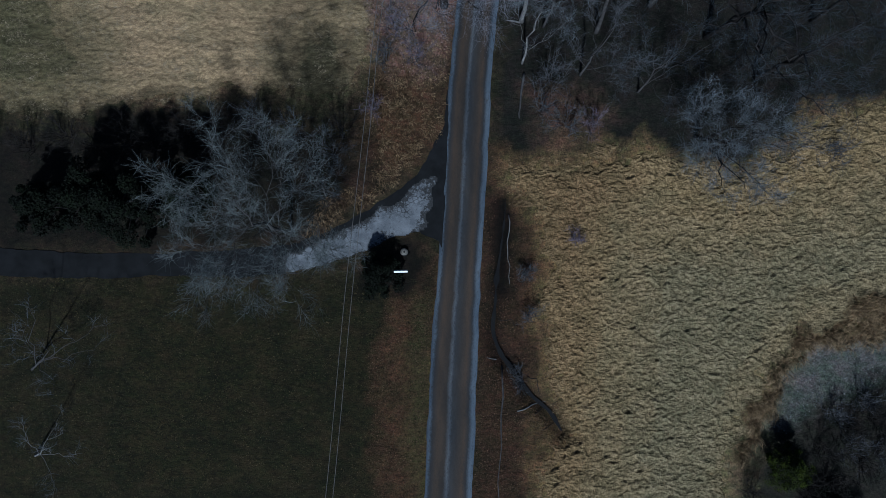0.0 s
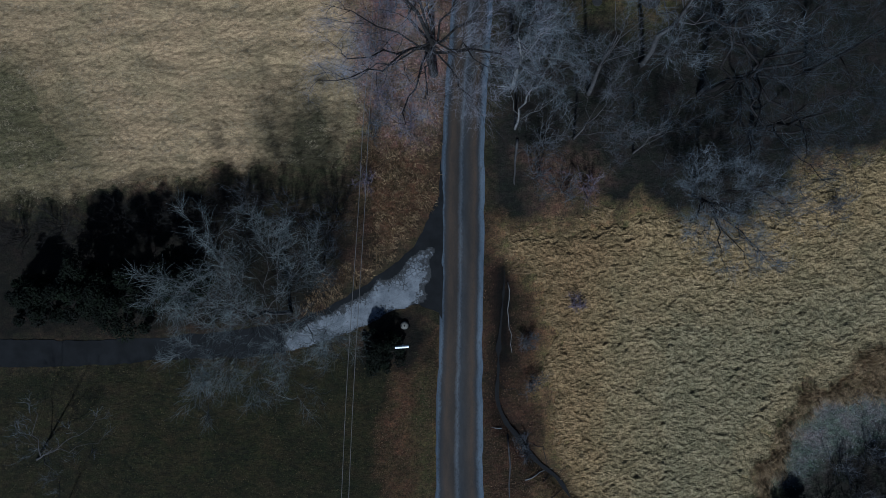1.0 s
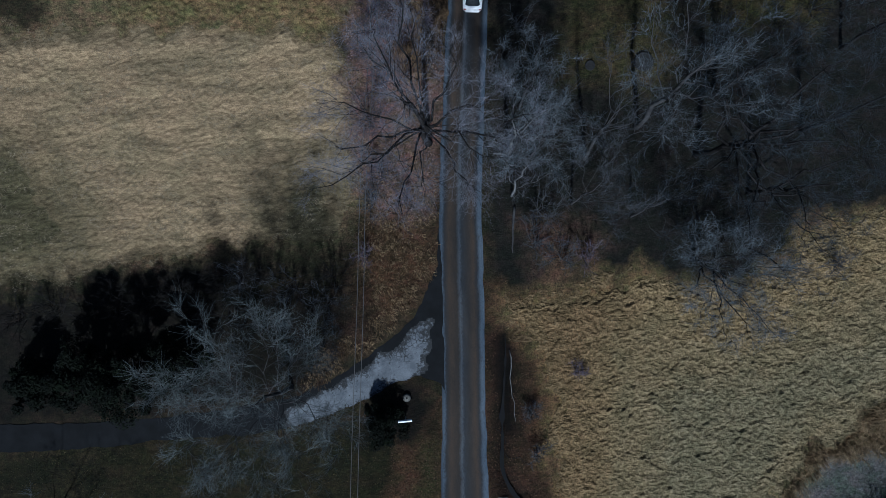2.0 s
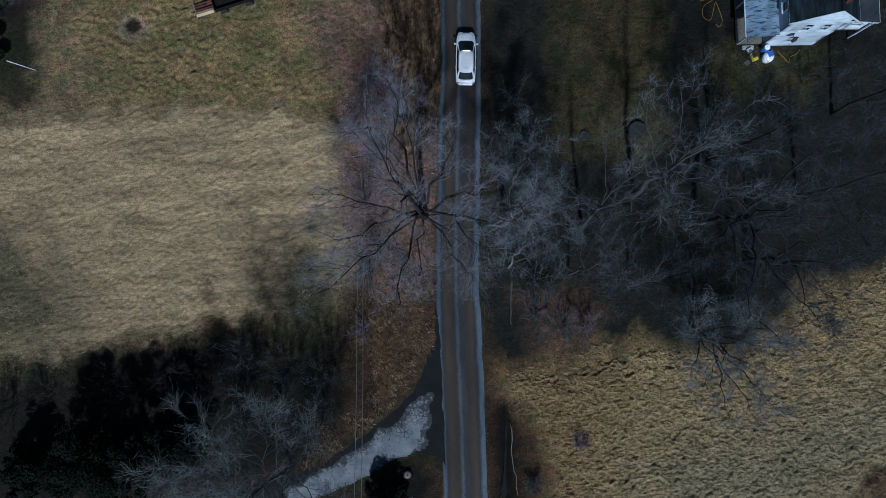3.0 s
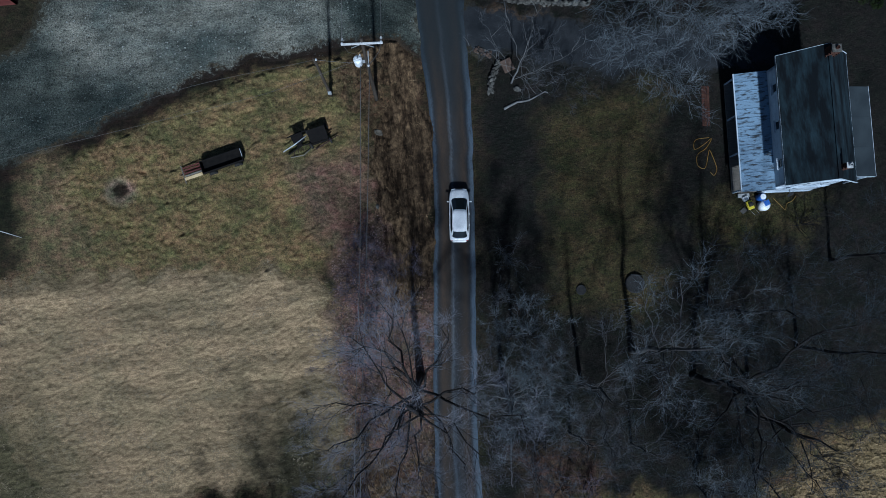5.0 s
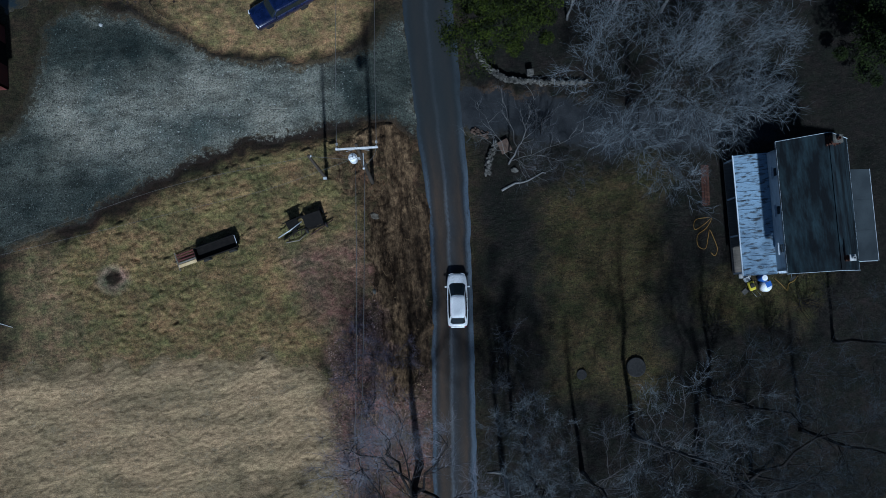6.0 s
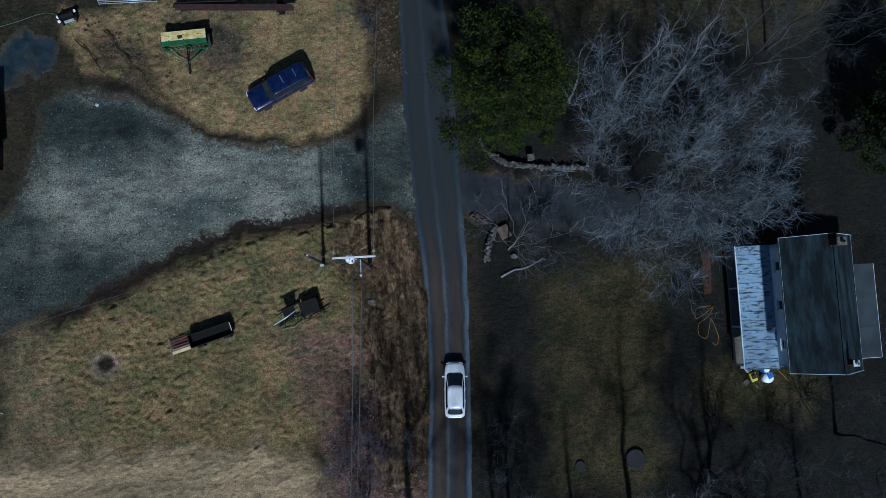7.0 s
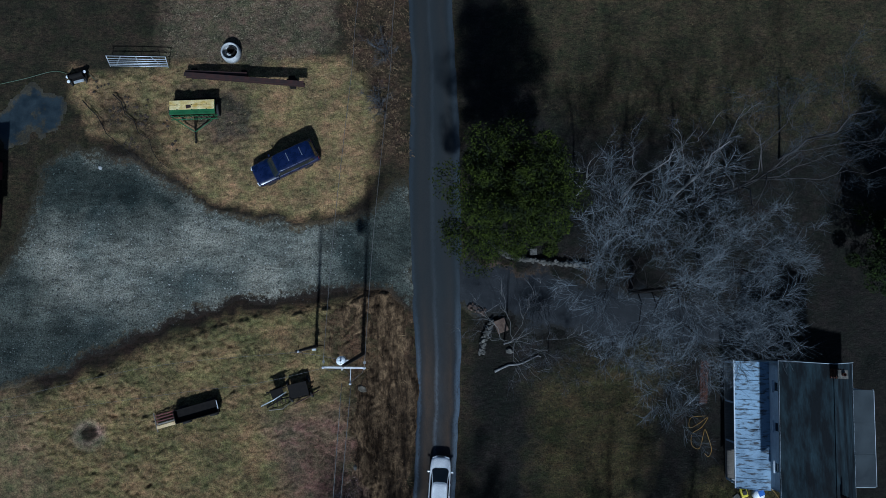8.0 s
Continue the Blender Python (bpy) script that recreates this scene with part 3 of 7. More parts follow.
# patches of the ground: outline, colour, width of the soft edge
PATCHES = []


def earth_patch(outline, colour, edge):
    PATCHES.append((outline, colour, edge))


# olive south lawn, coloured darker for the shade over it
earth_patch([(-60, -2.6), (-13, -2.4), (-1.0, -0.5), (-1.5, -60), (-60, -60)], (0.0195, 0.0186, 0.0086), 0.7)
earth_patch([(-6.2, 25), (-6.5, 16), (-10, 12), (-30, 11), (-60, 11), (-60, 0), (-12, 0), (0.5, 10), (0.6, 16), (2.2, 30), (3.2, 46), (0, 46), (-2.5, 36), (-5, 31)], (0.0456, 0.0317, 0.023), 0.9)
earth_patch([(-6.0, 20), (-6.2, 13), (-5.6, 7), (-2.2, 7.2), (-0.6, 9.5), (0.2, 12), (0.3, 21), (-3, 23)], (0.0775, 0.0474, 0.0284), 0.9)
earth_patch([(-5.6, 25), (-6.3, 17), (-8.6, 13.6), (-16.6, 14.2), (-22.5, 13.4), (-30, 11.8), (-60, 12), (-60, 33.5), (-25.5, 33.2), (-19, 32.6), (-8.6, 31.7), (-6.2, 29)], (0.3036, 0.2376, 0.151), 0.9)
earth_patch([(-8.6, 31.7), (-19, 32.6), (-25.5, 33.3), (-28.5, 38), (-29.5, 43), (-25.9, 45), (-16.8, 48.8), (-12, 50), (-3, 51.1), (0.6, 50.6), (1.6, 48), (-0.4, 42), (-2, 37), (-5.5, 33)], (0.2007, 0.1612, 0.085), 0.8)
earth_patch([(-60, 46), (-31, 44.5), (-30.6, 40), (-31.5, 36), (-60, 34)], (0.024, 0.024, 0.0144), 0.9)
earth_patch([(-5.6, 33), (-8, 36), (-9, 40.5), (-5, 41), (-1.6, 41), (-2, 34), (-4, 27), (-5.4, 27)], (0.2122, 0.1435, 0.1142), 0.8)
earth_patch([(-5.6, 33), (-6.4, 24), (-6.0, 17), (-1.0, 14), (1.0, 22), (1.6, 30), (0.0, 36), (-2.4, 36)], (0.1685, 0.1123, 0.102), 1.0)
earth_patch([(0.2, 1.2), (-1.0, -0.6), (-4.2, -3), (-5.2, -10), (-5.8, -40), (-1.8, -40), (-0.6, -6)], (0.0672, 0.0408, 0.024), 0.8)
earth_patch([(-1.2, -2), (-2.4, -6), (-2.6, -40), (-1.6, -40), (-0.6, -8)], (0.0576, 0.0504, 0.024), 0.5)
# wood floor, the dimness under the trees darkened into its litter colour
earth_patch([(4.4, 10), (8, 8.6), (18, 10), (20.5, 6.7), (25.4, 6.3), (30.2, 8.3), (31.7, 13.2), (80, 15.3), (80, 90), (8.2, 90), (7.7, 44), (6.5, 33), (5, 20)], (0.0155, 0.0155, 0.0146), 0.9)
earth_patch([(7.4, 14.5), (8.2, 8.6), (12.6, 9.2), (15.2, 12), (13, 15)], (0.072, 0.0504, 0.0408), 0.9)
earth_patch([(3.7, 10), (8, 8.5), (7, 5), (9, 1), (9, -4), (9.5, -9), (11, -15), (8.5, -20), (8, -60), (1.5, -60), (3.3, -5)], (0.0456, 0.0278, 0.0178), 0.7)
earth_patch([(4.6, 7.5), (8, 8.4), (12.7, 8.9), (18, 10.2), (20.5, 8.4), (25.4, 8.2), (30.2, 9.8), (31.7, 13), (45, 15), (80, 15), (80, -3), (38, -3.4), (31.6, -6.4), (28.7, -9.8), (26.8, -13), (25.3, -16), (24.8, -60), (9, -60), (8.5, -19.5), (10.9, -14.8), (9.4, -9), (8.9, -3.3), (8.9, 1.6), (6.9, 5.4)], (0.2143, 0.1633, 0.0887), 0.9)
earth_patch([(80, -2), (38.3, -3.4), (35, -3.7), (31.6, -6.4), (28.7, -9.8), (26.8, -13.1), (25.3, -16), (24.5, -60), (80, -60)], (0.0216, 0.0226, 0.0202), 0.6)
earth_patch([(80, -2), (38.3, -3.4), (35, -3.7), (31.6, -6.4), (28.7, -9.8), (26.8, -13.1), (25.3, -16.5), (27, -16.8), (28.2, -14), (29.7, -10.7), (32.6, -7.3), (80, -5)], (0.1248, 0.084, 0.0408), 0.6)
earth_patch([(80, -6), (38.3, -6.3), (32.6, -7.3), (29.7, -10.7), (28.2, -14.3), (31, -14.2), (34, -11.6), (38.3, -10), (80, -8.5)], (0.1008, 0.1128, 0.12), 0.6)
earth_patch([(12, 26), (21, 25), (21.5, 35), (24, 44.3), (16, 43.6), (12.4, 42.6)], (0.0571, 0.0505, 0.025), 1.0)
earth_patch([(25.5, 34.5), (25, 30.5), (34, 29.5), (37, 33.5), (30, 34)], (0.0624, 0.0576, 0.0264), 0.9)
earth_patch([(17, 64), (37, 62), (80, 66), (80, 120), (12, 120), (12, 70)], (0.048, 0.0432, 0.0264), 1.4)
earth_patch([(8.6, 50.2), (11.5, 49.8), (18.4, 51.6), (18.2, 51.2), (13, 50.9), (9.3, 53)], (0.0816, 0.0552, 0.036), 0.6)
earth_patch([(-2, 69.8), (-25, 69.4), (-60, 69), (-60, 120), (4, 120), (3.4, 72)], (0.0336, 0.0298, 0.0202), 1.0)
earth_patch([(-17.2, 70.2), (-3.4, 70.0), (-2.6, 78), (-2, 140), (-40, 140), (-17.4, 76)], (0.1248, 0.1032, 0.0768), 0.9)
earth_patch([(-25.5, 70), (-60, 70), (-60, 45), (-29, 45), (-27.5, 57), (-27, 62), (-24.5, 64)], (0.0336, 0.0298, 0.0192), 0.9)
earth_patch([(0.5, 64.5), (0.2, 61), (-0.5, 58.3), (-2.8, 56.3), (-8.4, 56.3), (-12.2, 56.9), (-16.4, 59.5), (-19.9, 62), (-22.8, 64), (-25, 67.5), (-25, 69.6), (-16, 69.9), (-2.6, 69.8), (-0.2, 68)], (0.2765, 0.2117, 0.1171), 0.5)
earth_patch([(-15.5, 68), (-15, 64), (-13, 62.2), (-9.8, 63.4), (-9.2, 66.5), (-11, 68.4)], (0.0792, 0.0696, 0.0552), 0.9)
earth_patch([(-24, 67.5), (-19, 68), (-15, 60), (-17, 59.2), (-20.5, 61.8)], (0.096, 0.0744, 0.0456), 0.9)
# dark soil rut along the drive, its bank's shade in the colour too
earth_patch([(3.4, 48.6), (2.2, 50.2), (0.6, 51), (-2.9, 51.4), (-7.6, 50.9), (-12.3, 50.2), (-16.9, 49), (-21.5, 46.9), (-26, 45.2), (-34, 42.6), (-34, 40.9), (-26, 43.3), (-21, 45.0), (-16.4, 47.2), (-12, 48.4), (-7.5, 49.2), (-2.9, 49.6), (-0.4, 49.0), (1.2, 47), (1.6, 42), (0.2, 36), (0.2, 29), (2.1, 30), (2.9, 37), (3.3, 44)], (0.0192, 0.0134, 0.0096), 0.35)
earth_patch([(-20, 52.5), (-9, 52.2), (-3, 53.2), (-3, 54.0), (-9, 53.6), (-20, 53.6)], (0.048, 0.0504, 0.048), 0.3)
earth_patch([(-2.2, 70), (0.6, 66.5), (0.8, 62), (2.9, 60.4), (3.3, 66), (3.6, 80), (3, 120), (-2, 120)], (0.06, 0.0442, 0.0312), 0.5)
# ground beside the side drive, with the trees' deep shade painted in
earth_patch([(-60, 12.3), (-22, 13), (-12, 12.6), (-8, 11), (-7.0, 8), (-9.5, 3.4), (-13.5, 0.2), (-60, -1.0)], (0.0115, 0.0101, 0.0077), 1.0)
earth_patch([(-60, 12), (-31, 12.4), (-29, 16), (-33, 24), (-60, 27)], (0.096, 0.0888, 0.0504), 2.5)
earth_patch([(-15, 12), (-7, 11), (-6.8, 17.5), (-8.6, 21), (-12.5, 19)], (0.0816, 0.0744, 0.0456), 1.9)
earth_patch([(17, 3), (24, 1), (40, 6), (60, 4), (60, -3), (38, -3.4), (31, -6), (27, -12), (25, -24), (14, -24), (16, -8)], (0.1766, 0.1558, 0.0963), 3.0)
earth_patch([(5, 7.5), (13, 9), (18, 8.6), (13, 3), (12, -6), (12, -20), (9, -20), (9.5, -9), (8.9, 0), (7, 5)], (0.1642, 0.1152, 0.0605), 1.8)
# stump hollow, its darkness painted on ground that has no pit
earth_patch([(6.6, 19.6), (8.6, 19.4), (9.6, 18.2), (8.8, 17.2), (7.2, 17.4), (6.5, 18.4)], (0.007, 0.006, 0.005), 0.6)
# hollow by the ditch, its dark depth painted into the soil colour
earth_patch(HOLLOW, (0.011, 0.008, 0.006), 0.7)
# shade round the low evergreen shrub, painted into the dark soil colour
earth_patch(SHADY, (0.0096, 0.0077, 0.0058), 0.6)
earth_patch([(-31.5, 33), (-24.5, 33.4), (-26, 37), (-27, 40), (-28, 43.4), (-30.8, 43.8)], (0.192, 0.156, 0.096), 1.2)
earth_patch(VERGE, (0.1049, 0.0753, 0.046), 0.6)
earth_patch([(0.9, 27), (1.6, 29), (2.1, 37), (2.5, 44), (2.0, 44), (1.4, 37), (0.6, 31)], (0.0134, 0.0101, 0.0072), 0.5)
# dark soil band by the gravel, with edge shading mixed into its colour
earth_patch(RUT, (0.0192, 0.0149, 0.011), 0.35)
earth_patch([(-23 + 1.3 * math.cos(a), 39.65 + 1.2 * math.sin(a)) for a in (0, 0.8, 1.6, 2.4, 3.2, 4, 4.8, 5.6)], (0.264, 0.216, 0.1728), 0.25)
earth_patch([(-23 + 0.75 * math.cos(a), 39.65 + 0.7 * math.sin(a)) for a in (0, 1, 2, 3, 4, 5)], (0.036, 0.025, 0.0182), 0.15)


def ways_share(x, y):
    return np.clip(sum(soft_inside(p, x, y, 0.35, 0.15) for p in (LANE_L + LANE_R[::-1], WEST_DRIVE, SIDE_DRIVE, EAST_DRIVE, PUDDLE_EDGE)), 0, 1)


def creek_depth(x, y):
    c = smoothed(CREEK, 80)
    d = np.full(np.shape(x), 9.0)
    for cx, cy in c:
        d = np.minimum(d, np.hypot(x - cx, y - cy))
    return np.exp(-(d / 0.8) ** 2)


def ground_height(x, y):
    rough = 0.10 * patchy(x, y, 2.6) + 0.06 * patchy(x + 9, y, 0.9) + 0.25 * (patchy(x, y + 40, 14) - 0.4)
    near = np.exp(-(np.maximum(np.abs(x - 3.5) - 2, 0) / 3.0) ** 2)
    bed = soft_inside([(80, -3.5), (36, -5), (31, -8), (29, -11), (27, -15), (26, -60), (80, -60)], x, y, 1.0, 0.4)
    h = rough * (1 - 0.7 * near) - 0.06 - 0.8 * bed - 0.75 * creek_depth(x, y)
    hard = ways_share(x, y)
    return h * (1 - hard) - 0.10 * hard


def earth_colour(X, Y):
    col = np.empty((*X.shape, 3))
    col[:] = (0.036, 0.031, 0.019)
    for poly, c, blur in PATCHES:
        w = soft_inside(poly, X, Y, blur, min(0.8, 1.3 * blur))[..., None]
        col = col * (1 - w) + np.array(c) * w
    # wet mud and ditch shade: the colour darkens with the ditch's depth
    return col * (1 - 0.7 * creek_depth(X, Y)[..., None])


def paint_earth(ob, col):
    at = ob.data.attributes.new("earth", "FLOAT_COLOR", "POINT")
    at.data.foreach_set("color", np.c_[col.reshape(-1, 3), np.ones(col.size // 3)].astype(np.float32).ravel())


def build_ground():
    dense_x, dense_y = np.arange(-46, 50.01, 0.4), np.arange(-30, 92.01, 0.4)
    out = lambda a, d: [a + d * s for s in (1.5, 4, 9, 18, 40, 90, 200, 450, 1000, 2200)]
    xs = np.r_[out(dense_x[0], -1)[::-1], dense_x, out(dense_x[-1], 1)]
    ys = np.r_[out(dense_y[0], -1)[::-1], dense_y, out(dense_y[-1], 1)]
    X, Y = np.meshgrid(xs, ys)
    Z = ground_height(X, Y)
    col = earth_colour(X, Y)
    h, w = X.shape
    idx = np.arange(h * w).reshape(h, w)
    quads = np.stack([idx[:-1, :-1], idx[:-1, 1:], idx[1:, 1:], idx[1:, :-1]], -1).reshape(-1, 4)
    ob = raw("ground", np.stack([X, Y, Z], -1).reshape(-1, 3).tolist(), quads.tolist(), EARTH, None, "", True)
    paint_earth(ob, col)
    tagged(ob, "winter fields, lawns and leaf-strewn verges with bare soil", "ground", kind="structure")


def build_lane():
    """The lane: six columns of a gently crowned strip, ragged at its edges."""
    n = 420
    L, R = smoothed(LANE_L, n), smoothed(LANE_R, n)
    L[:, 0] += 0.14 * (patchy(L[:, 1], L[:, 1] * 0, 1.1) - 0.5)
    R[:, 0] += 0.14 * (patchy(R[:, 1], R[:, 1] * 0 + 30, 1.1) - 0.5)
    shares, rise = (0.0, 0.1, 0.3, 0.55, 0.8, 0.93, 1.0), (-0.06, 0.0, 0.03, 0.045, 0.03, 0.0, -0.06)
    V, F, U = [], [], []
    for a, b in zip(L, R):
        for s, z in zip(shares, rise):
            V.append((*(a + (b - a) * s), z))
    k = len(shares)
    for i in range(n - 1):
        for j in range(k - 1):
            F.append((i * k + j, i * k + j + 1, (i + 1) * k + j + 1, (i + 1) * k + j))
    ob = raw("road", V, F, ASPHALT, None, "", True)
    uv = ob.data.uv_layers.new(name="across")
    for loop in ob.data.loops:
        uv.data[loop.index].uv = (shares[loop.vertex_index % k], V[loop.vertex_index][1] * 0.1)
    tagged(ob, "narrow patched asphalt lane with brown-dusted wheel tracks", "road", kind="structure")


def build_way(name, outline, material, z, ragged, label):
    """A flat way with a ragged, closed outline and a short skirt into the ground."""
    pts = []
    for (x0, y0), (x1, y1) in zip(outline, outline[1:] + outline[:1]):
        steps = max(1, int(math.hypot(x1 - x0, y1 - y0) / 0.2))
        pts += [(x0 + (x1 - x0) * k / steps, y0 + (y1 - y0) * k / steps) for k in range(steps)]
    p = np.array(pts)
    q = p.copy()
    for size, share in ((2.2, 0.45), (0.9, 0.35), (0.4, 0.2)):
        p[:, 0] += 1.4 * ragged * share * (patchy(q[:, 0], q[:, 1], size) - 0.5)
        p[:, 1] += 1.4 * ragged * share * (patchy(q[:, 0] + 60, q[:, 1], size) - 0.5)
    bm = bmesh.new()
    top = [bm.verts.new((x, y, z)) for x, y in p]
    low = [bm.verts.new((x, y, z - 0.12)) for x, y in p]
    bm.faces.new(top)
    for k in range(len(top)):
        j = (k + 1) % len(top)
        bm.faces.new((top[k], low[k], low[j], top[j]))
    bmesh.ops.recalc_face_normals(bm, faces=bm.faces)
    if bm.faces[0].normal.z < 0:
        bmesh.ops.reverse_faces(bm, faces=bm.faces)
    bmesh.ops.triangulate(bm, faces=[f for f in bm.faces if len(f.verts) > 4])
    return tagged(part(name, bm, material), label, "driveway", kind="structure")


WET = [(-28.6, 62.4), (-23.6, 63.2), (-20.2, 62.4), (-16.6, 59.8), (-15.2, 57.6), (-17.5, 56.8), (-20.5, 57.4), (-22.4, 56.2), (-24.4, 57.0), (-26.6, 56.4), (-28.8, 57.6)]


def ground_level(x, y):
    """The height of the ground's own mesh, between its grid points."""
    i, j = np.floor((x + 46) / 0.4), np.floor((y + 30) / 0.4)
    x0, y0 = i * 0.4 - 46, j * 0.4 - 30
    u, v = (x - x0) / 0.4, (y - y0) / 0.4
    low = ground_height(x0, y0) * (1 - u) + ground_height(x0 + 0.4, y0) * u
    return low * (1 - v) + (ground_height(x0, y0 + 0.4) * (1 - u) + ground_height(x0 + 0.4, y0 + 0.4) * u) * v


def build_sheet(name, outline, material, z, blur, ragged, step, label, within=None, wet_shade=None):
    """A way whose worn edges thin out into the ground round it (or into the old tar within another way)."""
    lo, hi = np.min(outline, 0) - 2, np.max(outline, 0) + 2
    X, Y = np.meshgrid(np.arange(max(lo[0], -46), hi[0], step), np.arange(lo[1], hi[1], step))
    share = soft_inside(outline, X, Y, blur, ragged)
    share = (share + soft_inside(outline, X, Y, blur * 0.5, ragged)) / 2
    if within:
        base, col = np.full(X.shape, -0.0165), np.empty((*X.shape, 3))
        col[:] = (0.013, 0.014, 0.016)
        seen = soft_inside(within, X, Y, 0.05, 0.1) > 0.5
    else:
        base, col, seen = ground_level(X, Y) + 0.025, earth_colour(X, Y), np.full(X.shape, True)
    seen &= share > 0.02
    Z = np.maximum(z * share + base * (1 - share), base) - (0 if within else 0.12) * np.clip((0.16 - share) / 0.16, 0, 1)
    h, w = X.shape
    idx = np.arange(h * w).reshape(h, w)
    keep = (seen[:-1, :-1] & seen[:-1, 1:] & seen[1:, 1:] & seen[1:, :-1]).ravel()
    quads = np.stack([idx[:-1, :-1], idx[:-1, 1:], idx[1:, 1:], idx[1:, :-1]], -1).reshape(-1, 4)[keep]
    used, flat = np.unique(quads, return_inverse=True)
    ob = raw(name, np.stack([X, Y, Z], -1).reshape(-1, 3)[used].tolist(), flat.reshape(-1, 4).tolist(), material, None, "", True)
    paint_earth(ob, col.reshape(-1, 3)[used])
    damp = sum((soft_inside(p, X, Y, 1.3) * k for p, k in wet_shade), 0 * share) if wet_shade else 0 * share
    at = ob.data.attributes.new("cover", "FLOAT_COLOR", "POINT")
    at.data.foreach_set("color", np.stack([share, damp, 0 * share, 0 * share + 1], -1).reshape(-1, 4)[used].astype(np.float32).ravel())
    return tagged(ob, label, "driveway", kind="structure")


build_ground()
build_lane()
# wet lobe, then painted shade by the lane, then a darker west end
build_sheet("west_driveway", WEST_DRIVE, GRAVEL, -0.012, 0.95, 0.4, 0.22, "wide pale gravel driveway joining the lane", wet_shade=[(WET, 1.0), ([(4, 65), (-1.6, 60.5), (-3.4, 57.0), (-2.2, 53.5), (-3.4, 50), (4, 47)], 0.9), ([(-46, 52), (-31, 53), (-28.2, 56), (-26.8, 51), (-22, 49), (-17, 48.4), (-21, 44.5), (-28, 40), (-46, 38)], 0.9)])
build_way("side_driveway", SIDE_DRIVE, OLD_TAR, -0.020, 0.35, "old dark tarred side driveway curving off the lane")
build_sheet("bleached_paving", BLEACHED, CRACKED, -0.012, 0.45, 0.55, 0.12, "bleached cracked paving patch on the side driveway", SIDE_DRIVE)
build_sheet("east_driveway", EAST_DRIVE, DIRT_DRIVE, -0.016, 0.9, 0.7, 0.25, "damp dark driveway towards the white house")


def build_creek():
    c = smoothed(CREEK, 70)
    V, F = [], []
    for i, (x, y) in enumerate(c):
        w = (0.03 + 0.26 * float(patchy(x, y, 0.8)) ** 1.5) * min(1.0, i / 14)
        d = c[min(i + 1, 69)] - c[max(i - 1, 0)]
        d = d / np.hypot(*d)
        z = -0.52
        V += [(x + d[1] * w, y - d[0] * w, z), (x - d[1] * w, y + d[0] * w, z)]
        if i:
            F.append((2 * i - 2, 2 * i - 1, 2 * i + 1, 2 * i))
    tagged(raw("water", V, F, MUD_WATER), "dark narrow ditch of standing water beside the lane", "water", kind="structure")


build_creek()
build_sheet("puddle", PUDDLE_EDGE, PUDDLE, -0.03, 0.8, 0.9, 0.2, "shallow grey puddle in the farmyard")


# ---- vehicles ----
def loft(sections):
    """A closed skin over rings of equal length."""
    bm = bmesh.new()
    rings = [[bm.verts.new(p) for p in s] for s in sections]
    n = len(rings[0])
    for a, b in zip(rings, rings[1:]):
        for k in range(n):
            bm.faces.new((a[k], a[(k + 1) % n], b[(k + 1) % n], b[k]))
    bm.faces.new(rings[0][::-1])
    bm.faces.new(rings[-1])
    bmesh.ops.recalc_face_normals(bm, faces=bm.faces)
    return bm


def body_section(y, hw, low, top, crown):
    half = [(0.86 * hw, low), (hw, low + 0.14), (1.01 * hw, low + 0.55 * (top - low)), (0.985 * hw, top - 0.09), (0.93 * hw, top - 0.02), (0.6 * hw, top + 0.6 * crown), (0.0, top + crown)]
    return [(-x, y, z) for x, z in half[:-1]] + [(0, y, half[-1][1])] + [(x, y, z) for x, z in half[-2::-1]]


def road_wheel(parent, x, y, r, w):
    tyre = part("wheel", lathe([(r * 0.62, -w / 2), (r * 0.93, -w / 2), (r, -w / 3), (r, w / 3), (r * 0.93, w / 2), (r * 0.62, w / 2)], 24, (x, y, r), (0, 90, 0)), RUBBER, parent, smooth=True)
    part("rim", lathe([(0.02, -w * 0.46), (r * 0.3, -w * 0.42), (r * 0.6, -w * 0.47), (r * 0.6, w * 0.47), (r * 0.3, w * 0.42), (0.02, w * 0.46)], 16, (x, y, r), (0, 90, 0)), GALV, tyre, "grey metal rim")


def oval(yc, half_l, half_w, z, power, n=48):
    """A ring with rounded corners, seen from above; it starts at the front and goes round by the left."""
    ring = []
    for k in range(n):
        t = 2 * math.pi * k / n
        s, q = math.sin(t), math.cos(t)
        ring.append(Vector((-half_w * math.copysign(abs(s) ** (2 / power), s), yc + half_l * math.copysign(abs(q) ** (2 / power), q), z)))
    return ring


def pane_on(ring0, ring1, picks, s0, s1, centre):
    """A curved pane lying on the skin between two rings, a finger thick."""
    bm = bmesh.new()
    cols = []
    for k in picks:
        a, b = ring0[k].lerp(ring1[k], s0), ring0[k].lerp(ring1[k], s1)
        col = []
        for p in (a, b):
            out = Vector((p.x, p.y - centre, 0.6)).normalized()
            col += [p + out * 0.014, p - out * 0.02]
        cols.append([bm.verts.new(p) for p in col])
    for u, v in zip(cols, cols[1:]):
        for i, j in ((0, 2), (2, 3), (3, 1), (1, 0)):
            bm.faces.new((u[i], u[j], v[j], v[i]))
    for u in (cols[0], cols[-1]):
        bm.faces.new((u[0], u[2], u[3], u[1]))
    bmesh.ops.recalc_face_normals(bm, faces=bm.faces)
    return bm


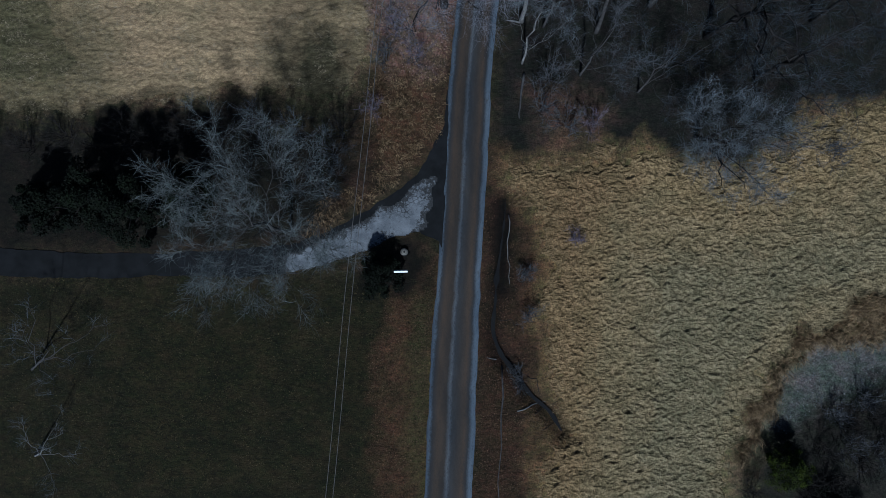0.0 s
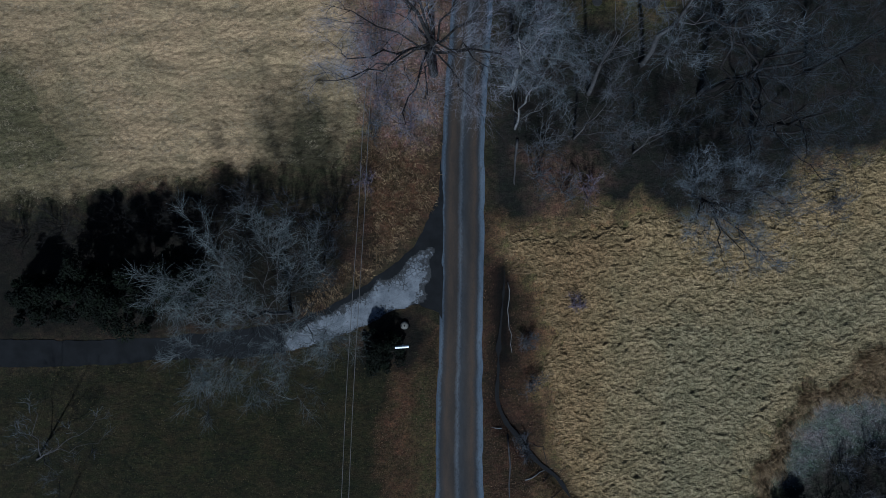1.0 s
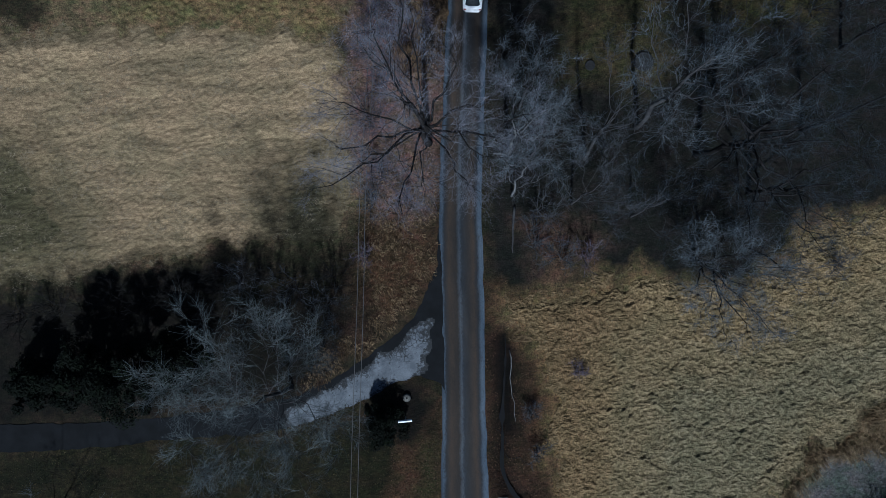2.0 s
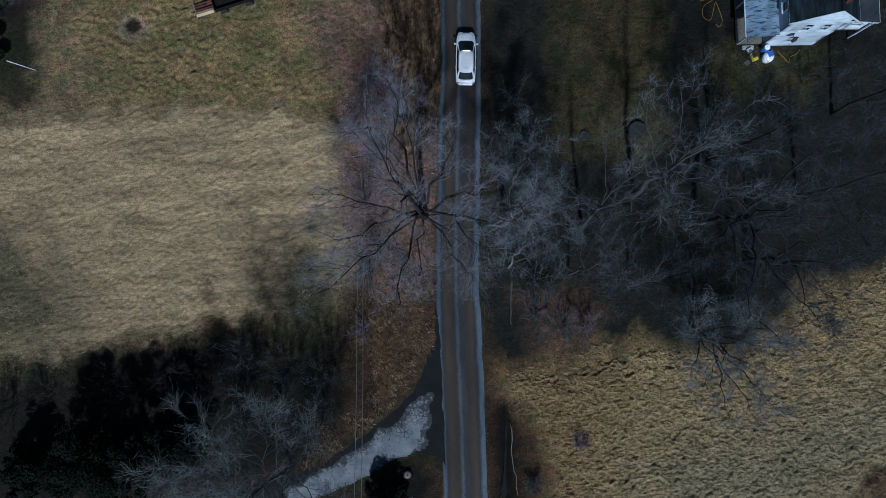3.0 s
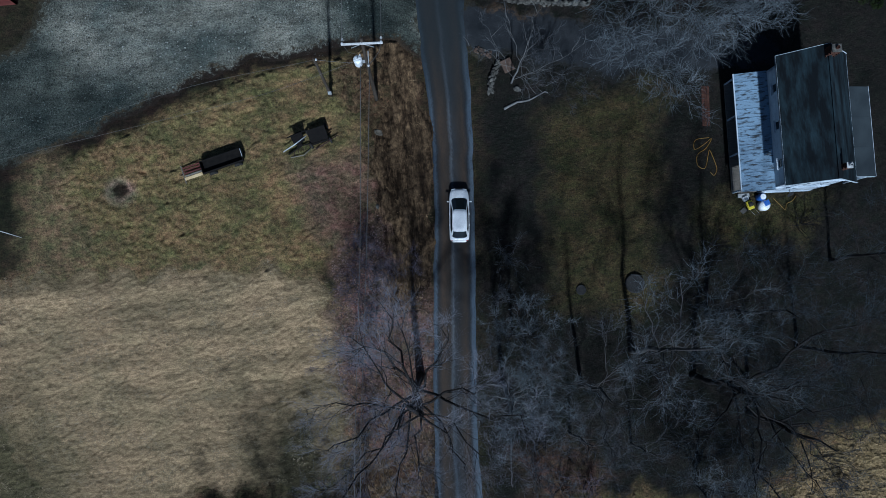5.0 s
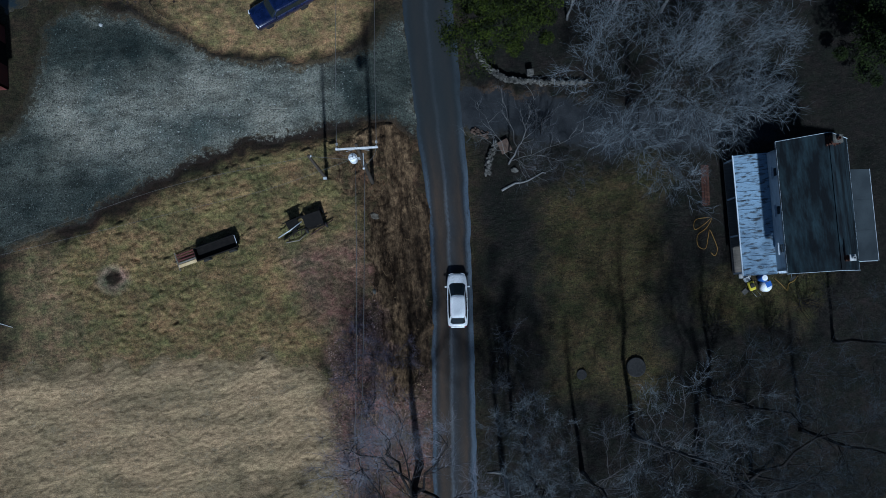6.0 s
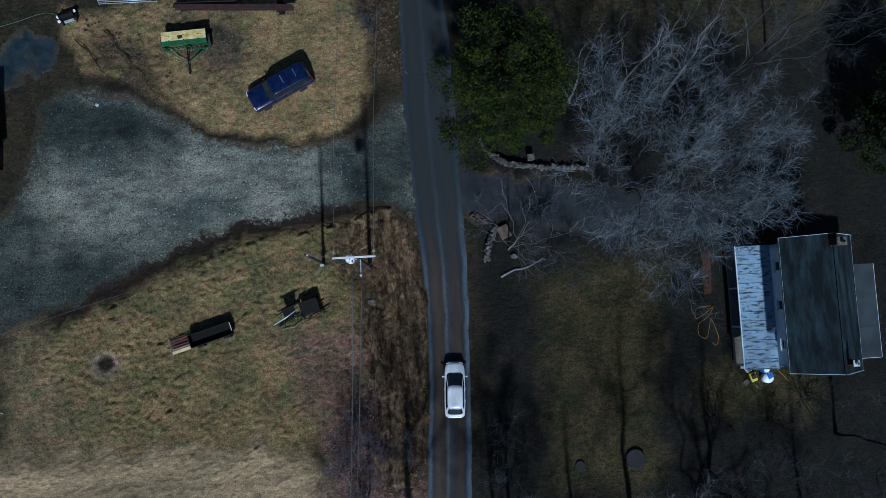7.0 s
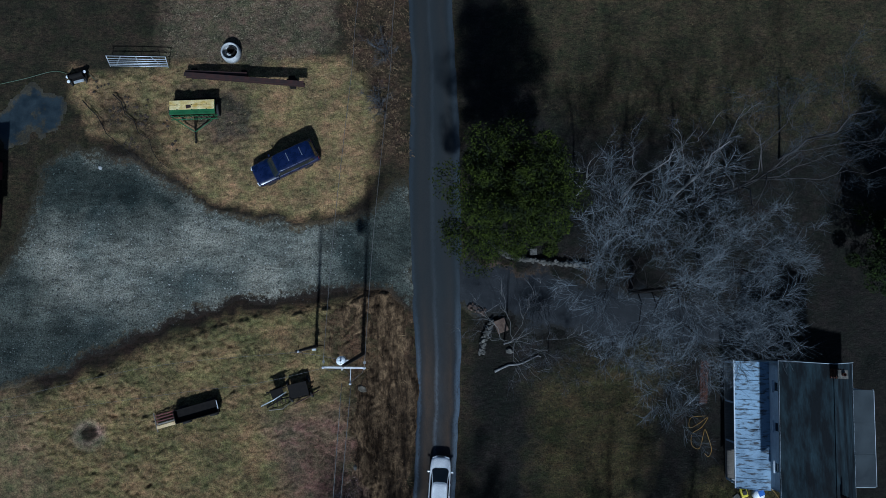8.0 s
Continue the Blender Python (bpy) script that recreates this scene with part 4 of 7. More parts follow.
def build_car(name, m, label, paint, stations, house, wheels, wheel_r, roof_bars=0, power=5.0):
    """stations: y, half width, underside, top, crown; house: glass base front/back y, its half width and z, roof front/back y, half width and z."""
    car = thing(name, m, label, "car")
    body = part("body", loft([body_section(*s) for s in smoothed(stations, 34)]), paint, car, smooth=True)
    yb0, yb1, wb, zb, yr0, yr1, wr, zr = house
    mid = (yr0 + yr1) / 2
    base, roof = oval((yb0 + yb1) / 2, (yb0 - yb1) / 2, wb, zb, power), oval(mid, (yr0 - yr1) / 2, wr, zr, power)
    low = [v.lerp(u, -0.2) for v, u in zip(base, roof)]
    lids = [[Vector((v.x * s, (v.y - mid) * s + mid, zr + h)) for v in roof] for s, h in ((0.975, 0.022), (0.90, 0.045), (0.6, 0.062), (0.2, 0.068))]
    part("cabin", loft([[tuple(p) for p in ring] for ring in (low, base, roof, *lids)]), paint, car, smooth=True)
    n = len(base)
    front = [k % n for k in range(-8, 9) if abs(base[k % n].x) < 0.90 * wb]
    rear = [k for k in range(n // 2 - 8, n // 2 + 9) if abs(base[k].x) < 0.86 * wb]
    part("windscreen", pane_on(base, roof, front, 0.05, 0.93, mid), GLASS, car)
    part("rear_window", pane_on(base, roof, rear, 0.12, 0.86, mid), GLASS, car)
    for side in (-1, 1):
        flank = [k for k in (range(3, n // 2 - 2) if side < 0 else range(n - 3, n // 2 + 2, -1)) if abs(base[k].x) > 0.93 * wb]
        third = len(flank) // 3
        for q in range(3):
            picks = flank[q * third:(q + 1) * third + (1 if q < 2 else 0)]
            part("side_window", pane_on(base, roof, picks, 0.10, 0.82, mid), GLASS, car)
        my = yb0 - 0.35
        mirror = part("mirror", box((0.20, 0.10, 0.13), (side * (stations[4][1] + 0.10), my, zb + 0.06), bevel=0.03), paint, car)
        part("mirror_glass", box((0.16, 0.012, 0.10), (side * (stations[4][1] + 0.10), my - 0.055, zb + 0.06)), CHROME, mirror)
        s0, s1 = stations[1], stations[-2]
        part("headlight", box((0.34, 0.30, 0.13), (side * s0[1] * 0.78, s0[0] - 0.06, s0[3] - 0.09), (0, 0, -side * 18), 0.03), LAMP_CLEAR, car, "clear headlight")
        part("tail_light", box((0.18, 0.14, 0.24), (side * s1[1] * 0.88, s1[0] + 0.03, s1[3] - 0.14), (0, 0, side * 12), 0.03), LAMP_RED, car, "red tail light")
        for y in (0.1, -0.85):
            part("door_handle", box((0.025, 0.16, 0.03), (side * (stations[5][1] * 1.01), y, stations[5][3] - 0.12), bevel=0.008), paint, car)
    f, r = stations[0], stations[-1]
    part("front_bumper", box((f[1] * 1.9, 0.12, 0.22), (0, f[0] + 0.0, 0.48), bevel=0.05), paint, car)
    part("rear_bumper", box((r[1] * 2.0, 0.12, 0.24), (0, r[0] - 0.0, 0.50), bevel=0.05), paint, car)
    part("grille", box((f[1] * 1.2, 0.05, 0.13), (0, f[0] + 0.03, 0.62), bevel=0.02), BLACK_TRIM, car)
    for k in range(roof_bars):
        y = yr0 + (yr1 - yr0) * (0.36 + 0.36 * k)
        part("roof_bar", box((wr * 0.95, 0.06, 0.035), (0.12, y, zr + 0.075), bevel=0.012), CHROME, car, "bright roof rack bar")
    if not roof_bars:
        part("antenna_fin", box((0.035, 0.16, 0.06), (0, yr1 + 0.22, zr + 0.06), bevel=0.012), paint, car)
        part("spoiler", box((wr * 1.6, 0.2, 0.035), (0, yr1 + 0.02, zr + 0.012), bevel=0.015), paint, car)
    for side in (-1, 1):
        for y in wheels:
            road_wheel(car, side * (stations[5][1] - 0.09), y, wheel_r, 0.22)
    for x in (-0.25, 0.25):
        part("wiper", box((0.5, 0.02, 0.015), (x, yb0 - 0.12, zb + 0.06), (25, 0, 8), 0.004), BLACK_TRIM, car)
    return car


build_car("car", pose(4.84, 34.60, 0.03, 0, 0, -5.6), "white hatchback car driving on the narrow lane", WHITE_PAINT,
          [(2.20, 0.46, 0.32, 0.64, 0.01), (2.13, 0.62, 0.26, 0.72, 0.02), (1.92, 0.76, 0.22, 0.80, 0.035), (1.45, 0.82, 0.20, 0.92, 0.04), (0.9, 0.835, 0.20, 0.97, 0.03), (0.0, 0.84, 0.20, 0.97, 0.02),
           (-1.0, 0.84, 0.20, 0.985, 0.02), (-1.65, 0.825, 0.22, 1.0, 0.02), (-1.98, 0.79, 0.26, 0.98, 0.02), (-2.13, 0.70, 0.30, 0.90, 0.02), (-2.20, 0.58, 0.34, 0.66, 0.01)],
          (1.46, -2.0, 0.77, 0.94, 0.34, -1.36, 0.60, 1.46), (1.36, -1.20), 0.31)
build_car("suv", pose(-7.05, 61.15, 0.0, 0, 0, 114.0), "dark blue boxy family SUV parked on dry grass", BLUE_PAINT,
          [(2.72, 0.82, 0.42, 0.98, 0.01), (2.64, 0.90, 0.36, 1.06, 0.02), (2.4, 0.95, 0.34, 1.10, 0.03), (1.8, 0.97, 0.34, 1.14, 0.03), (1.1, 0.975, 0.34, 1.16, 0.02), (0.0, 0.975, 0.34, 1.17, 0.01),
           (-1.2, 0.975, 0.34, 1.17, 0.01), (-2.2, 0.97, 0.36, 1.17, 0.01), (-2.62, 0.955, 0.38, 1.16, 0.01), (-2.70, 0.93, 0.40, 1.12, 0.01), (-2.74, 0.88, 0.42, 0.95, 0.01)],
          (1.28, -2.68, 0.90, 1.15, 0.72, -2.52, 0.76, 1.80), (1.72, -1.62), 0.37, 2, 9.0)


# ---- the white house ----
def wall_cells(length, height, thick, holes, bm=None, m=None):
    """An upright wall along x with real openings (x0, x1, z0, z1)."""
    bm = bm or bmesh.new()
    xs = sorted({0.0, length, *(h[0] for h in holes), *(h[1] for h in holes)})
    zs = sorted({0.0, height, *(h[2] for h in holes), *(h[3] for h in holes)})
    for x0, x1 in zip(xs, xs[1:]):
        for z0, z1 in zip(zs, zs[1:]):
            if not any(h[0] <= x0 and x1 <= h[1] and h[2] <= z0 and z1 <= h[3] for h in holes):
                c = box((x1 - x0, thick, z1 - z0), ((x0 + x1) / 2, thick / 2, (z0 + z1) / 2))
                bmesh.ops.transform(c, matrix=m or Matrix(), verts=c.verts)
                merged(bm, c)
    return bm


def sash_window(parent, m, w, h):
    """Frame, two panes, meeting rail and sill; x along the wall, y into it."""
    fr = bmesh.new()
    for x in (0.04, w - 0.04):
        box((0.08, 0.12, h), (x, 0.03, h / 2), bm=fr)
    for z in (0.04, h / 2, h - 0.04):
        box((w - 0.16, 0.10, 0.08), (w / 2, 0.03, z), bm=fr)
    bmesh.ops.transform(fr, matrix=m, verts=fr.verts)
    win = part("window", fr, SIDING, parent)
    for z in (h * 0.27, h * 0.73):
        p = box((w - 0.16, 0.012, h / 2 - 0.1), (w / 2, 0.05, z))
        bmesh.ops.transform(p, matrix=m, verts=p.verts)
        part("pane", p, GLASS, win)
    s = box((w + 0.16, 0.18, 0.05), (w / 2, -0.04, -0.02), bevel=0.01)
    bmesh.ops.transform(s, matrix=m, verts=s.verts)
    part("sill", s, SIDING, win)


def roof_plane(x0, z0, x1, z1, y0, y1, thick):
    """A sloping roof slab from the eave (x0, z0) to the ridge (x1, z1)."""
    n = Vector((-(z1 - z0), 0, x1 - x0)).normalized() * thick
    if n.z < 0:
        n = -n
    bm = bmesh.new()
    a = [bm.verts.new(p) for p in ((x0, y0, z0), (x1, y0, z1), (x1, y1, z1), (x0, y1, z0))]
    b = [bm.verts.new((v.co.x + n.x, v.co.y, v.co.z + n.z)) for v in a]
    bm.faces.new(a)
    bm.faces.new(b[::-1])
    for k in range(4):
        bm.faces.new((a[k], a[(k + 1) % 4], b[(k + 1) % 4], b[k]))
    bmesh.ops.recalc_face_normals(bm, faces=bm.faces)
    return bm


def brick_stack(parent, x, y, w, d, z0, z1, cap=None):
    core = part("chimney", box((w - 0.03, d - 0.03, z1 - z0), (x, y, (z0 + z1) / 2)), STONE, parent, "brick chimney")
    me = None
    rows = int((z1 - z0) / 0.16)
    for r in range(rows):
        for k in range(2):
            for side, (cx, cy, turn) in enumerate(((x, y - d / 2, 0), (x, y + d / 2, 0), (x - w / 2, y, 90), (x + w / 2, y, 90))):
                off = (k - 0.5) * w * 0.5 + (0.05 if r % 2 else -0.05)
                if me is None:
                    ob = part("brick", box((w * 0.46, 0.06, 0.13), bevel=0.008), BRICK, core)
                    me = ob.data
                else:
                    ob = new("brick", me)
                    ob.parent = core
                ob.matrix_basis = pose(cx + (off if not turn else 0), cy + (off if turn else 0), z0 + 0.08 + r * 0.16, 0, 0, turn)
    part("chimney_cap", box((w + 0.12, d + 0.12, 0.07), (x, y, z1 + 0.035), bevel=0.015), cap or STONE, core)
    part("flue", lathe([(0.11, 0), (0.13, 0.02), (0.13, 0.22), (0.10, 0.24), (0.09, 0.1)], 12, (x, y, z1 + 0.06)), cap or BRICK, core)


def build_house():
    house = thing("house", pose(29.85, 33.65, 0, 0, 0, -3.6), "white two-storey farmhouse with dark shingled roof and tin-roofed porch", "house")
    W, E, S, N, EAVE, RIDGE = 0.62, 5.0, 0.28, 9.9, 6.05, 8.35
    # plain outer walls with openings through them
    west_holes = [(1.35, 2.15, 3.9, 5.3), (4.4, 5.2, 3.9, 5.3), (7.45, 8.25, 3.9, 5.3), (2.6, 3.4, 1.0, 2.3), (6.6, 7.4, 1.0, 2.3), (4.55, 5.45, 0.35, 2.35)]
    part("wall", wall_cells(N - S, EAVE, 0.2, west_holes, m=pose(W, N, 0, 0, 0, -90)), SIDING, house)
    for h in west_holes[:5]:
        sash_window(house, pose(W, N, 0, 0, 0, -90) @ pose(h[0], 0, h[2]), h[1] - h[0], h[3] - h[2])
    door = part("door", box((0.05, 0.86, 1.96), (W + 0.1, N - 5.0, 1.36), bevel=0.01), RED_PAINT, house, "dark red front door")
    part("door_handle", lathe([(0.03, 0), (0.035, 0.03), (0.02, 0.06)], 10, (W + 0.07, N - 4.66, 1.3), (0, -90, 0)), CHROME, door)
    part("wall", wall_cells(N - S, EAVE, 0.2, [(2, 2.8, 3.9, 5.3), (6, 6.8, 3.9, 5.3)], m=pose(E, S, 0, 0, 0, 90)), SIDING, house)
    for x in (2, 6):
        sash_window(house, pose(E, S, 0, 0, 0, 90) @ pose(x, 0, 3.9), 0.8, 1.4)
    south_holes = [(1.3, 2.05, 3.6, 5.0), (2.75, 3.5, 3.6, 5.0), (1.4, 2.3, 0.9, 2.3)]
    for y, turn, x in ((S, 0, W), (N, 180, E)):
        holes = south_holes if turn == 0 else []
        part("wall", wall_cells(E - W, EAVE, 0.2, holes, m=pose(x, y, 0, 0, 0, turn)), SIDING, house)
        for h in holes:
            sash_window(house, pose(x, y, 0) @ pose(h[0], 0, h[2]), h[1] - h[0], h[3] - h[2])
        g = bmesh.new()
        inner = 0.2 if turn == 0 else -0.2
        tri = [(W, EAVE), (E, EAVE), ((W + E) / 2, RIDGE - 0.02)]
        a = [g.verts.new((px, y, pz)) for px, pz in tri]
        b = [g.verts.new((px, y + inner, pz)) for px, pz in tri]
        g.faces.new(a)
        g.faces.new(b[::-1])
        for k in range(3):
            g.faces.new((a[k], a[(k + 1) % 3], b[(k + 1) % 3], b[k]))
        bmesh.ops.recalc_face_normals(g, faces=g.faces)
        gable = part("gable", g, SIDING, house)
        # clapboards
        rows = 11
        for r in range(rows):
            z = EAVE + 0.1 + r * (RIDGE - EAVE - 0.2) / rows
            half = (E - W) / 2 * (1 - (z + 0.1 - EAVE) / (RIDGE - EAVE)) - 0.02
            if half > 0.1:
                part("clapboard", box((2 * half, 0.03, 0.19), ((W + E) / 2, y - math.copysign(0.015, inner), z), (8 if turn == 0 else -8, 0, 0)), SIDING, gable)
    for r in range(30):
        part("clapboard", box((E - W, 0.03, 0.19), ((W + E) / 2, S - 0.012, 0.12 + r * 0.2), (8, 0, 0)), SIDING, house) if r in (0, 1, 2, 3, 12, 13, 14, 15, 16, 26, 27, 28, 29) else None
    part("ceiling", box((E - W, N - S, 0.12), ((W + E) / 2, (S + N) / 2, EAVE - 0.1)), SIDING, house)
    part("inner_floor", box((E - W - 0.4, N - S - 0.4, 0.12), ((W + E) / 2, (S + N) / 2, 0.3)), TIMBER, house)
    mid = (W + E) / 2
    west = part("roof", roof_plane(0.0, EAVE - 0.18, mid, RIDGE, 0.0, 10.2, 0.10), SHINGLE, house)
    part("roof", roof_plane(5.55, EAVE - 0.18, mid, RIDGE, 0.0, 10.2, 0.10), SHINGLE, house)
    part("ridge_cap", box((0.26, 10.2, 0.05), (mid, 5.1, RIDGE + 0.11), bevel=0.02), SHINGLE, west)
    for x in (-0.01, 5.56):
        part("fascia", box((0.03, 10.24, 0.16), (x, 5.1, EAVE - 0.14)), SIDING, house)
    for y in (-0.015, 10.215):
        for s in (-1, 1):
            ln = math.hypot(mid, RIDGE - EAVE + 0.18)
            ang = math.degrees(math.atan2(RIDGE - EAVE + 0.18, mid))
            part("rake_board", box((ln, 0.03, 0.16), (mid + s * mid / 2, y, (RIDGE + EAVE - 0.18) / 2 + 0.04), (0, s * ang, 0)), SIDING, house)
    brick_stack(house, mid + 0.05, 9.55, 0.62, 0.5, 7.6, 9.2)
    brick_stack(house, mid + 0.30, 0.85, 0.34, 0.34, 7.6, 9.15, CONCRETE)
    # porch along the west side
    porch = part("porch_floor", box((2.2, 9.5, 0.16), (-0.58, 5.1, 0.30), bevel=0.02), TIMBER, house)
    part("porch_beam", box((0.14, 9.7, 0.18), (-1.62, 5.05, 2.42), bevel=0.01), SIDING, house)
    for y in (0.35, 3.45, 6.6, 9.75):
        part("porch_post", box((0.13, 0.13, 2.0), (-1.6, y, 1.35), bevel=0.015), SIDING, house)
        part("porch_rafter", box((2.3, 0.07, 0.12), (-0.55, y, 2.74), (0, -15.5, 0)), SIDING, house)
    x0, z0, x1, z1 = -1.82, 2.52, 0.62, 3.2
    n = 13
    for k in range(n):
        y0 = 0.1 + k * 9.85 / n
        panel = part("roof_panel", roof_plane(x0, z0, x1, z1, y0, y0 + 9.85 / n - 0.004, 0.03), PORCH_TIN, house)
        part("seam", roof_plane(x0 + 0.02, z0 + 0.033, x1, z1 + 0.033, y0 - 0.02, y0 + 0.02, 0.035), PORCH_TIN, panel)
    part("gutter", box((0.10, 9.9, 0.09), (x0 - 0.04, 5.03, z0 - 0.01), bevel=0.02), SIDING, house)
    part("step", box((1.0, 0.35, 0.16), (-0.6, 0.1, 0.08), bevel=0.02), CONCRETE, house)
    # raised annex on posts along the east side
    part("annex_floor", box((3.1, 6.9, 0.2), (6.55, 4.4, 1.75), bevel=0.02), TIMBER, house)
    south_face = [(0.3, 1.25, 0.75, 1.65), (1.6, 2.6, 0.75, 1.65)]
    part("annex_wall", wall_cells(3.02, 2.15, 0.14, south_face, m=pose(5.03, 0.97, 1.86)), SIDING, house)
    for h in south_face:
        sash_window(house, pose(5.03, 0.97, 1.86) @ pose(h[0], 0, h[2]), h[1] - h[0], h[3] - h[2])
    east_face = [(1.0, 1.9, 0.75, 1.65), (3.0, 3.9, 0.75, 1.65), (5.0, 5.9, 0.75, 1.65)]
    part("annex_wall", wall_cells(6.72, 2.05, 0.14, east_face, m=pose(8.06, 1.12, 1.86, 0, 0, 90)), SIDING, house)
    for h in east_face:
        sash_window(house, pose(8.06, 1.12, 1.86, 0, 0, 90) @ pose(h[0], 0, h[2]), h[1] - h[0], h[3] - h[2])
    part("annex_wall", wall_cells(3.02, 2.15, 0.14, [], m=pose(8.05, 7.99, 1.86, 0, 0, 180)), SIDING, house)
    for k in range(3):
        part("annex_roof", roof_plane(8.42, 3.93, 5.05, 4.45, 0.72 + 2.45 * k, 3.16 + 2.45 * k, 0.08), GREY_ROOF, house)
    part("annex_trim", box((0.04, 7.36, 0.16), (8.445, 4.4, 3.92)), SIDING, house)
    part("annex_trim", box((3.3, 0.04, 0.14), (6.75, 0.70, 4.14), (0, 8.8, 0)), SIDING, house)
    for y in (0.86, 4.4, 7.9):
        part("annex_post", box((0.13, 0.13, 3.9 if y < 1 else 1.66), (8.2 if y < 1 else 7.95, y, 1.95 if y < 1 else 0.83), bevel=0.015), SIDING, house)
    for y in (2.6, 6.2):
        part("annex_post", box((0.13, 0.13, 1.66), (7.95, y, 0.83), bevel=0.015), SIDING, house)
    dish = part("dish", lathe([(0.0, 0.0), (0.16, 0.02), (0.30, 0.08), (0.31, 0.085), (0.16, 0.035), (0.0, 0.015)], 18, (1.75, -0.28, 3.25), (60, 0, 20)), BLACK_TRIM, house, "dark satellite dish")
    part("dish_arm", box((0.04, 0.34, 0.04), (1.75, -0.10, 3.2)), GALV, dish)


build_house()


def build_shed():
    shed = thing("shed", pose(-36.6, 56.6, 0), "dark low farm shed beside the gravel yard", "shed")
    for m, ln in ((pose(0, 0, 0), 6.0), (pose(6, 5.6, 0, 0, 0, 180), 6.0), (pose(0, 5.6, 0, 0, 0, -90), 5.6), (pose(6, 0, 0, 0, 0, 90), 5.6)):
        part("wall", wall_cells(ln, 2.4, 0.15, [(2, 4, 0, 2.0)] if m.translation.y == 0 and m.translation.x == 6 else [], m=m), RED_PAINT, shed)
    part("roof", roof_plane(-0.3, 2.42, 6.3, 2.75, -0.3, 5.9, 0.1), SHINGLE, shed)
    part("door", box((0.06, 1.96, 1.94), (6.0 - 0.05, 3.0, 1.0), bevel=0.01), DARK_STEEL, shed)


build_shed()


# ---- poles and wires ----
def insulator(parent, x, y, z, turn=(0, 0, 0)):
    part("insulator", lathe([(0.03, 0), (0.05, 0.02), (0.085, 0.05), (0.05, 0.08), (0.085, 0.11), (0.05, 0.14), (0.07, 0.17), (0.02, 0.2)], 12, (x, y, z), turn), PORCELAIN, parent, "grey insulator")


def build_main_pole(m, label, transformer=True):
    pole = thing("utility_pole", m, label, "utility pole", "utility poles along the lane")
    part("post", lathe([(0.17, -0.1), (0.165, 1.0), (0.13, 9.0), (0.105, 14.15), (0.03, 14.22)], 14), POLE_WOOD, pole, smooth=True)
    arm = part("crossarm", box((2.75, 0.12, 0.13), (0, -0.14, 13.72), bevel=0.015), ARM_WOOD, pole, "pale weathered crossarm")
    for s in (-1, 1):
        part("arm_brace", box((0.9, 0.03, 0.05), (s * 0.42, -0.16, 13.35), (0, s * 42, 0)), GALV, arm)
        insulator(arm, s * 1.28, -0.14, 13.79)
        insulator(arm, s * 1.28, 0.1, 13.72, (-90, 0, 0))
    part("top_bracket", box((0.06, 1.1, 0.06), (0.3, -0.75, 12.5), bevel=0.01), GALV, pole)
    insulator(pole, 0.3, -1.25, 12.5)
    if transformer:
        can = part("transformer", lathe([(0.02, 0), (0.26, 0.02), (0.29, 0.06), (0.29, 0.85), (0.31, 0.87), (0.31, 0.92), (0.2, 1.0), (0.02, 1.02)], 20, (-0.62, 0.05, 9.3)), WHITE_PLASTIC, pole, "pale grey transformer can")
        part("bushing", lathe([(0.04, 0), (0.06, 0.05), (0.04, 0.1), (0.06, 0.15), (0.02, 0.22)], 10, (-0.62, 0.05, 10.3)), PORCELAIN, can)
        part("transformer_bracket", box((0.36, 0.1, 0.4), (-0.22, 0.05, 9.75)), GALV, pole)
        part("fuse_cutout", box((0.08, 0.12, 0.45), (-0.28, -0.3, 12.1), (20, 0, 0), 0.02), PORCELAIN, pole)
        tube("jumper", [(1.28, -0.14, 13.9), (1.1, -0.5, 13.2), (0.6, -0.9, 12.6), (0.3, -1.2, 12.6)], 0.012, WIRE, pole, sides=5)
        tube("jumper", [(-1.28, -0.14, 13.9), (-1.0, -0.4, 13.0), (-0.4, -0.35, 12.3), (-0.62, 0.05, 10.5)], 0.012, WIRE, pole, sides=5)
        tube("jumper", [(0.3, -1.2, 12.5), (0.1, -0.7, 11.8), (-0.28, -0.3, 12.2)], 0.012, WIRE, pole, sides=5)
    return pole


build_main_pole(pose(-1.05, 45.22, 0, 0, 0, -3.0), "tall wooden utility pole with pale crossarm and transformer")
build_main_pole(pose(6.6, 92, 0, 0, 0, -8), "tall wooden utility pole with pale crossarm", False)
build_main_pole(pose(-9.4, -38, 0, 0, 0, -5), "tall wooden utility pole with pale crossarm", False)
low_pole = thing("service_pole", pose(-4.85, 45.98, 0), "short dark wooden service pole in the grass", "utility pole")
part("post", lathe([(0.15, -0.1), (0.14, 1.0), (0.10, 9.3), (0.03, 9.36)], 12), POLE_WOOD, low_pole, smooth=True)
insulator(low_pole, 0.12, 0, 9.05)
part("meter_box", box((0.3, 0.16, 0.45), (0.05, -0.2, 1.6), bevel=0.02), GALV, low_pole)


def build_wire(points, r=0.018, label="thin overhead power line wire"):
    p = smoothed(points, 40)
    tagged(tube("wire", [tuple(v) for v in p], r, WIRE, None, "", 5), label, "power line", "overhead wires")


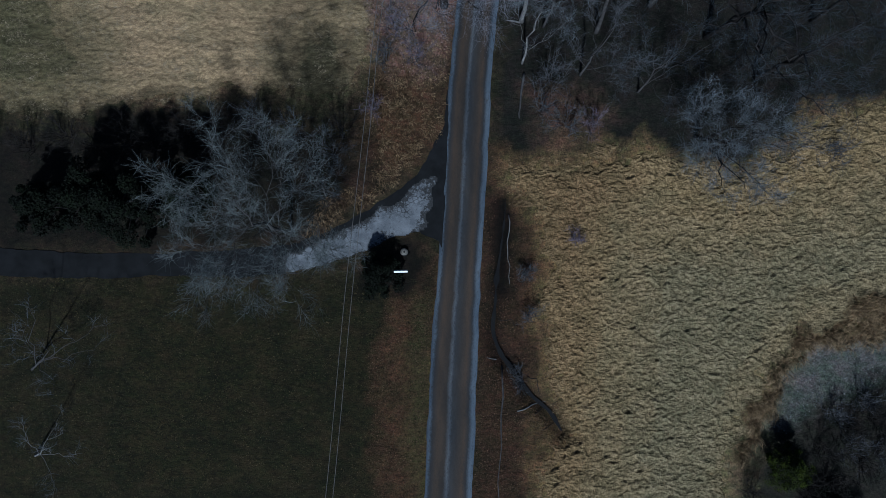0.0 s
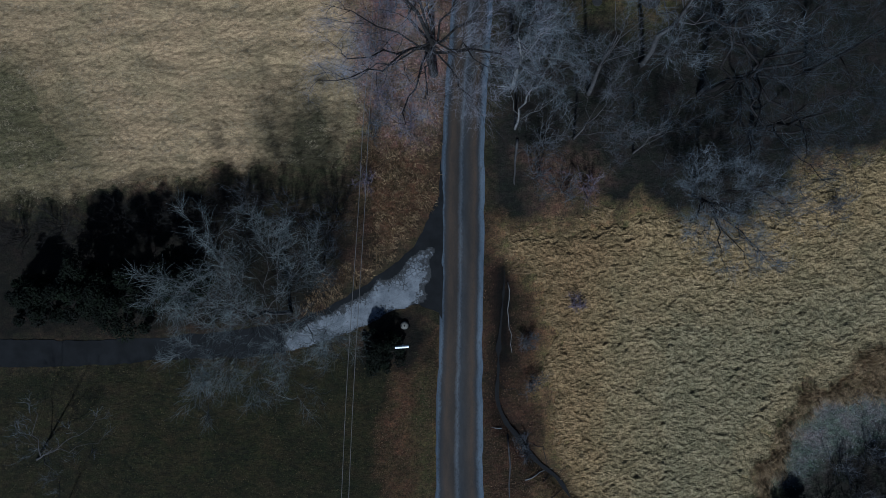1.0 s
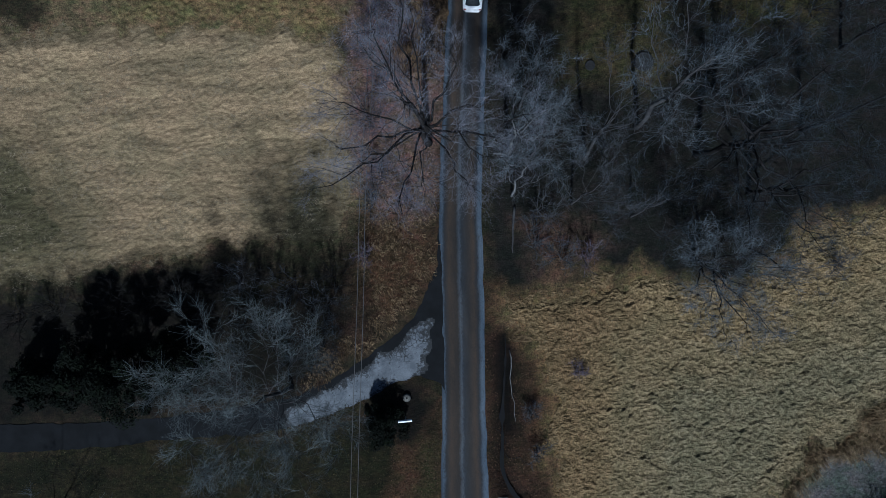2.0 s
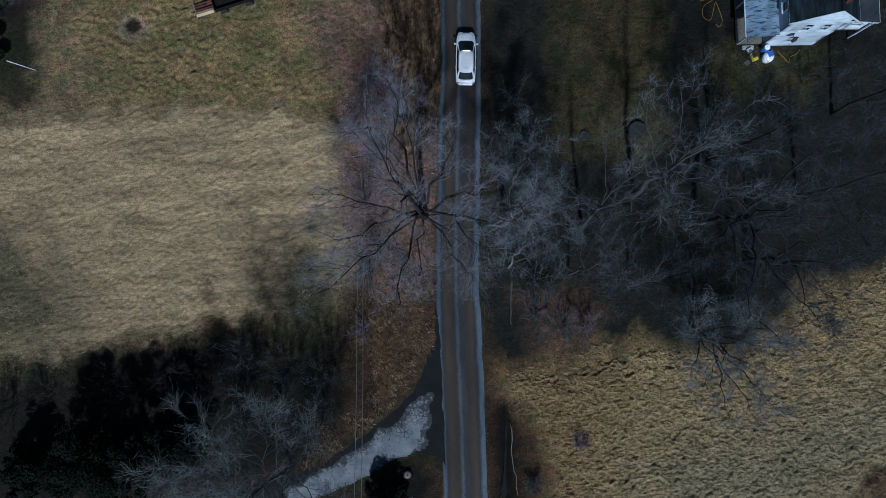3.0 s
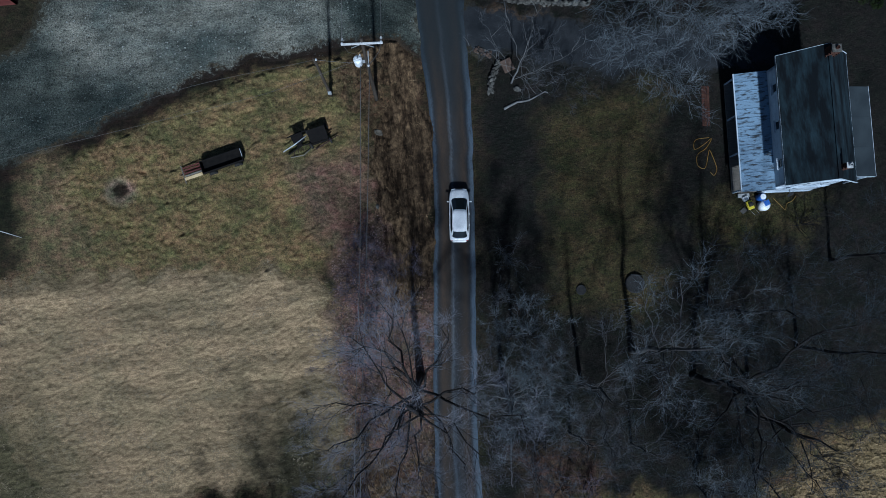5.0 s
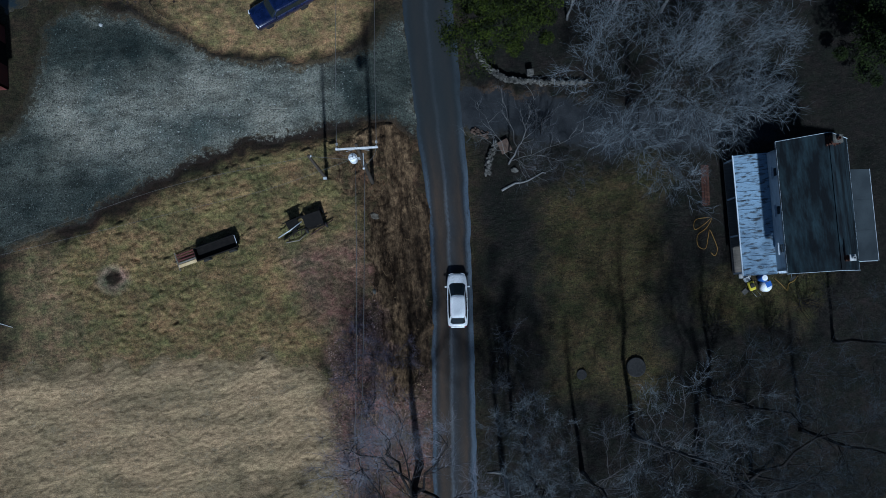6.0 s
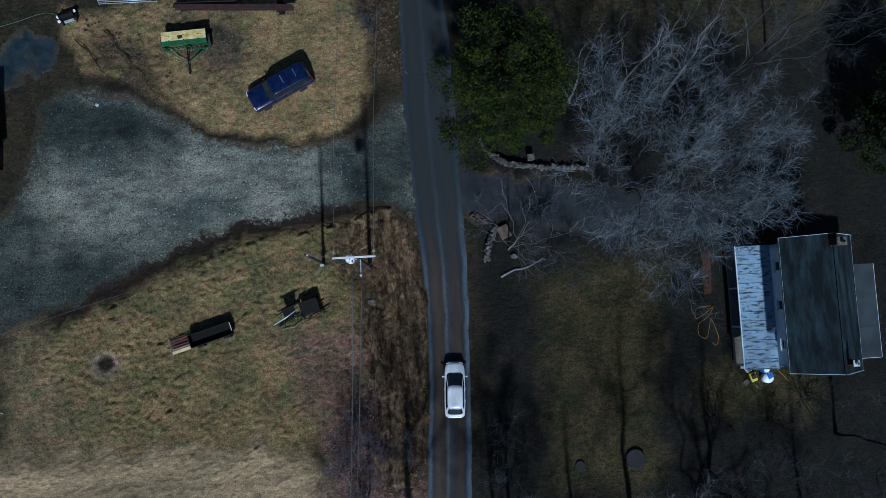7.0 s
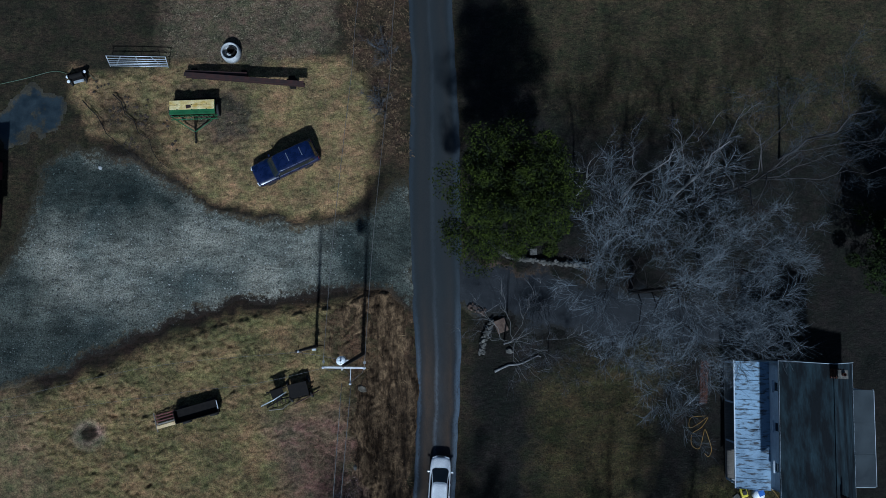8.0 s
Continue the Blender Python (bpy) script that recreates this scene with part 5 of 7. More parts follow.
build_wire([(0.23, 45.1, 13.92), (1.0, 54, 12.9), (2.3, 64.5, 12.3), (3.2, 72, 12.4), (7.88, 91.9, 13.9)])
build_wire([(-2.33, 45.3, 13.92), (-1.6, 54, 12.9), (-0.3, 64.5, 12.3), (0.7, 72, 12.4), (5.3, 92.1, 13.9)])
build_wire([(-1.35, 44.0, 12.6), (-2.75, 32, 10.9), (-4.6, 18, 10.1), (-5.45, 9, 9.9), (-6.6, -3, 10.0), (-7.6, -17, 10.8), (-9.4, -39.2, 12.6)], 0.022)
build_wire([(-0.75, 43.95, 12.6), (-2.3, 32, 10.9), (-4.2, 18, 10.1), (-5.0, 9, 9.9), (-6.1, -3, 10.0), (-7.1, -17, 10.8), (-8.9, -39.2, 12.6)], 0.022)
build_wire([(-1.3, 45.2, 9.6), (-3.0, 45.6, 9.2), (-4.8, 45.95, 9.2)], 0.015, "thin service wire between the two poles")
build_wire([(-4.8, 45.95, 9.2), (-15.6, 45.2, 7.6), (-27.9, 42.9, 5.5), (-44.0, 39.8, 3.6)], 0.010, "thin service wire towards the farmyard")
build_wire([(-1.3, 45.2, 10.6), (-7.5, 43.95, 9.5), (-13.2, 43.4, 8.3), (-30.0, 41.6, 6.4)], 0.010, "thin service wire across the lawn")


# ---- farm things ----
def build_drill():
    d = thing("grain_drill", pose(-14.55, 66.05, 0, 0, 0, 0.5), "old green and yellow grain drill on dry grass", "farm machine")
    hop = part("hopper", loft([[(-1.8, -0.32, 0.95), (1.8, -0.32, 0.95), (1.8, 0.32, 0.95), (-1.8, 0.32, 0.95)], [(-1.85, -0.48, 1.35), (1.85, -0.48, 1.35), (1.85, 0.52, 1.35), (-1.85, 0.52, 1.35)]]), DRILL_GREEN, d, "green steel seed hopper")
    for y, w in ((0.32, 0.38), (-0.08, 0.38)):
        lid = part("lid", box((3.68, w, 0.05), (0, y, 1.40), (-6, 0, 0), 0.012), DRILL_YELLOW, hop, "yellow lid with worn paint")
        for x in (-1.2, 0, 1.2):
            part("hinge", box((0.1, 0.05, 0.03), (x, y - w / 2, 1.44)), DARK_STEEL, lid)
    part("stain", box((0.4, 0.34, 0.01), (-0.28, 0.0, 1.435), (-6, 0, 12)), RUST, hop)
    part("front_board", box((3.75, 0.16, 0.16), (0, -0.56, 1.28), bevel=0.02), DRILL_GREEN, d)
    part("axle", box((3.9, 0.12, 0.12), (0, -0.1, 0.5)), DARK_STEEL, d)
    for x in (-1.95, 1.95):
        w = part("wheel", lathe([(0.36, -0.1), (0.50, -0.1), (0.53, -0.05), (0.53, 0.05), (0.50, 0.1), (0.36, 0.1)], 24, (x, -0.1, 0.53), (0, 90, 0)), RUBBER, d)
        part("rim", lathe([(0.02, -0.05), (0.36, -0.08), (0.36, 0.08), (0.02, 0.05)], 16, (x, -0.1, 0.53), (0, 90, 0)), DRILL_YELLOW, w)
        part("end_plate", box((0.04, 1.0, 0.6), (x * 0.945, 0, 1.0), bevel=0.01), DARK_STEEL, d)
    for k in range(9):
        x = -1.6 + 0.4 * k
        part("seed_tube", box((0.05, 0.05, 0.75), (x, -0.62, 0.62), (14, 0, 0)), DARK_STEEL, d)
        part("disc", lathe([(0.02, -0.015), (0.17, -0.004), (0.17, 0.004), (0.02, 0.015)], 16, (x, -0.72, 0.17), (0, 90, 6)), GALV, d)
    part("platform", box((3.5, 0.3, 0.04), (0, 0.78, 0.55), bevel=0.008), DARK_STEEL, d)
    for y in (-0.62, -0.9):
        part("frame_bar", box((3.9, 0.07, 0.07), (0, y, 0.72), bevel=0.01), DRILL_GREEN, d)
    for s in (-1, 1):
        tube("drawbar", [(s * 1.85, -0.7, 0.7), (s * 0.9, -1.35, 0.62), (0, -1.95, 0.55)], 0.05, DRILL_GREEN, d, "", 6)
    tube("tongue", [(0, -0.7, 0.66), (0, -2.0, 0.55), (0, -2.75, 0.42)], 0.055, DARK_STEEL, d, "", 6)
    part("hitch", lathe([(0.09, 0), (0.09, 0.06), (0.04, 0.06), (0.04, 0)], 12, (0, -2.8, 0.39)), DARK_STEEL, d)
    part("jack", box((0.06, 0.06, 0.44), (0.0, -2.55, 0.22)), DARK_STEEL, d)


def build_gate():
    g = thing("farm_gate", pose(-19.4, 70.0, 0, 0, 0, -2.5), "galvanised tubular farm gate standing at the yard edge", "gate")
    lean = lambda x, z: (x + 0.12 * z, z * 0.38, z)
    for z in (0.12, 0.30, 0.48, 0.70, 0.95, 1.25):
        tube("rail", [lean(-2.44, z), lean(2.44, z)], 0.032, GALV, g, "", 8)
    for x in (-2.44, 2.44):
        tube("upright", [lean(x, 0.0), lean(x, 1.28)], 0.034, GALV, g, "", 8)
    for x, dx in ((-1.4, 0.55), (0.0, 0.0), (1.4, -0.55)):
        tube("brace", [lean(x - dx, 0.12), lean(x + dx * 0.3, 1.25)], 0.022, GALV, g, "", 6)


def build_beams():
    b = thing("steel_girder", pose(-10.3, 68.55, 0), "long rusty steel girder propped on blocks", "girder")
    bm = bmesh.new()
    for w, h, z in ((0.36, 0.05, 0.22), (0.05, 0.42, 0.0), (0.36, 0.05, -0.22)):
        box((10.2, w, h), (0, 0, z), bevel=0.006, bm=bm)
    bmesh.ops.transform(bm, matrix=pose(0, -0.25, 1.12, 0, -4.5, -7.6), verts=bm.verts)
    part("beam", bm, RUST, b)
    bm = bmesh.new()
    for w, h, z in ((0.30, 0.04, 0.18), (0.04, 0.34, 0.0), (0.30, 0.04, -0.18)):
        box((5.2, w, h), (0, 0, z), bevel=0.006, bm=bm)
    bmesh.ops.transform(bm, matrix=pose(-2.4, 0.45, 0.72, 0, -2.0, -4.5), verts=bm.verts)
    part("short_beam", bm, RUST, b)
    for x, h in ((-4.4, 0.50), (3.9, 1.15)):
        for k in range(int(h / 0.165)):
            part("block", box((0.5, 0.9, 0.15) if k % 2 else (0.9, 0.5, 0.15), (x, 0.1 - 0.13 * x, 0.085 + 0.165 * k), bevel=0.015), DARK_STEEL, b)
    part("block", box((0.4, 0.8, 0.5), (-0.2, 0.4, 0.26), bevel=0.02), DARK_STEEL, b)


def build_ring():
    r = thing("concrete_cone", pose(-11.6, 70.95, 0), "white concrete manhole cone standing on grass", "concrete ring")
    part("shell", lathe([(0.78, 0.0), (0.83, 0.02), (0.83, 0.45), (0.76, 0.75), (0.70, 0.80), (0.64, 0.78), (0.66, 0.4), (0.66, 0.02)], 32), CONCRETE, r, smooth=True)
    part("inner_pipe", lathe([(0.05, 0.0), (0.34, 0.0), (0.34, 0.62), (0.28, 0.62), (0.28, 0.1), (0.05, 0.1)], 20, (0.05, 0.12, 0)), DARK_STEEL, r)
    part("rubble", box((0.3, 0.3, 0.5), (-0.18, -0.2, 0.25), (0, 10, 30), 0.05), CONCRETE, r)


def build_pump():
    p = thing("hose_cart", pose(-24.4, 69.15, 0, 0, 0, 14), "small dark machine with white end caps in the yard", "farm machine")
    part("frame", box((1.5, 0.85, 0.12), (0, 0, 0.32), bevel=0.02), DARK_STEEL, p)
    part("reel", lathe([(0.30, -0.6), (0.30, -0.55), (0.2, -0.52), (0.2, 0.52), (0.30, 0.55), (0.30, 0.6)], 20, (0, 0.05, 0.62), (0, 90, 0)), DARK_STEEL, p)
    for x, y in ((-0.72, -0.3), (-0.72, 0.12), (0.72, 0.2)):
        part("cap", lathe([(0.02, 0), (0.11, 0.01), (0.13, 0.05), (0.13, 0.12), (0.02, 0.14)], 14, (x, y, 0.5)), WHITE_PLASTIC, p, "white round cap")
    part("tray", box((0.85, 0.22, 0.12), (0.05, -0.42, 0.42), bevel=0.03), GALV, p)
    for x in (-0.6, 0.6):
        for y in (-0.35, 0.35):
            part("wheel", lathe([(0.02, -0.05), (0.22, -0.06), (0.24, -0.03), (0.24, 0.03), (0.22, 0.06), (0.02, 0.05)], 16, (x, y, 0.24), (0, 90, 0)), RUBBER, p)
    tagged(tube("garden_hose", [tuple(v) for v in smoothed([(-32, 68.6, 0.06), (-29, 69.2, 0.1), (-26.5, 69.8, 0.08), (-25.1, 69.4, 0.2)], 30)], 0.025, GREEN_HOSE, sides=6), "thin pale green hose across the yard grass", "hose")
    tagged(tube("garden_hose", [tuple(v) for v in smoothed([(-23.6, 69.5, 0.15), (-22.4, 68.2, 0.1), (-21.9, 66.6, 0.08), (-22.4, 65.2, 0.08), (-21.8, 64.6, 0.1)], 30)], 0.025, GREEN_HOSE, sides=6), "thin pale green hose curled on grass", "hose")


def build_wagon():
    w = thing("farm_wagon", pose(-15.1, 41.0, 0, 0, 0, 13.5), "dark old farm wagon with pale planks at its end", "trailer")
    bed = part("bed", box((3.5, 1.05, 0.08), (0.75, 0, 0.62), bevel=0.01), DARK_STEEL, w)
    for y in (-0.52, 0.52):
        part("side_board", box((3.5, 0.05, 0.42), (0.75, y, 0.86), bevel=0.01), DARK_STEEL, bed)
    for x in (-0.98, 2.48):
        part("end_board", box((0.05, 1.02, 0.42), (x, 0, 0.86), bevel=0.01), DARK_STEEL, bed)
    part("tailgate_bar", box((0.06, 0.7, 0.06), (2.52, 0.1, 1.09), bevel=0.01), GALV, w)
    for x in (-0.3, 1.9):
        part("axle", box((0.1, 1.3, 0.1), (x, 0, 0.36)), DARK_STEEL, w)
        for y in (-0.62, 0.62):
            part("wheel", lathe([(0.02, -0.07), (0.32, -0.09), (0.36, -0.05), (0.36, 0.05), (0.32, 0.09), (0.02, 0.07)], 20, (x, y, 0.36), (90, 0, 0)), RUBBER, w)
    part("plank", box((1.5, 0.24, 0.06), (-1.85, -0.42, 0.72), bevel=0.008), PALE_TIMBER, w, "pale yellow plank")
    part("plank", box((1.4, 0.12, 0.06), (-1.8, -0.18, 0.72), bevel=0.008), TIMBER, w, "weathered brown plank")
    for y in (0.05, 0.3, 0.52):
        part("frame_rail", box((1.6, 0.09, 0.09), (-1.8, y, 0.66), bevel=0.01), RED_PAINT, w, "faded red frame rail")
    part("cross_bar", box((0.08, 1.55, 0.08), (-2.62, 0, 0.70), bevel=0.01), TIMBER, w, "grey cross bar")
    tube("tongue", [(-2.6, 0.1, 0.6), (-2.9, 0.1, 0.4), (-3.1, 0.1, 0.12)], 0.05, DARK_STEEL, w, "", 6)


def build_implement():
    m = thing("mower_implement", pose(-7.3, 42.05, 0, 0, 0, 12), "derelict dark hay mower with bright metal bars", "farm machine")
    part("deck", box((1.55, 1.15, 0.10), (1.15, 0.30, 0.98), (10, -3, 0), 0.02), DARK_STEEL, m)
    part("lift_beam", box((1.7, 0.09, 0.09), (-0.45, 0.75, 1.35), (0, 0, 4), 0.01), DARK_STEEL, m)
    part("lift_post", box((0.08, 0.08, 1.3), (-0.5, 0.75, 0.66)), DARK_STEEL, m)
    part("skirt", box((1.55, 0.05, 0.5), (1.15, -0.33, 0.7), bevel=0.01), DARK_STEEL, m)
    part("gearbox", box((0.45, 0.5, 0.42), (-0.55, 0.05, 0.75), (0, 0, 12), 0.05), DARK_STEEL, m)
    part("guard", box((1.0, 0.9, 0.05), (-0.5, 0.45, 1.15), (6, 0, 8), 0.02), DARK_STEEL, m)
    tube("bar", [(-2.0, -0.25, 0.95), (-0.9, 0.0, 1.15), (0.25, 0.4, 1.25)], 0.05, GALV, m, "bright steel bar", 6)
    tube("bar", [(-1.6, -0.75, 0.4), (-0.5, -0.9, 0.45), (0.2, -0.55, 0.45)], 0.045, TIMBER, m, "grey weathered bar", 6)
    tube("bar", [(0.6, -0.75, 0.5), (1.6, -0.5, 0.55), (2.7, -0.15, 0.55)], 0.05, RUST, m, "", 6)
    tube("frame", [(-1.7, -0.5, 0.5), (-0.4, -0.1, 0.55), (1.2, -0.2, 0.6), (2.3, 0.3, 0.55)], 0.06, DARK_STEEL, m, "", 6)
    for k in range(5):
        part("blade", box((0.06, 0.5, 0.02), (-1.2 + 0.35 * k, -0.45 + 0.05 * k, 0.4), (0, 0, 20 * (k % 3) - 20), 0.004), RUST, m)
    for x, y in ((-0.9, 0.45), (0.3, 0.95), (2.0, 0.95), (0.35, -0.3), (2.0, -0.3)):
        part("wheel", lathe([(0.02, -0.06), (0.26, -0.08), (0.30, -0.04), (0.30, 0.04), (0.26, 0.08), (0.02, 0.06)], 18, (x, y, 0.30), (0, 90, 10)), RUBBER, m)
    for x, y in ((0.4, 0.9), (1.9, 0.9), (0.4, -0.25), (1.9, -0.25), (-0.5, 0.4)):
        part("leg", box((0.06, 0.06, 0.8), (x, y, 0.62)), DARK_STEEL, m)


build_drill()
build_gate()
build_beams()
build_ring()
build_pump()
build_wagon()
build_implement()


# ---- round the house ----
def build_house_clutter():
    y = thing("push_mower", pose(29.6, 32.9, 0.02, 0, 0, 15), "yellow plastic-decked push mower beside the porch", "mower")
    part("deck", box((0.55, 0.75, 0.25), (0, 0, 0.3), bevel=0.07), YELLOW_PLASTIC, y)
    part("engine", box((0.34, 0.36, 0.22), (0, 0.05, 0.52), bevel=0.05), BLACK_TRIM, y)
    for a in (-0.28, 0.28):
        for b in (-0.3, 0.3):
            part("wheel", lathe([(0.02, -0.03), (0.13, -0.035), (0.15, 0), (0.13, 0.035), (0.02, 0.03)], 14, (a, b, 0.15), (0, 90, 0)), RUBBER, y)
    for a in (-0.2, 0.2):
        tube("handle", [(a, -0.35, 0.35), (a, -0.9, 0.85)], 0.014, GALV, y, "", 6)
    part("grip", box((0.44, 0.04, 0.04), (0, -0.9, 0.86), bevel=0.01), BLACK_TRIM, y)
    t = thing("water_tank", pose(30.75, 32.75, 0.02), "white and blue rounded plastic water tank", "tank")
    part("shell", lathe([(0.40, 0), (0.46, 0.04), (0.47, 0.5), (0.42, 0.66), (0.2, 0.76), (0.02, 0.78)], 24), WHITE_PLASTIC, t, smooth=True)
    part("cover", box((0.5, 0.45, 0.06), (0.1, 0.15, 0.76), (6, 4, 20), 0.02), BLUE_PLASTIC, t, "blue folded cover")
    b = thing("barrel", pose(30.55, 33.45, 0.02), "small blue and white plastic barrel by the wall", "barrel")
    part("shell", lathe([(0.26, 0), (0.30, 0.03), (0.31, 0.4), (0.30, 0.8), (0.26, 0.86), (0.02, 0.87)], 20), BLUE_PLASTIC, b, smooth=True)
    part("lid", lathe([(0.22, 0), (0.24, 0.02), (0.02, 0.05)], 20, (0, 0, 0.87)), WHITE_PLASTIC, b)
    c = thing("crate", pose(29.35, 33.5, 0.02, 0, 0, 20), "small white plastic crate on the grass", "crate")
    for x in (-0.2, 0.2):
        part("side", box((0.03, 0.36, 0.3), (x, 0, 0.16), bevel=0.005), WHITE_PLASTIC, c)
    for q in (-0.17, 0.17):
        part("end", box((0.37, 0.03, 0.3), (0, q, 0.16), bevel=0.005), WHITE_PLASTIC, c)
    part("bottom", box((0.4, 0.34, 0.03), (0, 0, 0.02)), WHITE_PLASTIC, c)
    d = thing("paving_slab", pose(29.1, 32.5, 0.03, 0, 0, 35), "small grey slab lying in the grass", "slab")
    part("stone", box((0.5, 0.4, 0.08), (0, 0, 0.04), bevel=0.02), STONE, d)
    tagged(tube("extension_cord", [tuple(v) for v in smoothed([(27.0, 39.1, 0.06), (25.8, 39.0, 0.06), (25.6, 38.2, 0.1), (26.4, 38.5, 0.08), (27.2, 39.0, 0.06), (26.6, 38.2, 0.1), (25.8, 37.7, 0.06), (25.7, 36.8, 0.06),
              (26.3, 36.5, 0.06), (26.7, 37.6, 0.1), (26.9, 38.0, 0.06), (27.2, 37.0, 0.06), (27.3, 36.3, 0.06), (27.0, 35.8, 0.06), (26.7, 36.1, 0.06)], 90)], 0.026, ORANGE_HOSE, sides=6), "orange cord lying in loose loops on the lawn", "hose")
    tagged(tube("extension_cord", [tuple(v) for v in smoothed([(31.8, 33.3, 0.06), (32.3, 32.7, 0.06), (32.7, 32.2, 0.06), (32.9, 32.7, 0.06), (33.4, 32.9, 0.06), (33.8, 33.3, 0.06)], 30)], 0.03, ORANGE_HOSE, sides=6), "orange cord trailing along the house wall", "hose")
    w = thing("brick_path", pose(26.9, 40.2, 0.0, 0, 0, -6), "short red brick garden path in the grass", "path")
    me = None
    for r in range(16):
        for k in range(3):
            if me is None:
                ob = part("brick", box((0.20, 0.20, 0.07), bevel=0.01), BRICK, w)
                me = ob.data
            else:
                ob = new("brick", me)
                ob.parent = w
            ob.matrix_basis = pose(-0.23 + 0.23 * k, 0.22 * r, 0.045, 0, 0, random.uniform(-4, 4))


build_house_clutter()


# ---- stones, stumps and small things ----
def stone_into(V, F, x, y, z, sx, sy, sz, turn):
    """A lumpy eight-cornered stone."""
    s = len(V)
    ca, sa = math.cos(turn), math.sin(turn)
    for dz, k in ((-1, 0.9), (0.1, 1.0), (1, 0.62)):
        for i in range(6):
            a = 2 * math.pi * i / 6
            px, py = sx * k * math.cos(a) * random.uniform(0.8, 1.15), sy * k * math.sin(a) * random.uniform(0.8, 1.15)
            V.append((x + px * ca - py * sa, y + px * sa + py * ca, z + sz * dz * random.uniform(0.85, 1.1)))
    for r in range(2):
        for i in range(6):
            a, b = s + r * 6 + i, s + r * 6 + (i + 1) % 6
            F.append((a, b, b + 6, a + 6))
    F.append(tuple(range(s + 17, s + 11, -1))[::-1])
    F.append(tuple(range(s + 5, s - 1, -1)))


def dry_wall(name, line, width, height, label, material, n):
    """A dry-stone wall of single stones along a curve."""
    w = thing(name, pose(0, 0, 0), label, "stone wall")
    p = smoothed(line, n)
    courses = max(1, round(height / 0.2))
    for c in range(courses):
        V, F = [], []
        for i, (x, y) in enumerate(p):
            d = p[min(i + 1, n - 1)] - p[max(i - 1, 0)]
            a = math.atan2(d[1], d[0])
            for s in (-1, 1) if c < courses - 1 or i % 3 else (0,):
                o, q = s * width * 0.27 + random.uniform(-0.09, 0.09), random.uniform(-0.12, 0.12)
                big = random.uniform(0.75, 1.5) * (1.35 if s == 0 else 1.0)
                stone_into(V, F, x - math.sin(a) * o + math.cos(a) * q, y + math.cos(a) * o + math.sin(a) * q, 0.05 + 0.2 * c + random.uniform(-0.04, 0.05), 0.15 * big, 0.10 * big, 0.10 * random.uniform(0.8, 1.3), a + random.uniform(-0.9, 0.9))
        tagged(raw("stone_course", V, F, material, w), kind="stuff")


dry_wall("stone_wall", [(9.1, 56.4), (9.2, 55.2), (9.6, 54.4), (10.3, 53.6), (11.4, 52.85), (12.8, 52.5), (15.4, 52.15), (18.0, 51.8)], 0.34, 0.6, "low curved dry-stone wall beside the driveway entrance", STONE, 56)
dry_wall("stone_wall", [(9.75, 47.5), (9.2, 46.6), (8.85, 45.8), (8.75, 44.9)], 0.5, 0.4, "short broken dry-stone wall end beside the lane", STONE, 16)
dry_wall("stone_rubble", [(7.8, 48.9), (8.5, 48.5), (9.1, 48.2)], 0.7, 0.2, "reddish stone rubble heap at the driveway corner", STONE_RED, 9)
gate_stone = thing("gate_pillar", pose(13.3, 53.1, 0), "squat grey stone pillar behind the wall", "pillar")
part("pillar", box((0.5, 0.45, 0.7), (0, 0, 0.35), bevel=0.06), STONE, gate_stone)
part("cap", box((0.58, 0.52, 0.09), (0, 0, 0.74), bevel=0.03), STONE, gate_stone)


def lone_stone(x, y, s, label, material=STONE):
    V, F = [], []
    stone_into(V, F, 0, 0, s * 0.25, s, s * 0.75, s * 0.4, random.uniform(0, 3))
    tagged(raw("rock", V, F, material), label, "rock").location = (x, y, float(ground_height(np.array(x), np.array(y))))


lone_stone(-1.2, 42.4, 0.55, "tan angular rock on the verge", TAN_STONE)
lone_stone(-1.85, 36.1, 0.28, "small pale rock among weeds")
lone_stone(-22.6, 61.4, 0.22, "small white stone at the gravel edge", CONCRETE)
lone_stone(-11.1, 67.75, 0.2, "small white stone on dry grass", CONCRETE)
lone_stone(-17.05, 55.95, 0.25, "dark stone lying in the gravel", STONE)
lone_stone(-12.0, 46.0, 0.22, "small brown rock on the lawn")
lone_stone(11.0, 45.0, 0.35, "mossy grey rock beside the tree")


def build_ring_pit(x, y, r, label, rim):
    t = thing("tyre_ring", pose(x, y, 0.0), label, "tyre")
    part("ring", lathe([(r * 0.86, 0.02), (r, 0.0), (r * 1.04, 0.12), (r, 0.24), (r * 0.88, 0.22)], 28), rim, t, smooth=True)
    part("soil", lathe([(r * 0.90, 0.02), (r * 0.88, 0.12), (0.02, 0.16)], 24), LITTER_DULL, t)


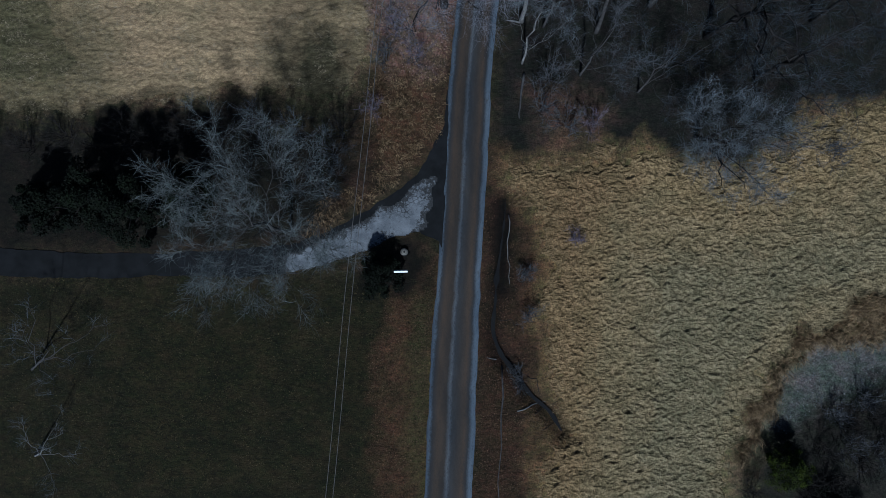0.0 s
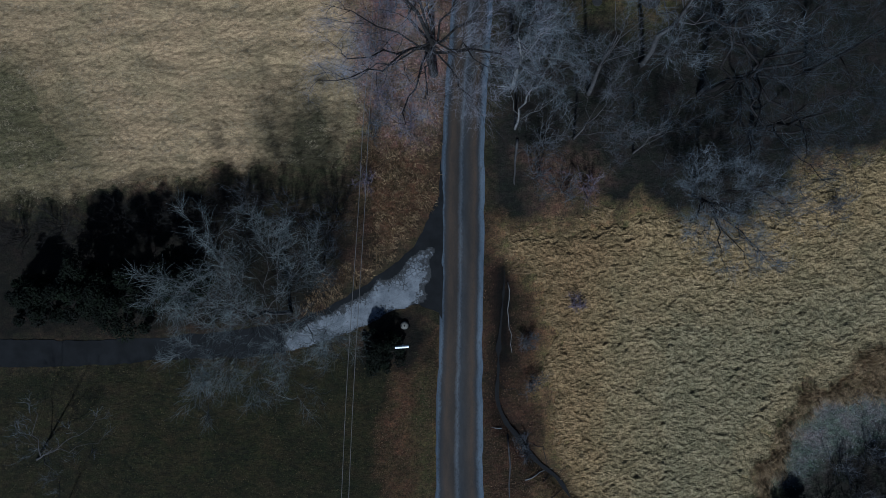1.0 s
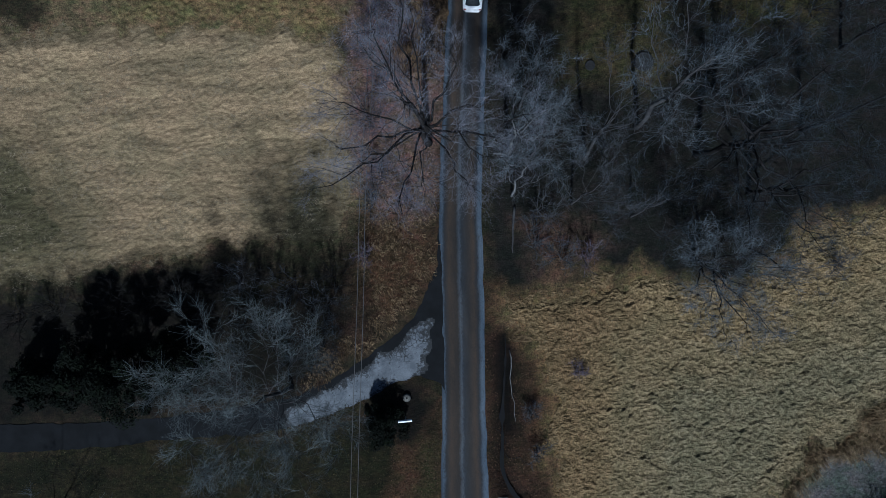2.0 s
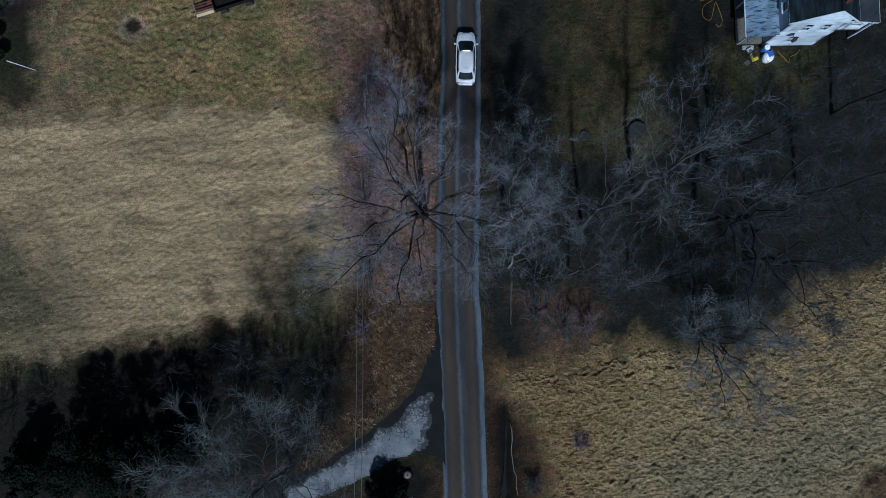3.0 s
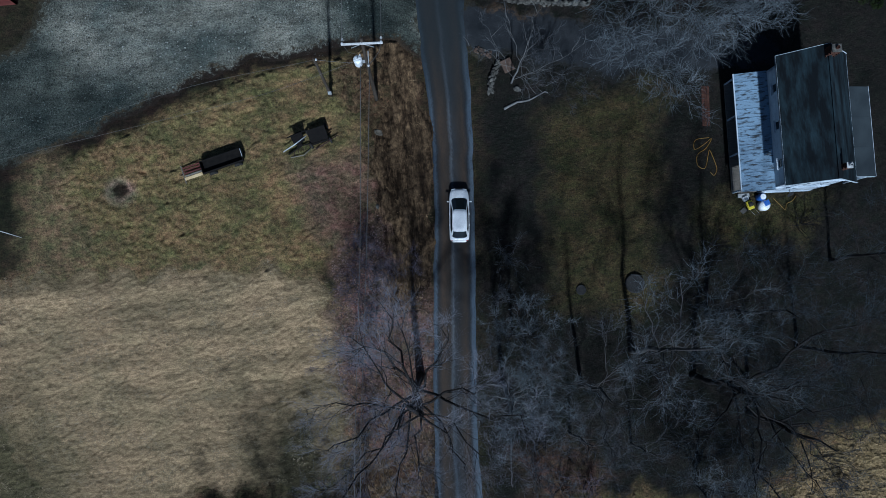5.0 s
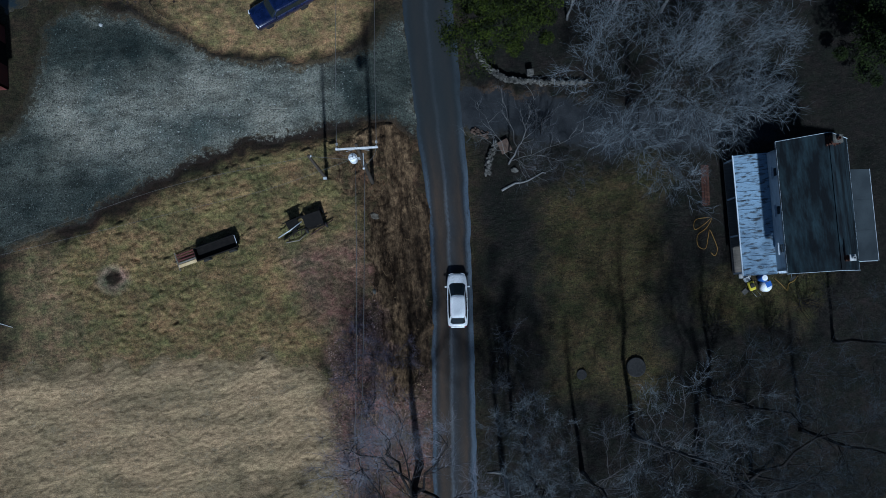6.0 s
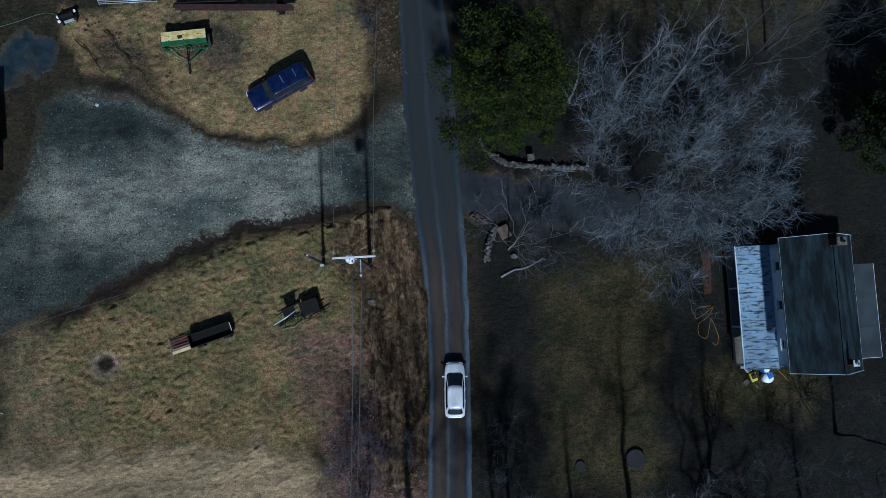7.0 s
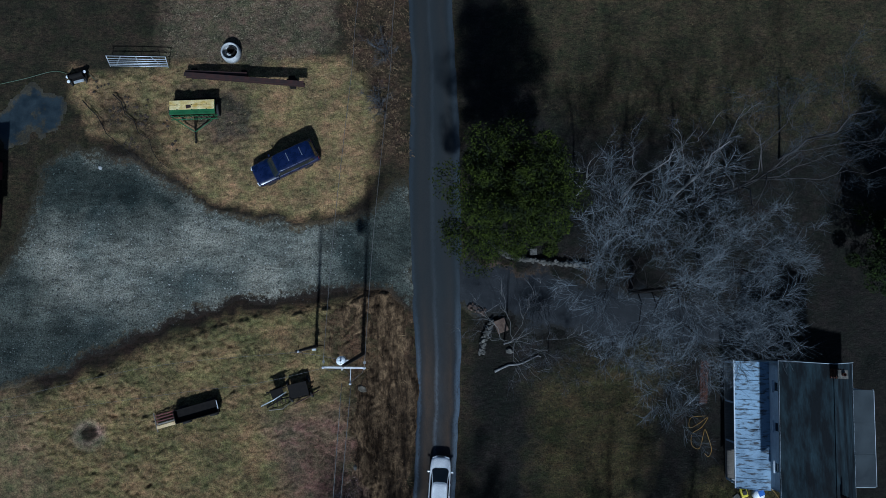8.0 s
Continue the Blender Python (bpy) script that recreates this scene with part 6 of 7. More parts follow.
build_ring_pit(19.0, 27.35, 0.80, "old dark tyre ring filled with soil on the lawn", RUBBER)
build_ring_pit(14.4, 27.3, 0.42, "small grey soil-filled ring in the lawn", RUBBER)
pit = thing("fire_pit", pose(-23.0, 39.65, 0.02), "burnt fire pit ringed with pale ash and soil", "fire pit")
heap = lathe([(0.78, -0.06), (0.70, 0.03), (0.5, 0.05), (0.35, -0.02), (0.02, -0.04)], 24)
for v in heap.verts:
    k = random.uniform(0.68, 1.25)
    v.co = (v.co.x * k, v.co.y * k, v.co.z + random.uniform(-0.02, 0.05))
part("ash", heap, ASH, pit)
V, F = [], []
for k in range(26):
    a = k * 2 * math.pi / 26 + random.uniform(-0.1, 0.1)
    stone_into(V, F, 0.95 * math.cos(a) * random.uniform(0.85, 1.1), 0.9 * math.sin(a) * random.uniform(0.85, 1.1), 0.04, 0.09, 0.07, 0.06, a)
tagged(raw("stone_ring", V, F, STONE, pit), kind="stuff")

post = thing("roadside_box", pose(-2.95, 0.15, 0), "round grey well cover beside the driveway", "well cover")
part("cover", lathe([(0.30, 0.0), (0.34, 0.02), (0.34, 0.38), (0.28, 0.44), (0.1, 0.47), (0.02, 0.47)], 24), STONE, post, smooth=True)
part("knob", lathe([(0.05, 0.46), (0.07, 0.5), (0.02, 0.54)], 10), DARK_STEEL, post)
sign = thing("road_sign", pose(-3.15, -1.45, 0, 0, 0, 2), "small white sign board on a short post", "sign")
part("post", box((0.06, 0.06, 1.5), (0, 0, 0.75), bevel=0.01), GALV, sign)
part("board", box((1.15, 0.16, 0.16), (0, -0.04, 1.58), (35, 0, 0), 0.01), WHITE_PLASTIC, sign, "white board")


def fallen(x0, y0, x1, y1, r, label, material, bend=0.2, name="fallen_branch", lift=0.0):
    pts = []
    for k in range(9):
        s = k / 8
        x, y = x0 + (x1 - x0) * s, y0 + (y1 - y0) * s
        o = bend * (float(patchy(x * 3 + x0, y * 3, 2.0)) - 0.5)
        x, y = x + o, y + o
        pts.append(Vector((x, y, float(ground_height(np.array(x), np.array(y))) + r * 0.8 + lift)))
    V, F = [], []
    tube_into(V, F, pts, [r * (1 - 0.6 * k / 8) for k in range(9)], 7)
    tagged(raw(name, V, F, material, smooth=True), label, "fallen branch")


fallen(7.1, 15.6, 6.8, 11.8, 0.13, "dead tree trunk lying beside the lane", BARK_GREY, name="log")
fallen(6.8, 20.2, 5.6, 20.3, 0.09, "short pale broken limb lying by the lane", BARK_PALE, 0.2)
slab_stone = thing("flat_stone", pose(10.4, 47.1, 0, 0, 0, 20), "flat brown stone slab beside the broken wall", "stone")
part("slab", box((0.95, 1.1, 0.22), (0, 0, 0.15), (3, 2, 0), 0.06), STONE_RED, slab_stone)
fallen(5.6, -9.4, 5.4, -20.5, 0.08, "thin fallen pole lying in leaf litter", BARK_GREY, 0.5)
fallen(6.9, -13.2, 9.2, -12.6, 0.06, "broken grey branch over the ditch", BARK_PALE, 0.5)
for x0, y0, x1, y1, r in ((4.2, -3.4, 6.2, -4.6, 0.035), (5.2, -5.0, 6.9, -6.4, 0.04), (5.0, -7.4, 6.6, -7.0, 0.03), (7.6, -10.4, 8.8, -13.2, 0.045), (8.2, -13.6, 10.4, -12.4, 0.035), (9.0, -14.8, 10.8, -14.0, 0.03), (6.0, -8.8, 8.2, -9.6, 0.03)):
    fallen(x0, y0, x1, y1, r, "crooked dead branch lying across the ditch", BARK_DARK, 1.2)
fallen(5.9, 3.4, 6.1, -2.5, 0.05, "thin broken branch by the ditch", BARK_PALE, 0.4)
fallen(5.0, -9.0, 4.1, -8.8, 0.05, "short pale stick near the road edge", BARK_PALE, 0.2)
fallen(0.62, 45.95, 1.22, 45.5, 0.06, "short white stick on the verge", ARM_WOOD, 0.0)
fallen(-34.05, 37.68, -31.6, 36.64, 0.05, "long pale pole lying in dark grass", ARM_WOOD, 0.0)
fallen(-23.8, 67.2, -19.6, 61.6, 0.05, "dark thin branch lying across dry grass", BARK_DARK, 0.5, lift=0.42)
fallen(-21.4, 67.6, -16.9, 61.0, 0.05, "dark thin branch lying across dry grass", BARK_DARK, 0.5, lift=0.42)
fallen(9.75, 43.4, 13.6, 44.4, 0.11, "pale fallen limb on the woodland edge", BARK_PALE, 0.6)


# ---- trees ----
def wander(rng, start, way, length, steps, bend, rise=0.0):
    """A crooked line of points that starts along 'way'."""
    pts, d = [start], way.normalized()
    for _ in range(steps):
        d = (d + Vector((rng.gauss(0, bend), rng.gauss(0, bend), rng.gauss(0, bend) + rise))).normalized()
        pts.append(pts[-1] + d * (length / steps))
    return pts


def off_way(rng, along, low=0.6, high=1.15):
    """A way that leaves 'along' at an angle."""
    side = along.cross(Vector((rng.gauss(0, 1), rng.gauss(0, 1), rng.gauss(0, 1))))
    side = side.normalized() if side.length > 1e-4 else Vector((1, 0, 0))
    a = rng.uniform(low, high)
    return along.normalized() * math.cos(a) + side * math.sin(a)


def at_share(pts, s):
    f = s * (len(pts) - 1)
    i = min(int(f), len(pts) - 2)
    return pts[i].lerp(pts[i + 1], f - i), (pts[i + 1] - pts[i])


def taper(r0, r1, n):
    return [r0 + (r1 - r0) * k / (n - 1) for k in range(n)]


def bare_tree(x, y, h, spread, seed, bark, twig, label, limbs=7, subs=7, fine=6, twigs=5, fork=0.25, lean=(0.0, 0.0), top=0.8, thick=0.0088, twig_r=0.006, droop=0.02, stout=1.0):
    """A leafless tree: trunk and limbs, branches, and a haze of twigs."""
    rng = random.Random(seed)
    tree = thing("tree", pose(x, y, float(ground_height(np.array(x), np.array(y))) - 0.05), label, "tree", "bare trees")
    r0 = h * thick
    tip = Vector((lean[0], lean[1], h * top))
    trunk = [Vector((0, 0, 0))] + [Vector((tip.x * s + rng.gauss(0, 0.02 * h * s), tip.y * s + rng.gauss(0, 0.02 * h * s), tip.z * s)) for s in (0.08, 0.2, 0.35, 0.5, 0.65, 0.8, 1.0)]
    T, W = ([], []), ([], [])
    tube_into(*T, trunk, [r0 * 1.35, r0 * 1.05, r0 * 0.95, r0 * 0.85, r0 * 0.7, r0 * 0.5, r0 * 0.35, r0 * 0.18], 9)
    mains = [(trunk[4:], r0 * 0.5)]
    for i in range(limbs):
        s = fork + (0.80 - fork) * (i + rng.random() * 0.6) / limbs
        p, _ = at_share(trunk, s)
        a = i * 2.4 + rng.uniform(-0.4, 0.4)
        reach, rise = spread * rng.uniform(0.72, 1.05), h * rng.uniform(0.62, 0.98)
        reach *= 1.0 - 0.35 * max(0, (s - 0.5) / 0.5)
        end = Vector((lean[0] + reach * math.cos(a), lean[1] + reach * math.sin(a), max(rise * (1.0 - 0.25 * rng.random()), p.z + 1.0)))
        mid = p.lerp(end, 0.5) + Vector((math.cos(a) * reach * 0.12, math.sin(a) * reach * 0.12, -0.06 * h * rng.random()))
        n = 8
        line = []
        for k in range(n):
            u = k / (n - 1)
            q = p * (1 - u) ** 2 + mid * (2 * u * (1 - u)) + end * u ** 2
            line.append(q + Vector((rng.gauss(0, 1), rng.gauss(0, 1), rng.gauss(0, 0.7))) * (0.035 * spread * (1 if 0 < k else 0)))
        r = stout * r0 * rng.uniform(0.20, 0.32) * (1.1 - 0.5 * s)
        mains.append((line, r))
    for number, (line, r) in enumerate(mains):
        B = ([], [])
        if number:
            tube_into(*B, line, taper(r, r * 0.14, 8), 6)
        else:
            tube_into(*B, line, taper(r0 * 0.73, r0 * 0.19, len(line)), 9)
        for j in range(subs):
            s = 0.22 + 0.78 * (j + rng.random()) / subs
            p, d = at_share(line, min(s, 1.0))
            ln = spread * rng.uniform(0.30, 0.52) * (1.15 - 0.6 * s)
            sub = wander(rng, p, off_way(rng, d, 0.40, 0.95), ln, 5, 0.22, 0.05)
            rb = max(r * 0.32 * (1.1 - 0.7 * s), 0.016)
            tube_into(*B, sub, taper(rb, 0.009, 6), 4)
            for k in range(fine):
                s2 = 0.15 + 0.85 * (k + rng.random()) / fine
                p2, d2 = at_share(sub, min(s2, 1.0))
                fl = ln * rng.uniform(0.35, 0.65) * (1.1 - 0.4 * s2)
                bough = wander(rng, p2, off_way(rng, d2, 0.35, 0.8), fl, 3, 0.26, 0.05)
                tube_into(*W, bough, taper(max(rb * 0.4, 1.3 * twig_r), 0.8 * twig_r, 4), 3)
                for t in range(twigs):
                    s3 = 0.1 + 0.9 * (t + rng.random()) / twigs
                    p3, d3 = at_share(bough, min(s3, 1.0))
                    tw = wander(rng, p3, off_way(rng, d3, 0.3, 1.1), rng.uniform(0.3, 1.25) * min(1.2, 0.45 + spread / 14), 2, 0.28, droop)
                    tube_into(*W, tw, (twig_r, twig_r * 0.8, twig_r * 0.4), 3)
        raw("limb" if number else "leader", *B, bark, tree, "", True)
    raw("trunk", *T, bark, tree, "", True)
    tagged(raw("crown", *W, twig, tree), kind="stuff")
    return tree


def shrub(x, y, h, spread, seed, bark, twig, label, stems=14, twigs=8):
    rng = random.Random(seed)
    ob = thing("shrub", pose(x, y, float(ground_height(np.array(x), np.array(y))) - 0.03), label, "shrub", "leafless shrubs")
    S, W = ([], []), ([], [])
    for i in range(stems):
        a, out = rng.uniform(0, 6.28), rng.uniform(0.1, 0.9)
        stem = wander(rng, Vector((rng.gauss(0, 0.2 * spread), rng.gauss(0, 0.2 * spread), 0)), Vector((math.cos(a) * out, math.sin(a) * out, 1.0)), h * rng.uniform(0.7, 1.1), 5, 0.13)
        tube_into(*S, stem, taper(0.03, 0.010, 6), 4)
        for t in range(twigs):
            p, d = at_share(stem, rng.uniform(0.25, 1.0))
            b = wander(rng, p, off_way(rng, d, 0.4, 1.0), spread * rng.uniform(0.25, 0.6), 3, 0.2, 0.04)
            tube_into(*W, b, (0.012, 0.011, 0.009, 0.005), 3)
            for _ in range(2):
                p2, d2 = at_share(b, rng.uniform(0.2, 1.0))
                tube_into(*W, wander(rng, p2, off_way(rng, d2, 0.3, 0.9), rng.uniform(0.2, 0.5), 2, 0.15), (0.010, 0.008, 0.004), 3)
    tagged(raw("brushwood", *S, bark, ob), kind="stuff")
    tagged(raw("crown", *W, twig, ob), kind="stuff")


def fast_mesh(name, verts, tris, material, parent=None, label=""):
    me = bpy.data.meshes.new(name)
    me.vertices.add(len(verts))
    me.vertices.foreach_set("co", np.ascontiguousarray(verts, np.float32).ravel())
    me.loops.add(tris.size)
    me.loops.foreach_set("vertex_index", tris.astype(np.int32).ravel())
    me.polygons.add(len(tris))
    me.polygons.foreach_set("loop_start", np.arange(0, tris.size, 3, dtype=np.int32))
    me.update(calc_edges=True)
    me.materials.append(material)
    ob = new(name, me)
    if parent:
        ob.parent = parent
    return tagged(ob, label)


def leaf_cloud(rs, centres, normals, size):
    """Pointed leaves, each a folded pair of triangles, lying roughly across the normals."""
    n = len(centres)
    d = rs.normal(size=(n, 3)) * 0.7 + normals
    d /= np.linalg.norm(d, axis=1, keepdims=True)
    u = np.cross(d, rs.normal(size=(n, 3)))
    u /= np.linalg.norm(u, axis=1, keepdims=True)
    w = np.cross(d, u)
    s = (size * rs.uniform(0.6, 1.3, n))[:, None]
    v = np.stack([centres - u * s, centres + w * s * 0.42 + d * s * 0.12, centres + u * s, centres - w * s * 0.42 + d * s * 0.12], 1).reshape(-1, 3)
    k = np.arange(n)[:, None] * 4
    tris = np.concatenate([k + [0, 1, 2], k + [0, 2, 3]], 0)
    return v, tris


def evergreen(x, y, h, spread, seed, leaf, label, lobes=60, leaves=420, size=0.2, base=0.12, cone=0.3, peak=0.42):
    """Trunk, limbs and a crown of leafy lobes with gaps between them."""
    rs, rng = np.random.RandomState(seed), random.Random(seed)
    tree = thing("evergreen_tree", pose(x, y, float(ground_height(np.array(x), np.array(y))) - 0.05), label, "tree", "evergreen trees")
    trunk = [Vector((rng.gauss(0, 0.06), rng.gauss(0, 0.06), h * s)) for s in (0, 0.15, 0.3, 0.45, 0.6, 0.75, 0.92)]
    T, C, Nn = ([], []), [], []
    tube_into(*T, trunk, taper(0.022 * h, 0.03, 7), 8)
    for i in range(lobes):
        s = base + (0.98 - base) * ((i + 0.5) / lobes)
        a = i * 2.399 + rng.uniform(-0.3, 0.3)
        wide = spread * (1 - cone * s) * math.sqrt(max(0.02, 1 - ((s - peak) / 0.6) ** 2)) * (rng.uniform(0.5, 1.22) if i % 3 else rng.uniform(0.05, 0.7))
        c = Vector((wide * math.cos(a), wide * math.sin(a), h * s))
        p, _ = at_share(trunk, min(s * 0.9, 1.0))
        tube_into(*T, [p, p.lerp(c, 0.5) + Vector((0, 0, -0.1)), c], (0.05, 0.035, 0.012), 5)
        rad = spread * rng.uniform(0.12, 0.34)
        q = rs.normal(size=(leaves, 3))
        q /= np.linalg.norm(q, axis=1, keepdims=True)
        C.append(np.array(c) + q * np.array([rad, rad, rad * 0.62]) * rs.uniform(0.55, 1.08, (leaves, 1)))
        Nn.append(q * 0.5 + np.array([0, 0, 0.7]))
    raw("trunk", *T, BARK_DARK, tree, "", True)
    v, t = leaf_cloud(rs, np.concatenate(C), np.concatenate(Nn), size)
    tagged(fast_mesh("crown", v, t, leaf, tree), kind="stuff")


PALE, GREY, OVER = "tall leafless tree with pale grey branches", "leafless tree with grey twiggy crown", "big leafless tree with dark limbs spreading over the lane"
bare_tree(-12.6, 1.6, 16.0, 7.3, 11, BARK_GREY, TWIG_ASH, "big leafless tree with pale twigs beside the side driveway", 16, 10, 7, 6, 0.22, (-1.3, 0.7), thick=0.010, twig_r=0.0075, stout=0.9)
bare_tree(-9.7, 4.9, 8.5, 2.6, 12, BARK_GREY, TWIG_DIM, "small leafless tree with several crooked stems", 6, 5, 5, 4, 0.06, (0.4, 0.8))
bare_tree(-34.5, -10.2, 7.0, 4.6, 13, BARK_GREY, TWIG_SOFT, PALE, 5, 4, 4, 3, 0.2, (4.6, 2.2), thick=0.012, stout=2.0)
bare_tree(-34.0, -17.5, 6.0, 3.6, 14, BARK_PALE, TWIG_SOFT, PALE, 4, 4, 4, 3, 0.2, (3.6, 1.8), thick=0.011, stout=1.6)
bare_tree(0.2, 21.6, 23.0, 7.9, 15, BARK_DARK, TWIG_MID, OVER, 15, 11, 8, 7, 0.42, (-1.1, -0.4), thick=0.013, twig_r=0.0031, stout=1.5)
for n, (x, y, h, spread) in enumerate([(-2.8, 27.4, 9.0, 3.0), (-0.9, 30.6, 7.5, 2.4), (-4.8, 24.0, 8.5, 3.0), (-3.4, 31.0, 6.5, 2.4)]):
    bare_tree(x, y, h, spread, 70 + n, BARK_GREY, TWIG_RED, "slim leafless sapling with a haze of lilac-brown twigs", 6, 6, 5, 5, 0.15, (0.1, 0.2), thick=0.006, twig_r=0.003)
bare_tree(8.2, 24.2, 13.0, 3.6, 16, BARK_GREY, TWIG_SOFT, "leafless roadside tree with dense grey twigs", 8, 7, 6, 6, 0.2, (0.2, 0.4))
bare_tree(6.95, 20.3, 17.0, 3.4, 17, BARK_PALE, TWIG_SOFT, "tall leafless roadside tree with a bare pale trunk", 8, 7, 6, 5, 0.55, (-0.7, -0.2), thick=0.011)
bare_tree(8.8, 19.8, 13.0, 3.6, 77, BARK_GREY, TWIG_SOFT, "leafless roadside tree with dense grey twigs", 8, 7, 6, 5, 0.3, (0.4, 0.4), thick=0.008)
bare_tree(13.4, 19.4, 17.0, 6.0, 18, BARK_GREY, TWIG_GREY, "leafless tree with crooked grey limbs at the wood edge", 8, 6, 5, 5, 0.5, (-0.6, 1.2), thick=0.010, stout=1.0)
bare_tree(18.0, 21.8, 20.0, 6.4, 19, BARK_GREY, TWIG_SOFT, GREY, 9, 7, 6, 5, 0.5, (0.2, 1.0), thick=0.011, stout=1.3)
bare_tree(22.9, 19.2, 17.0, 7.6, 20, BARK_DARK, TWIG_DIM, "leafless tree with black spreading limbs at the field edge", 10, 7, 6, 5, 0.42, (1.6, -0.8), thick=0.014, stout=2.3)
bare_tree(27.2, 15.6, 15.0, 6.0, 21, BARK_DARK, TWIG_DIM, "leafless tree with black spreading limbs at the field edge", 8, 7, 6, 5, 0.22, (0.4, -0.6), thick=0.013, stout=1.8)
bare_tree(24.8, 24.2, 19.0, 6.4, 22, BARK_DARK, TWIG_DIM, GREY, 8, 7, 6, 5, 0.3, (0.4, 0.6))
bare_tree(32.0, 20.6, 18.0, 7.0, 23, BARK_DARK, TWIG_DIM, GREY, 8, 7, 6, 5, 0.3)
bare_tree(36.0, 27.5, 16.0, 6.0, 24, BARK_DARK, TWIG_DIM, GREY, 7, 6, 5, 4, 0.3)
bare_tree(22.0, 10.4, 11.0, 4.8, 25, BARK_DARK, TWIG_SOFT, "low leafless tree with a black leaning trunk", 13, 9, 8, 5, 0.12, (0.4, -2.4), thick=0.014, stout=1.8)
bare_tree(27.0, 10.8, 9.0, 4.4, 26, BARK_DARK, TWIG_GREY, "low leafless tree at the field edge", 7, 6, 5, 6, 0.15, (0.0, -1.8))
bare_tree(12.0, 15.6, 11.0, 4.6, 27, BARK_GREY, TWIG_GREY, GREY, 7, 6, 5, 5, 0.2, (0.2, 0.6))
bare_tree(17.0, 14.2, 10.0, 4.6, 28, BARK_GREY, TWIG_DIM, GREY, 7, 6, 5, 5, 0.2, (0, 0.4))
bare_tree(7.0, 16.6, 10.5, 2.6, 29, BARK_PALE, TWIG_GREY, "slim broken tree trunk with few branches", 4, 4, 4, 4, 0.3, (0.3, 1.4))
bare_tree(21.4, 49.5, 16.5, 8.8, 52, BARK_DARK, TWIG_SOFT, "broad leafless tree with a dense fan of pale twigs", 16, 11, 8, 6, 0.12, (0.5, 0.1), thick=0.010, twig_r=0.0095)
bare_tree(27.2, 50.6, 14.5, 5.4, 31, BARK_DARK, TWIG_SOFT, GREY, 9, 8, 7, 6, 0.15, (0.3, -0.3), twig_r=0.0065)
bare_tree(21.2, 57.6, 14.0, 4.0, 32, BARK_PALE, TWIG_GREY, PALE, 5, 5, 4, 4, 0.25, (0.6, 1.6), thick=0.008, stout=1.1)
bare_tree(25.4, 57.4, 14.5, 4.0, 33, BARK_PALE, TWIG_GREY, PALE, 5, 5, 4, 4, 0.3, (0.4, 2.0), thick=0.009, stout=1.0)
bare_tree(29.6, 57.6, 13.5, 7.0, 34, BARK_GREY, TWIG_DIM, "leafless tree with long sprawling low limbs", 9, 6, 5, 5, 0.2, (1.2, 0.6), thick=0.008, stout=2.0)
bare_tree(35.0, 60.5, 15.0, 6.0, 35, BARK_GREY, TWIG_DIM, GREY, 7, 6, 5, 4, 0.25, (0.6, 1.0), thick=0.0065)
bare_tree(17.2, 57.6, 12.0, 3.6, 36, BARK_PALE, TWIG_GREY, PALE, 5, 5, 4, 4, 0.25, (-0.6, 1.2), thick=0.008, stout=1.5)
bare_tree(10.6, 45.6, 8.5, 4.6, 37, BARK_PALE, TWIG_GREY, "small leafless tree with pale and dark crooked branches", 8, 5, 4, 3, 0.12, (0.6, 0.8))
bare_tree(14.2, 44.4, 6.0, 3.0, 38, BARK_DARK, TWIG_GREY, "small dark leafless tree on the lawn edge", 6, 5, 4, 3, 0.12, (0.2, 0.4))
evergreen(10.3, 56.1, 17.5, 4.4, 40, LEAF_GREEN, "broad dark green evergreen tree overhanging the lane", 110, 560, 0.10, 0.42, 0.2, 0.62)
evergreen(43.0, 52.6, 12.0, 4.2, 41, LEAF_MID, "dark evergreen tree behind the white house", 80, 330, 0.13, 0.1)
evergreen(-5.0, -1.9, 2.6, 1.9, 42, LEAF_DARK, "low dark evergreen shrub beside the driveway", 34, 320, 0.09, 0.1)
evergreen(29.6, -17.6, 3.2, 2.1, 43, LEAF_GREEN, "small dark green conifer on the stream bank", 44, 300, 0.075, 0.1, 0.5)
evergreen(33.5, -22.5, 2.6, 3.0, 44, LEAF_DARK, "low dark evergreen shrub on the stream bank", 40, 340, 0.10)
# assumed trees; their near-black leaves stand in for the deep shade here
for n, (x, y, h, s) in enumerate([(-20.8, 4.8, 6.4, 2.3), (-24.6, 3.6, 7.6, 2.8), (-28.4, 4.2, 6.8, 2.6), (-33.2, 3.6, 4.2, 2.2)]):
    evergreen(x, y, h, s, 60 + n, LEAF_DARK, "assumed dark evergreen tree beyond the side driveway", 40, 330, 0.13, 0.06, 0.15)
evergreen(-36.5, 38.8, 4.0, 3.0, 48, LEAF_DARK, "dark evergreen thicket at the lawn edge", 30, 330, 0.13, 0.08)

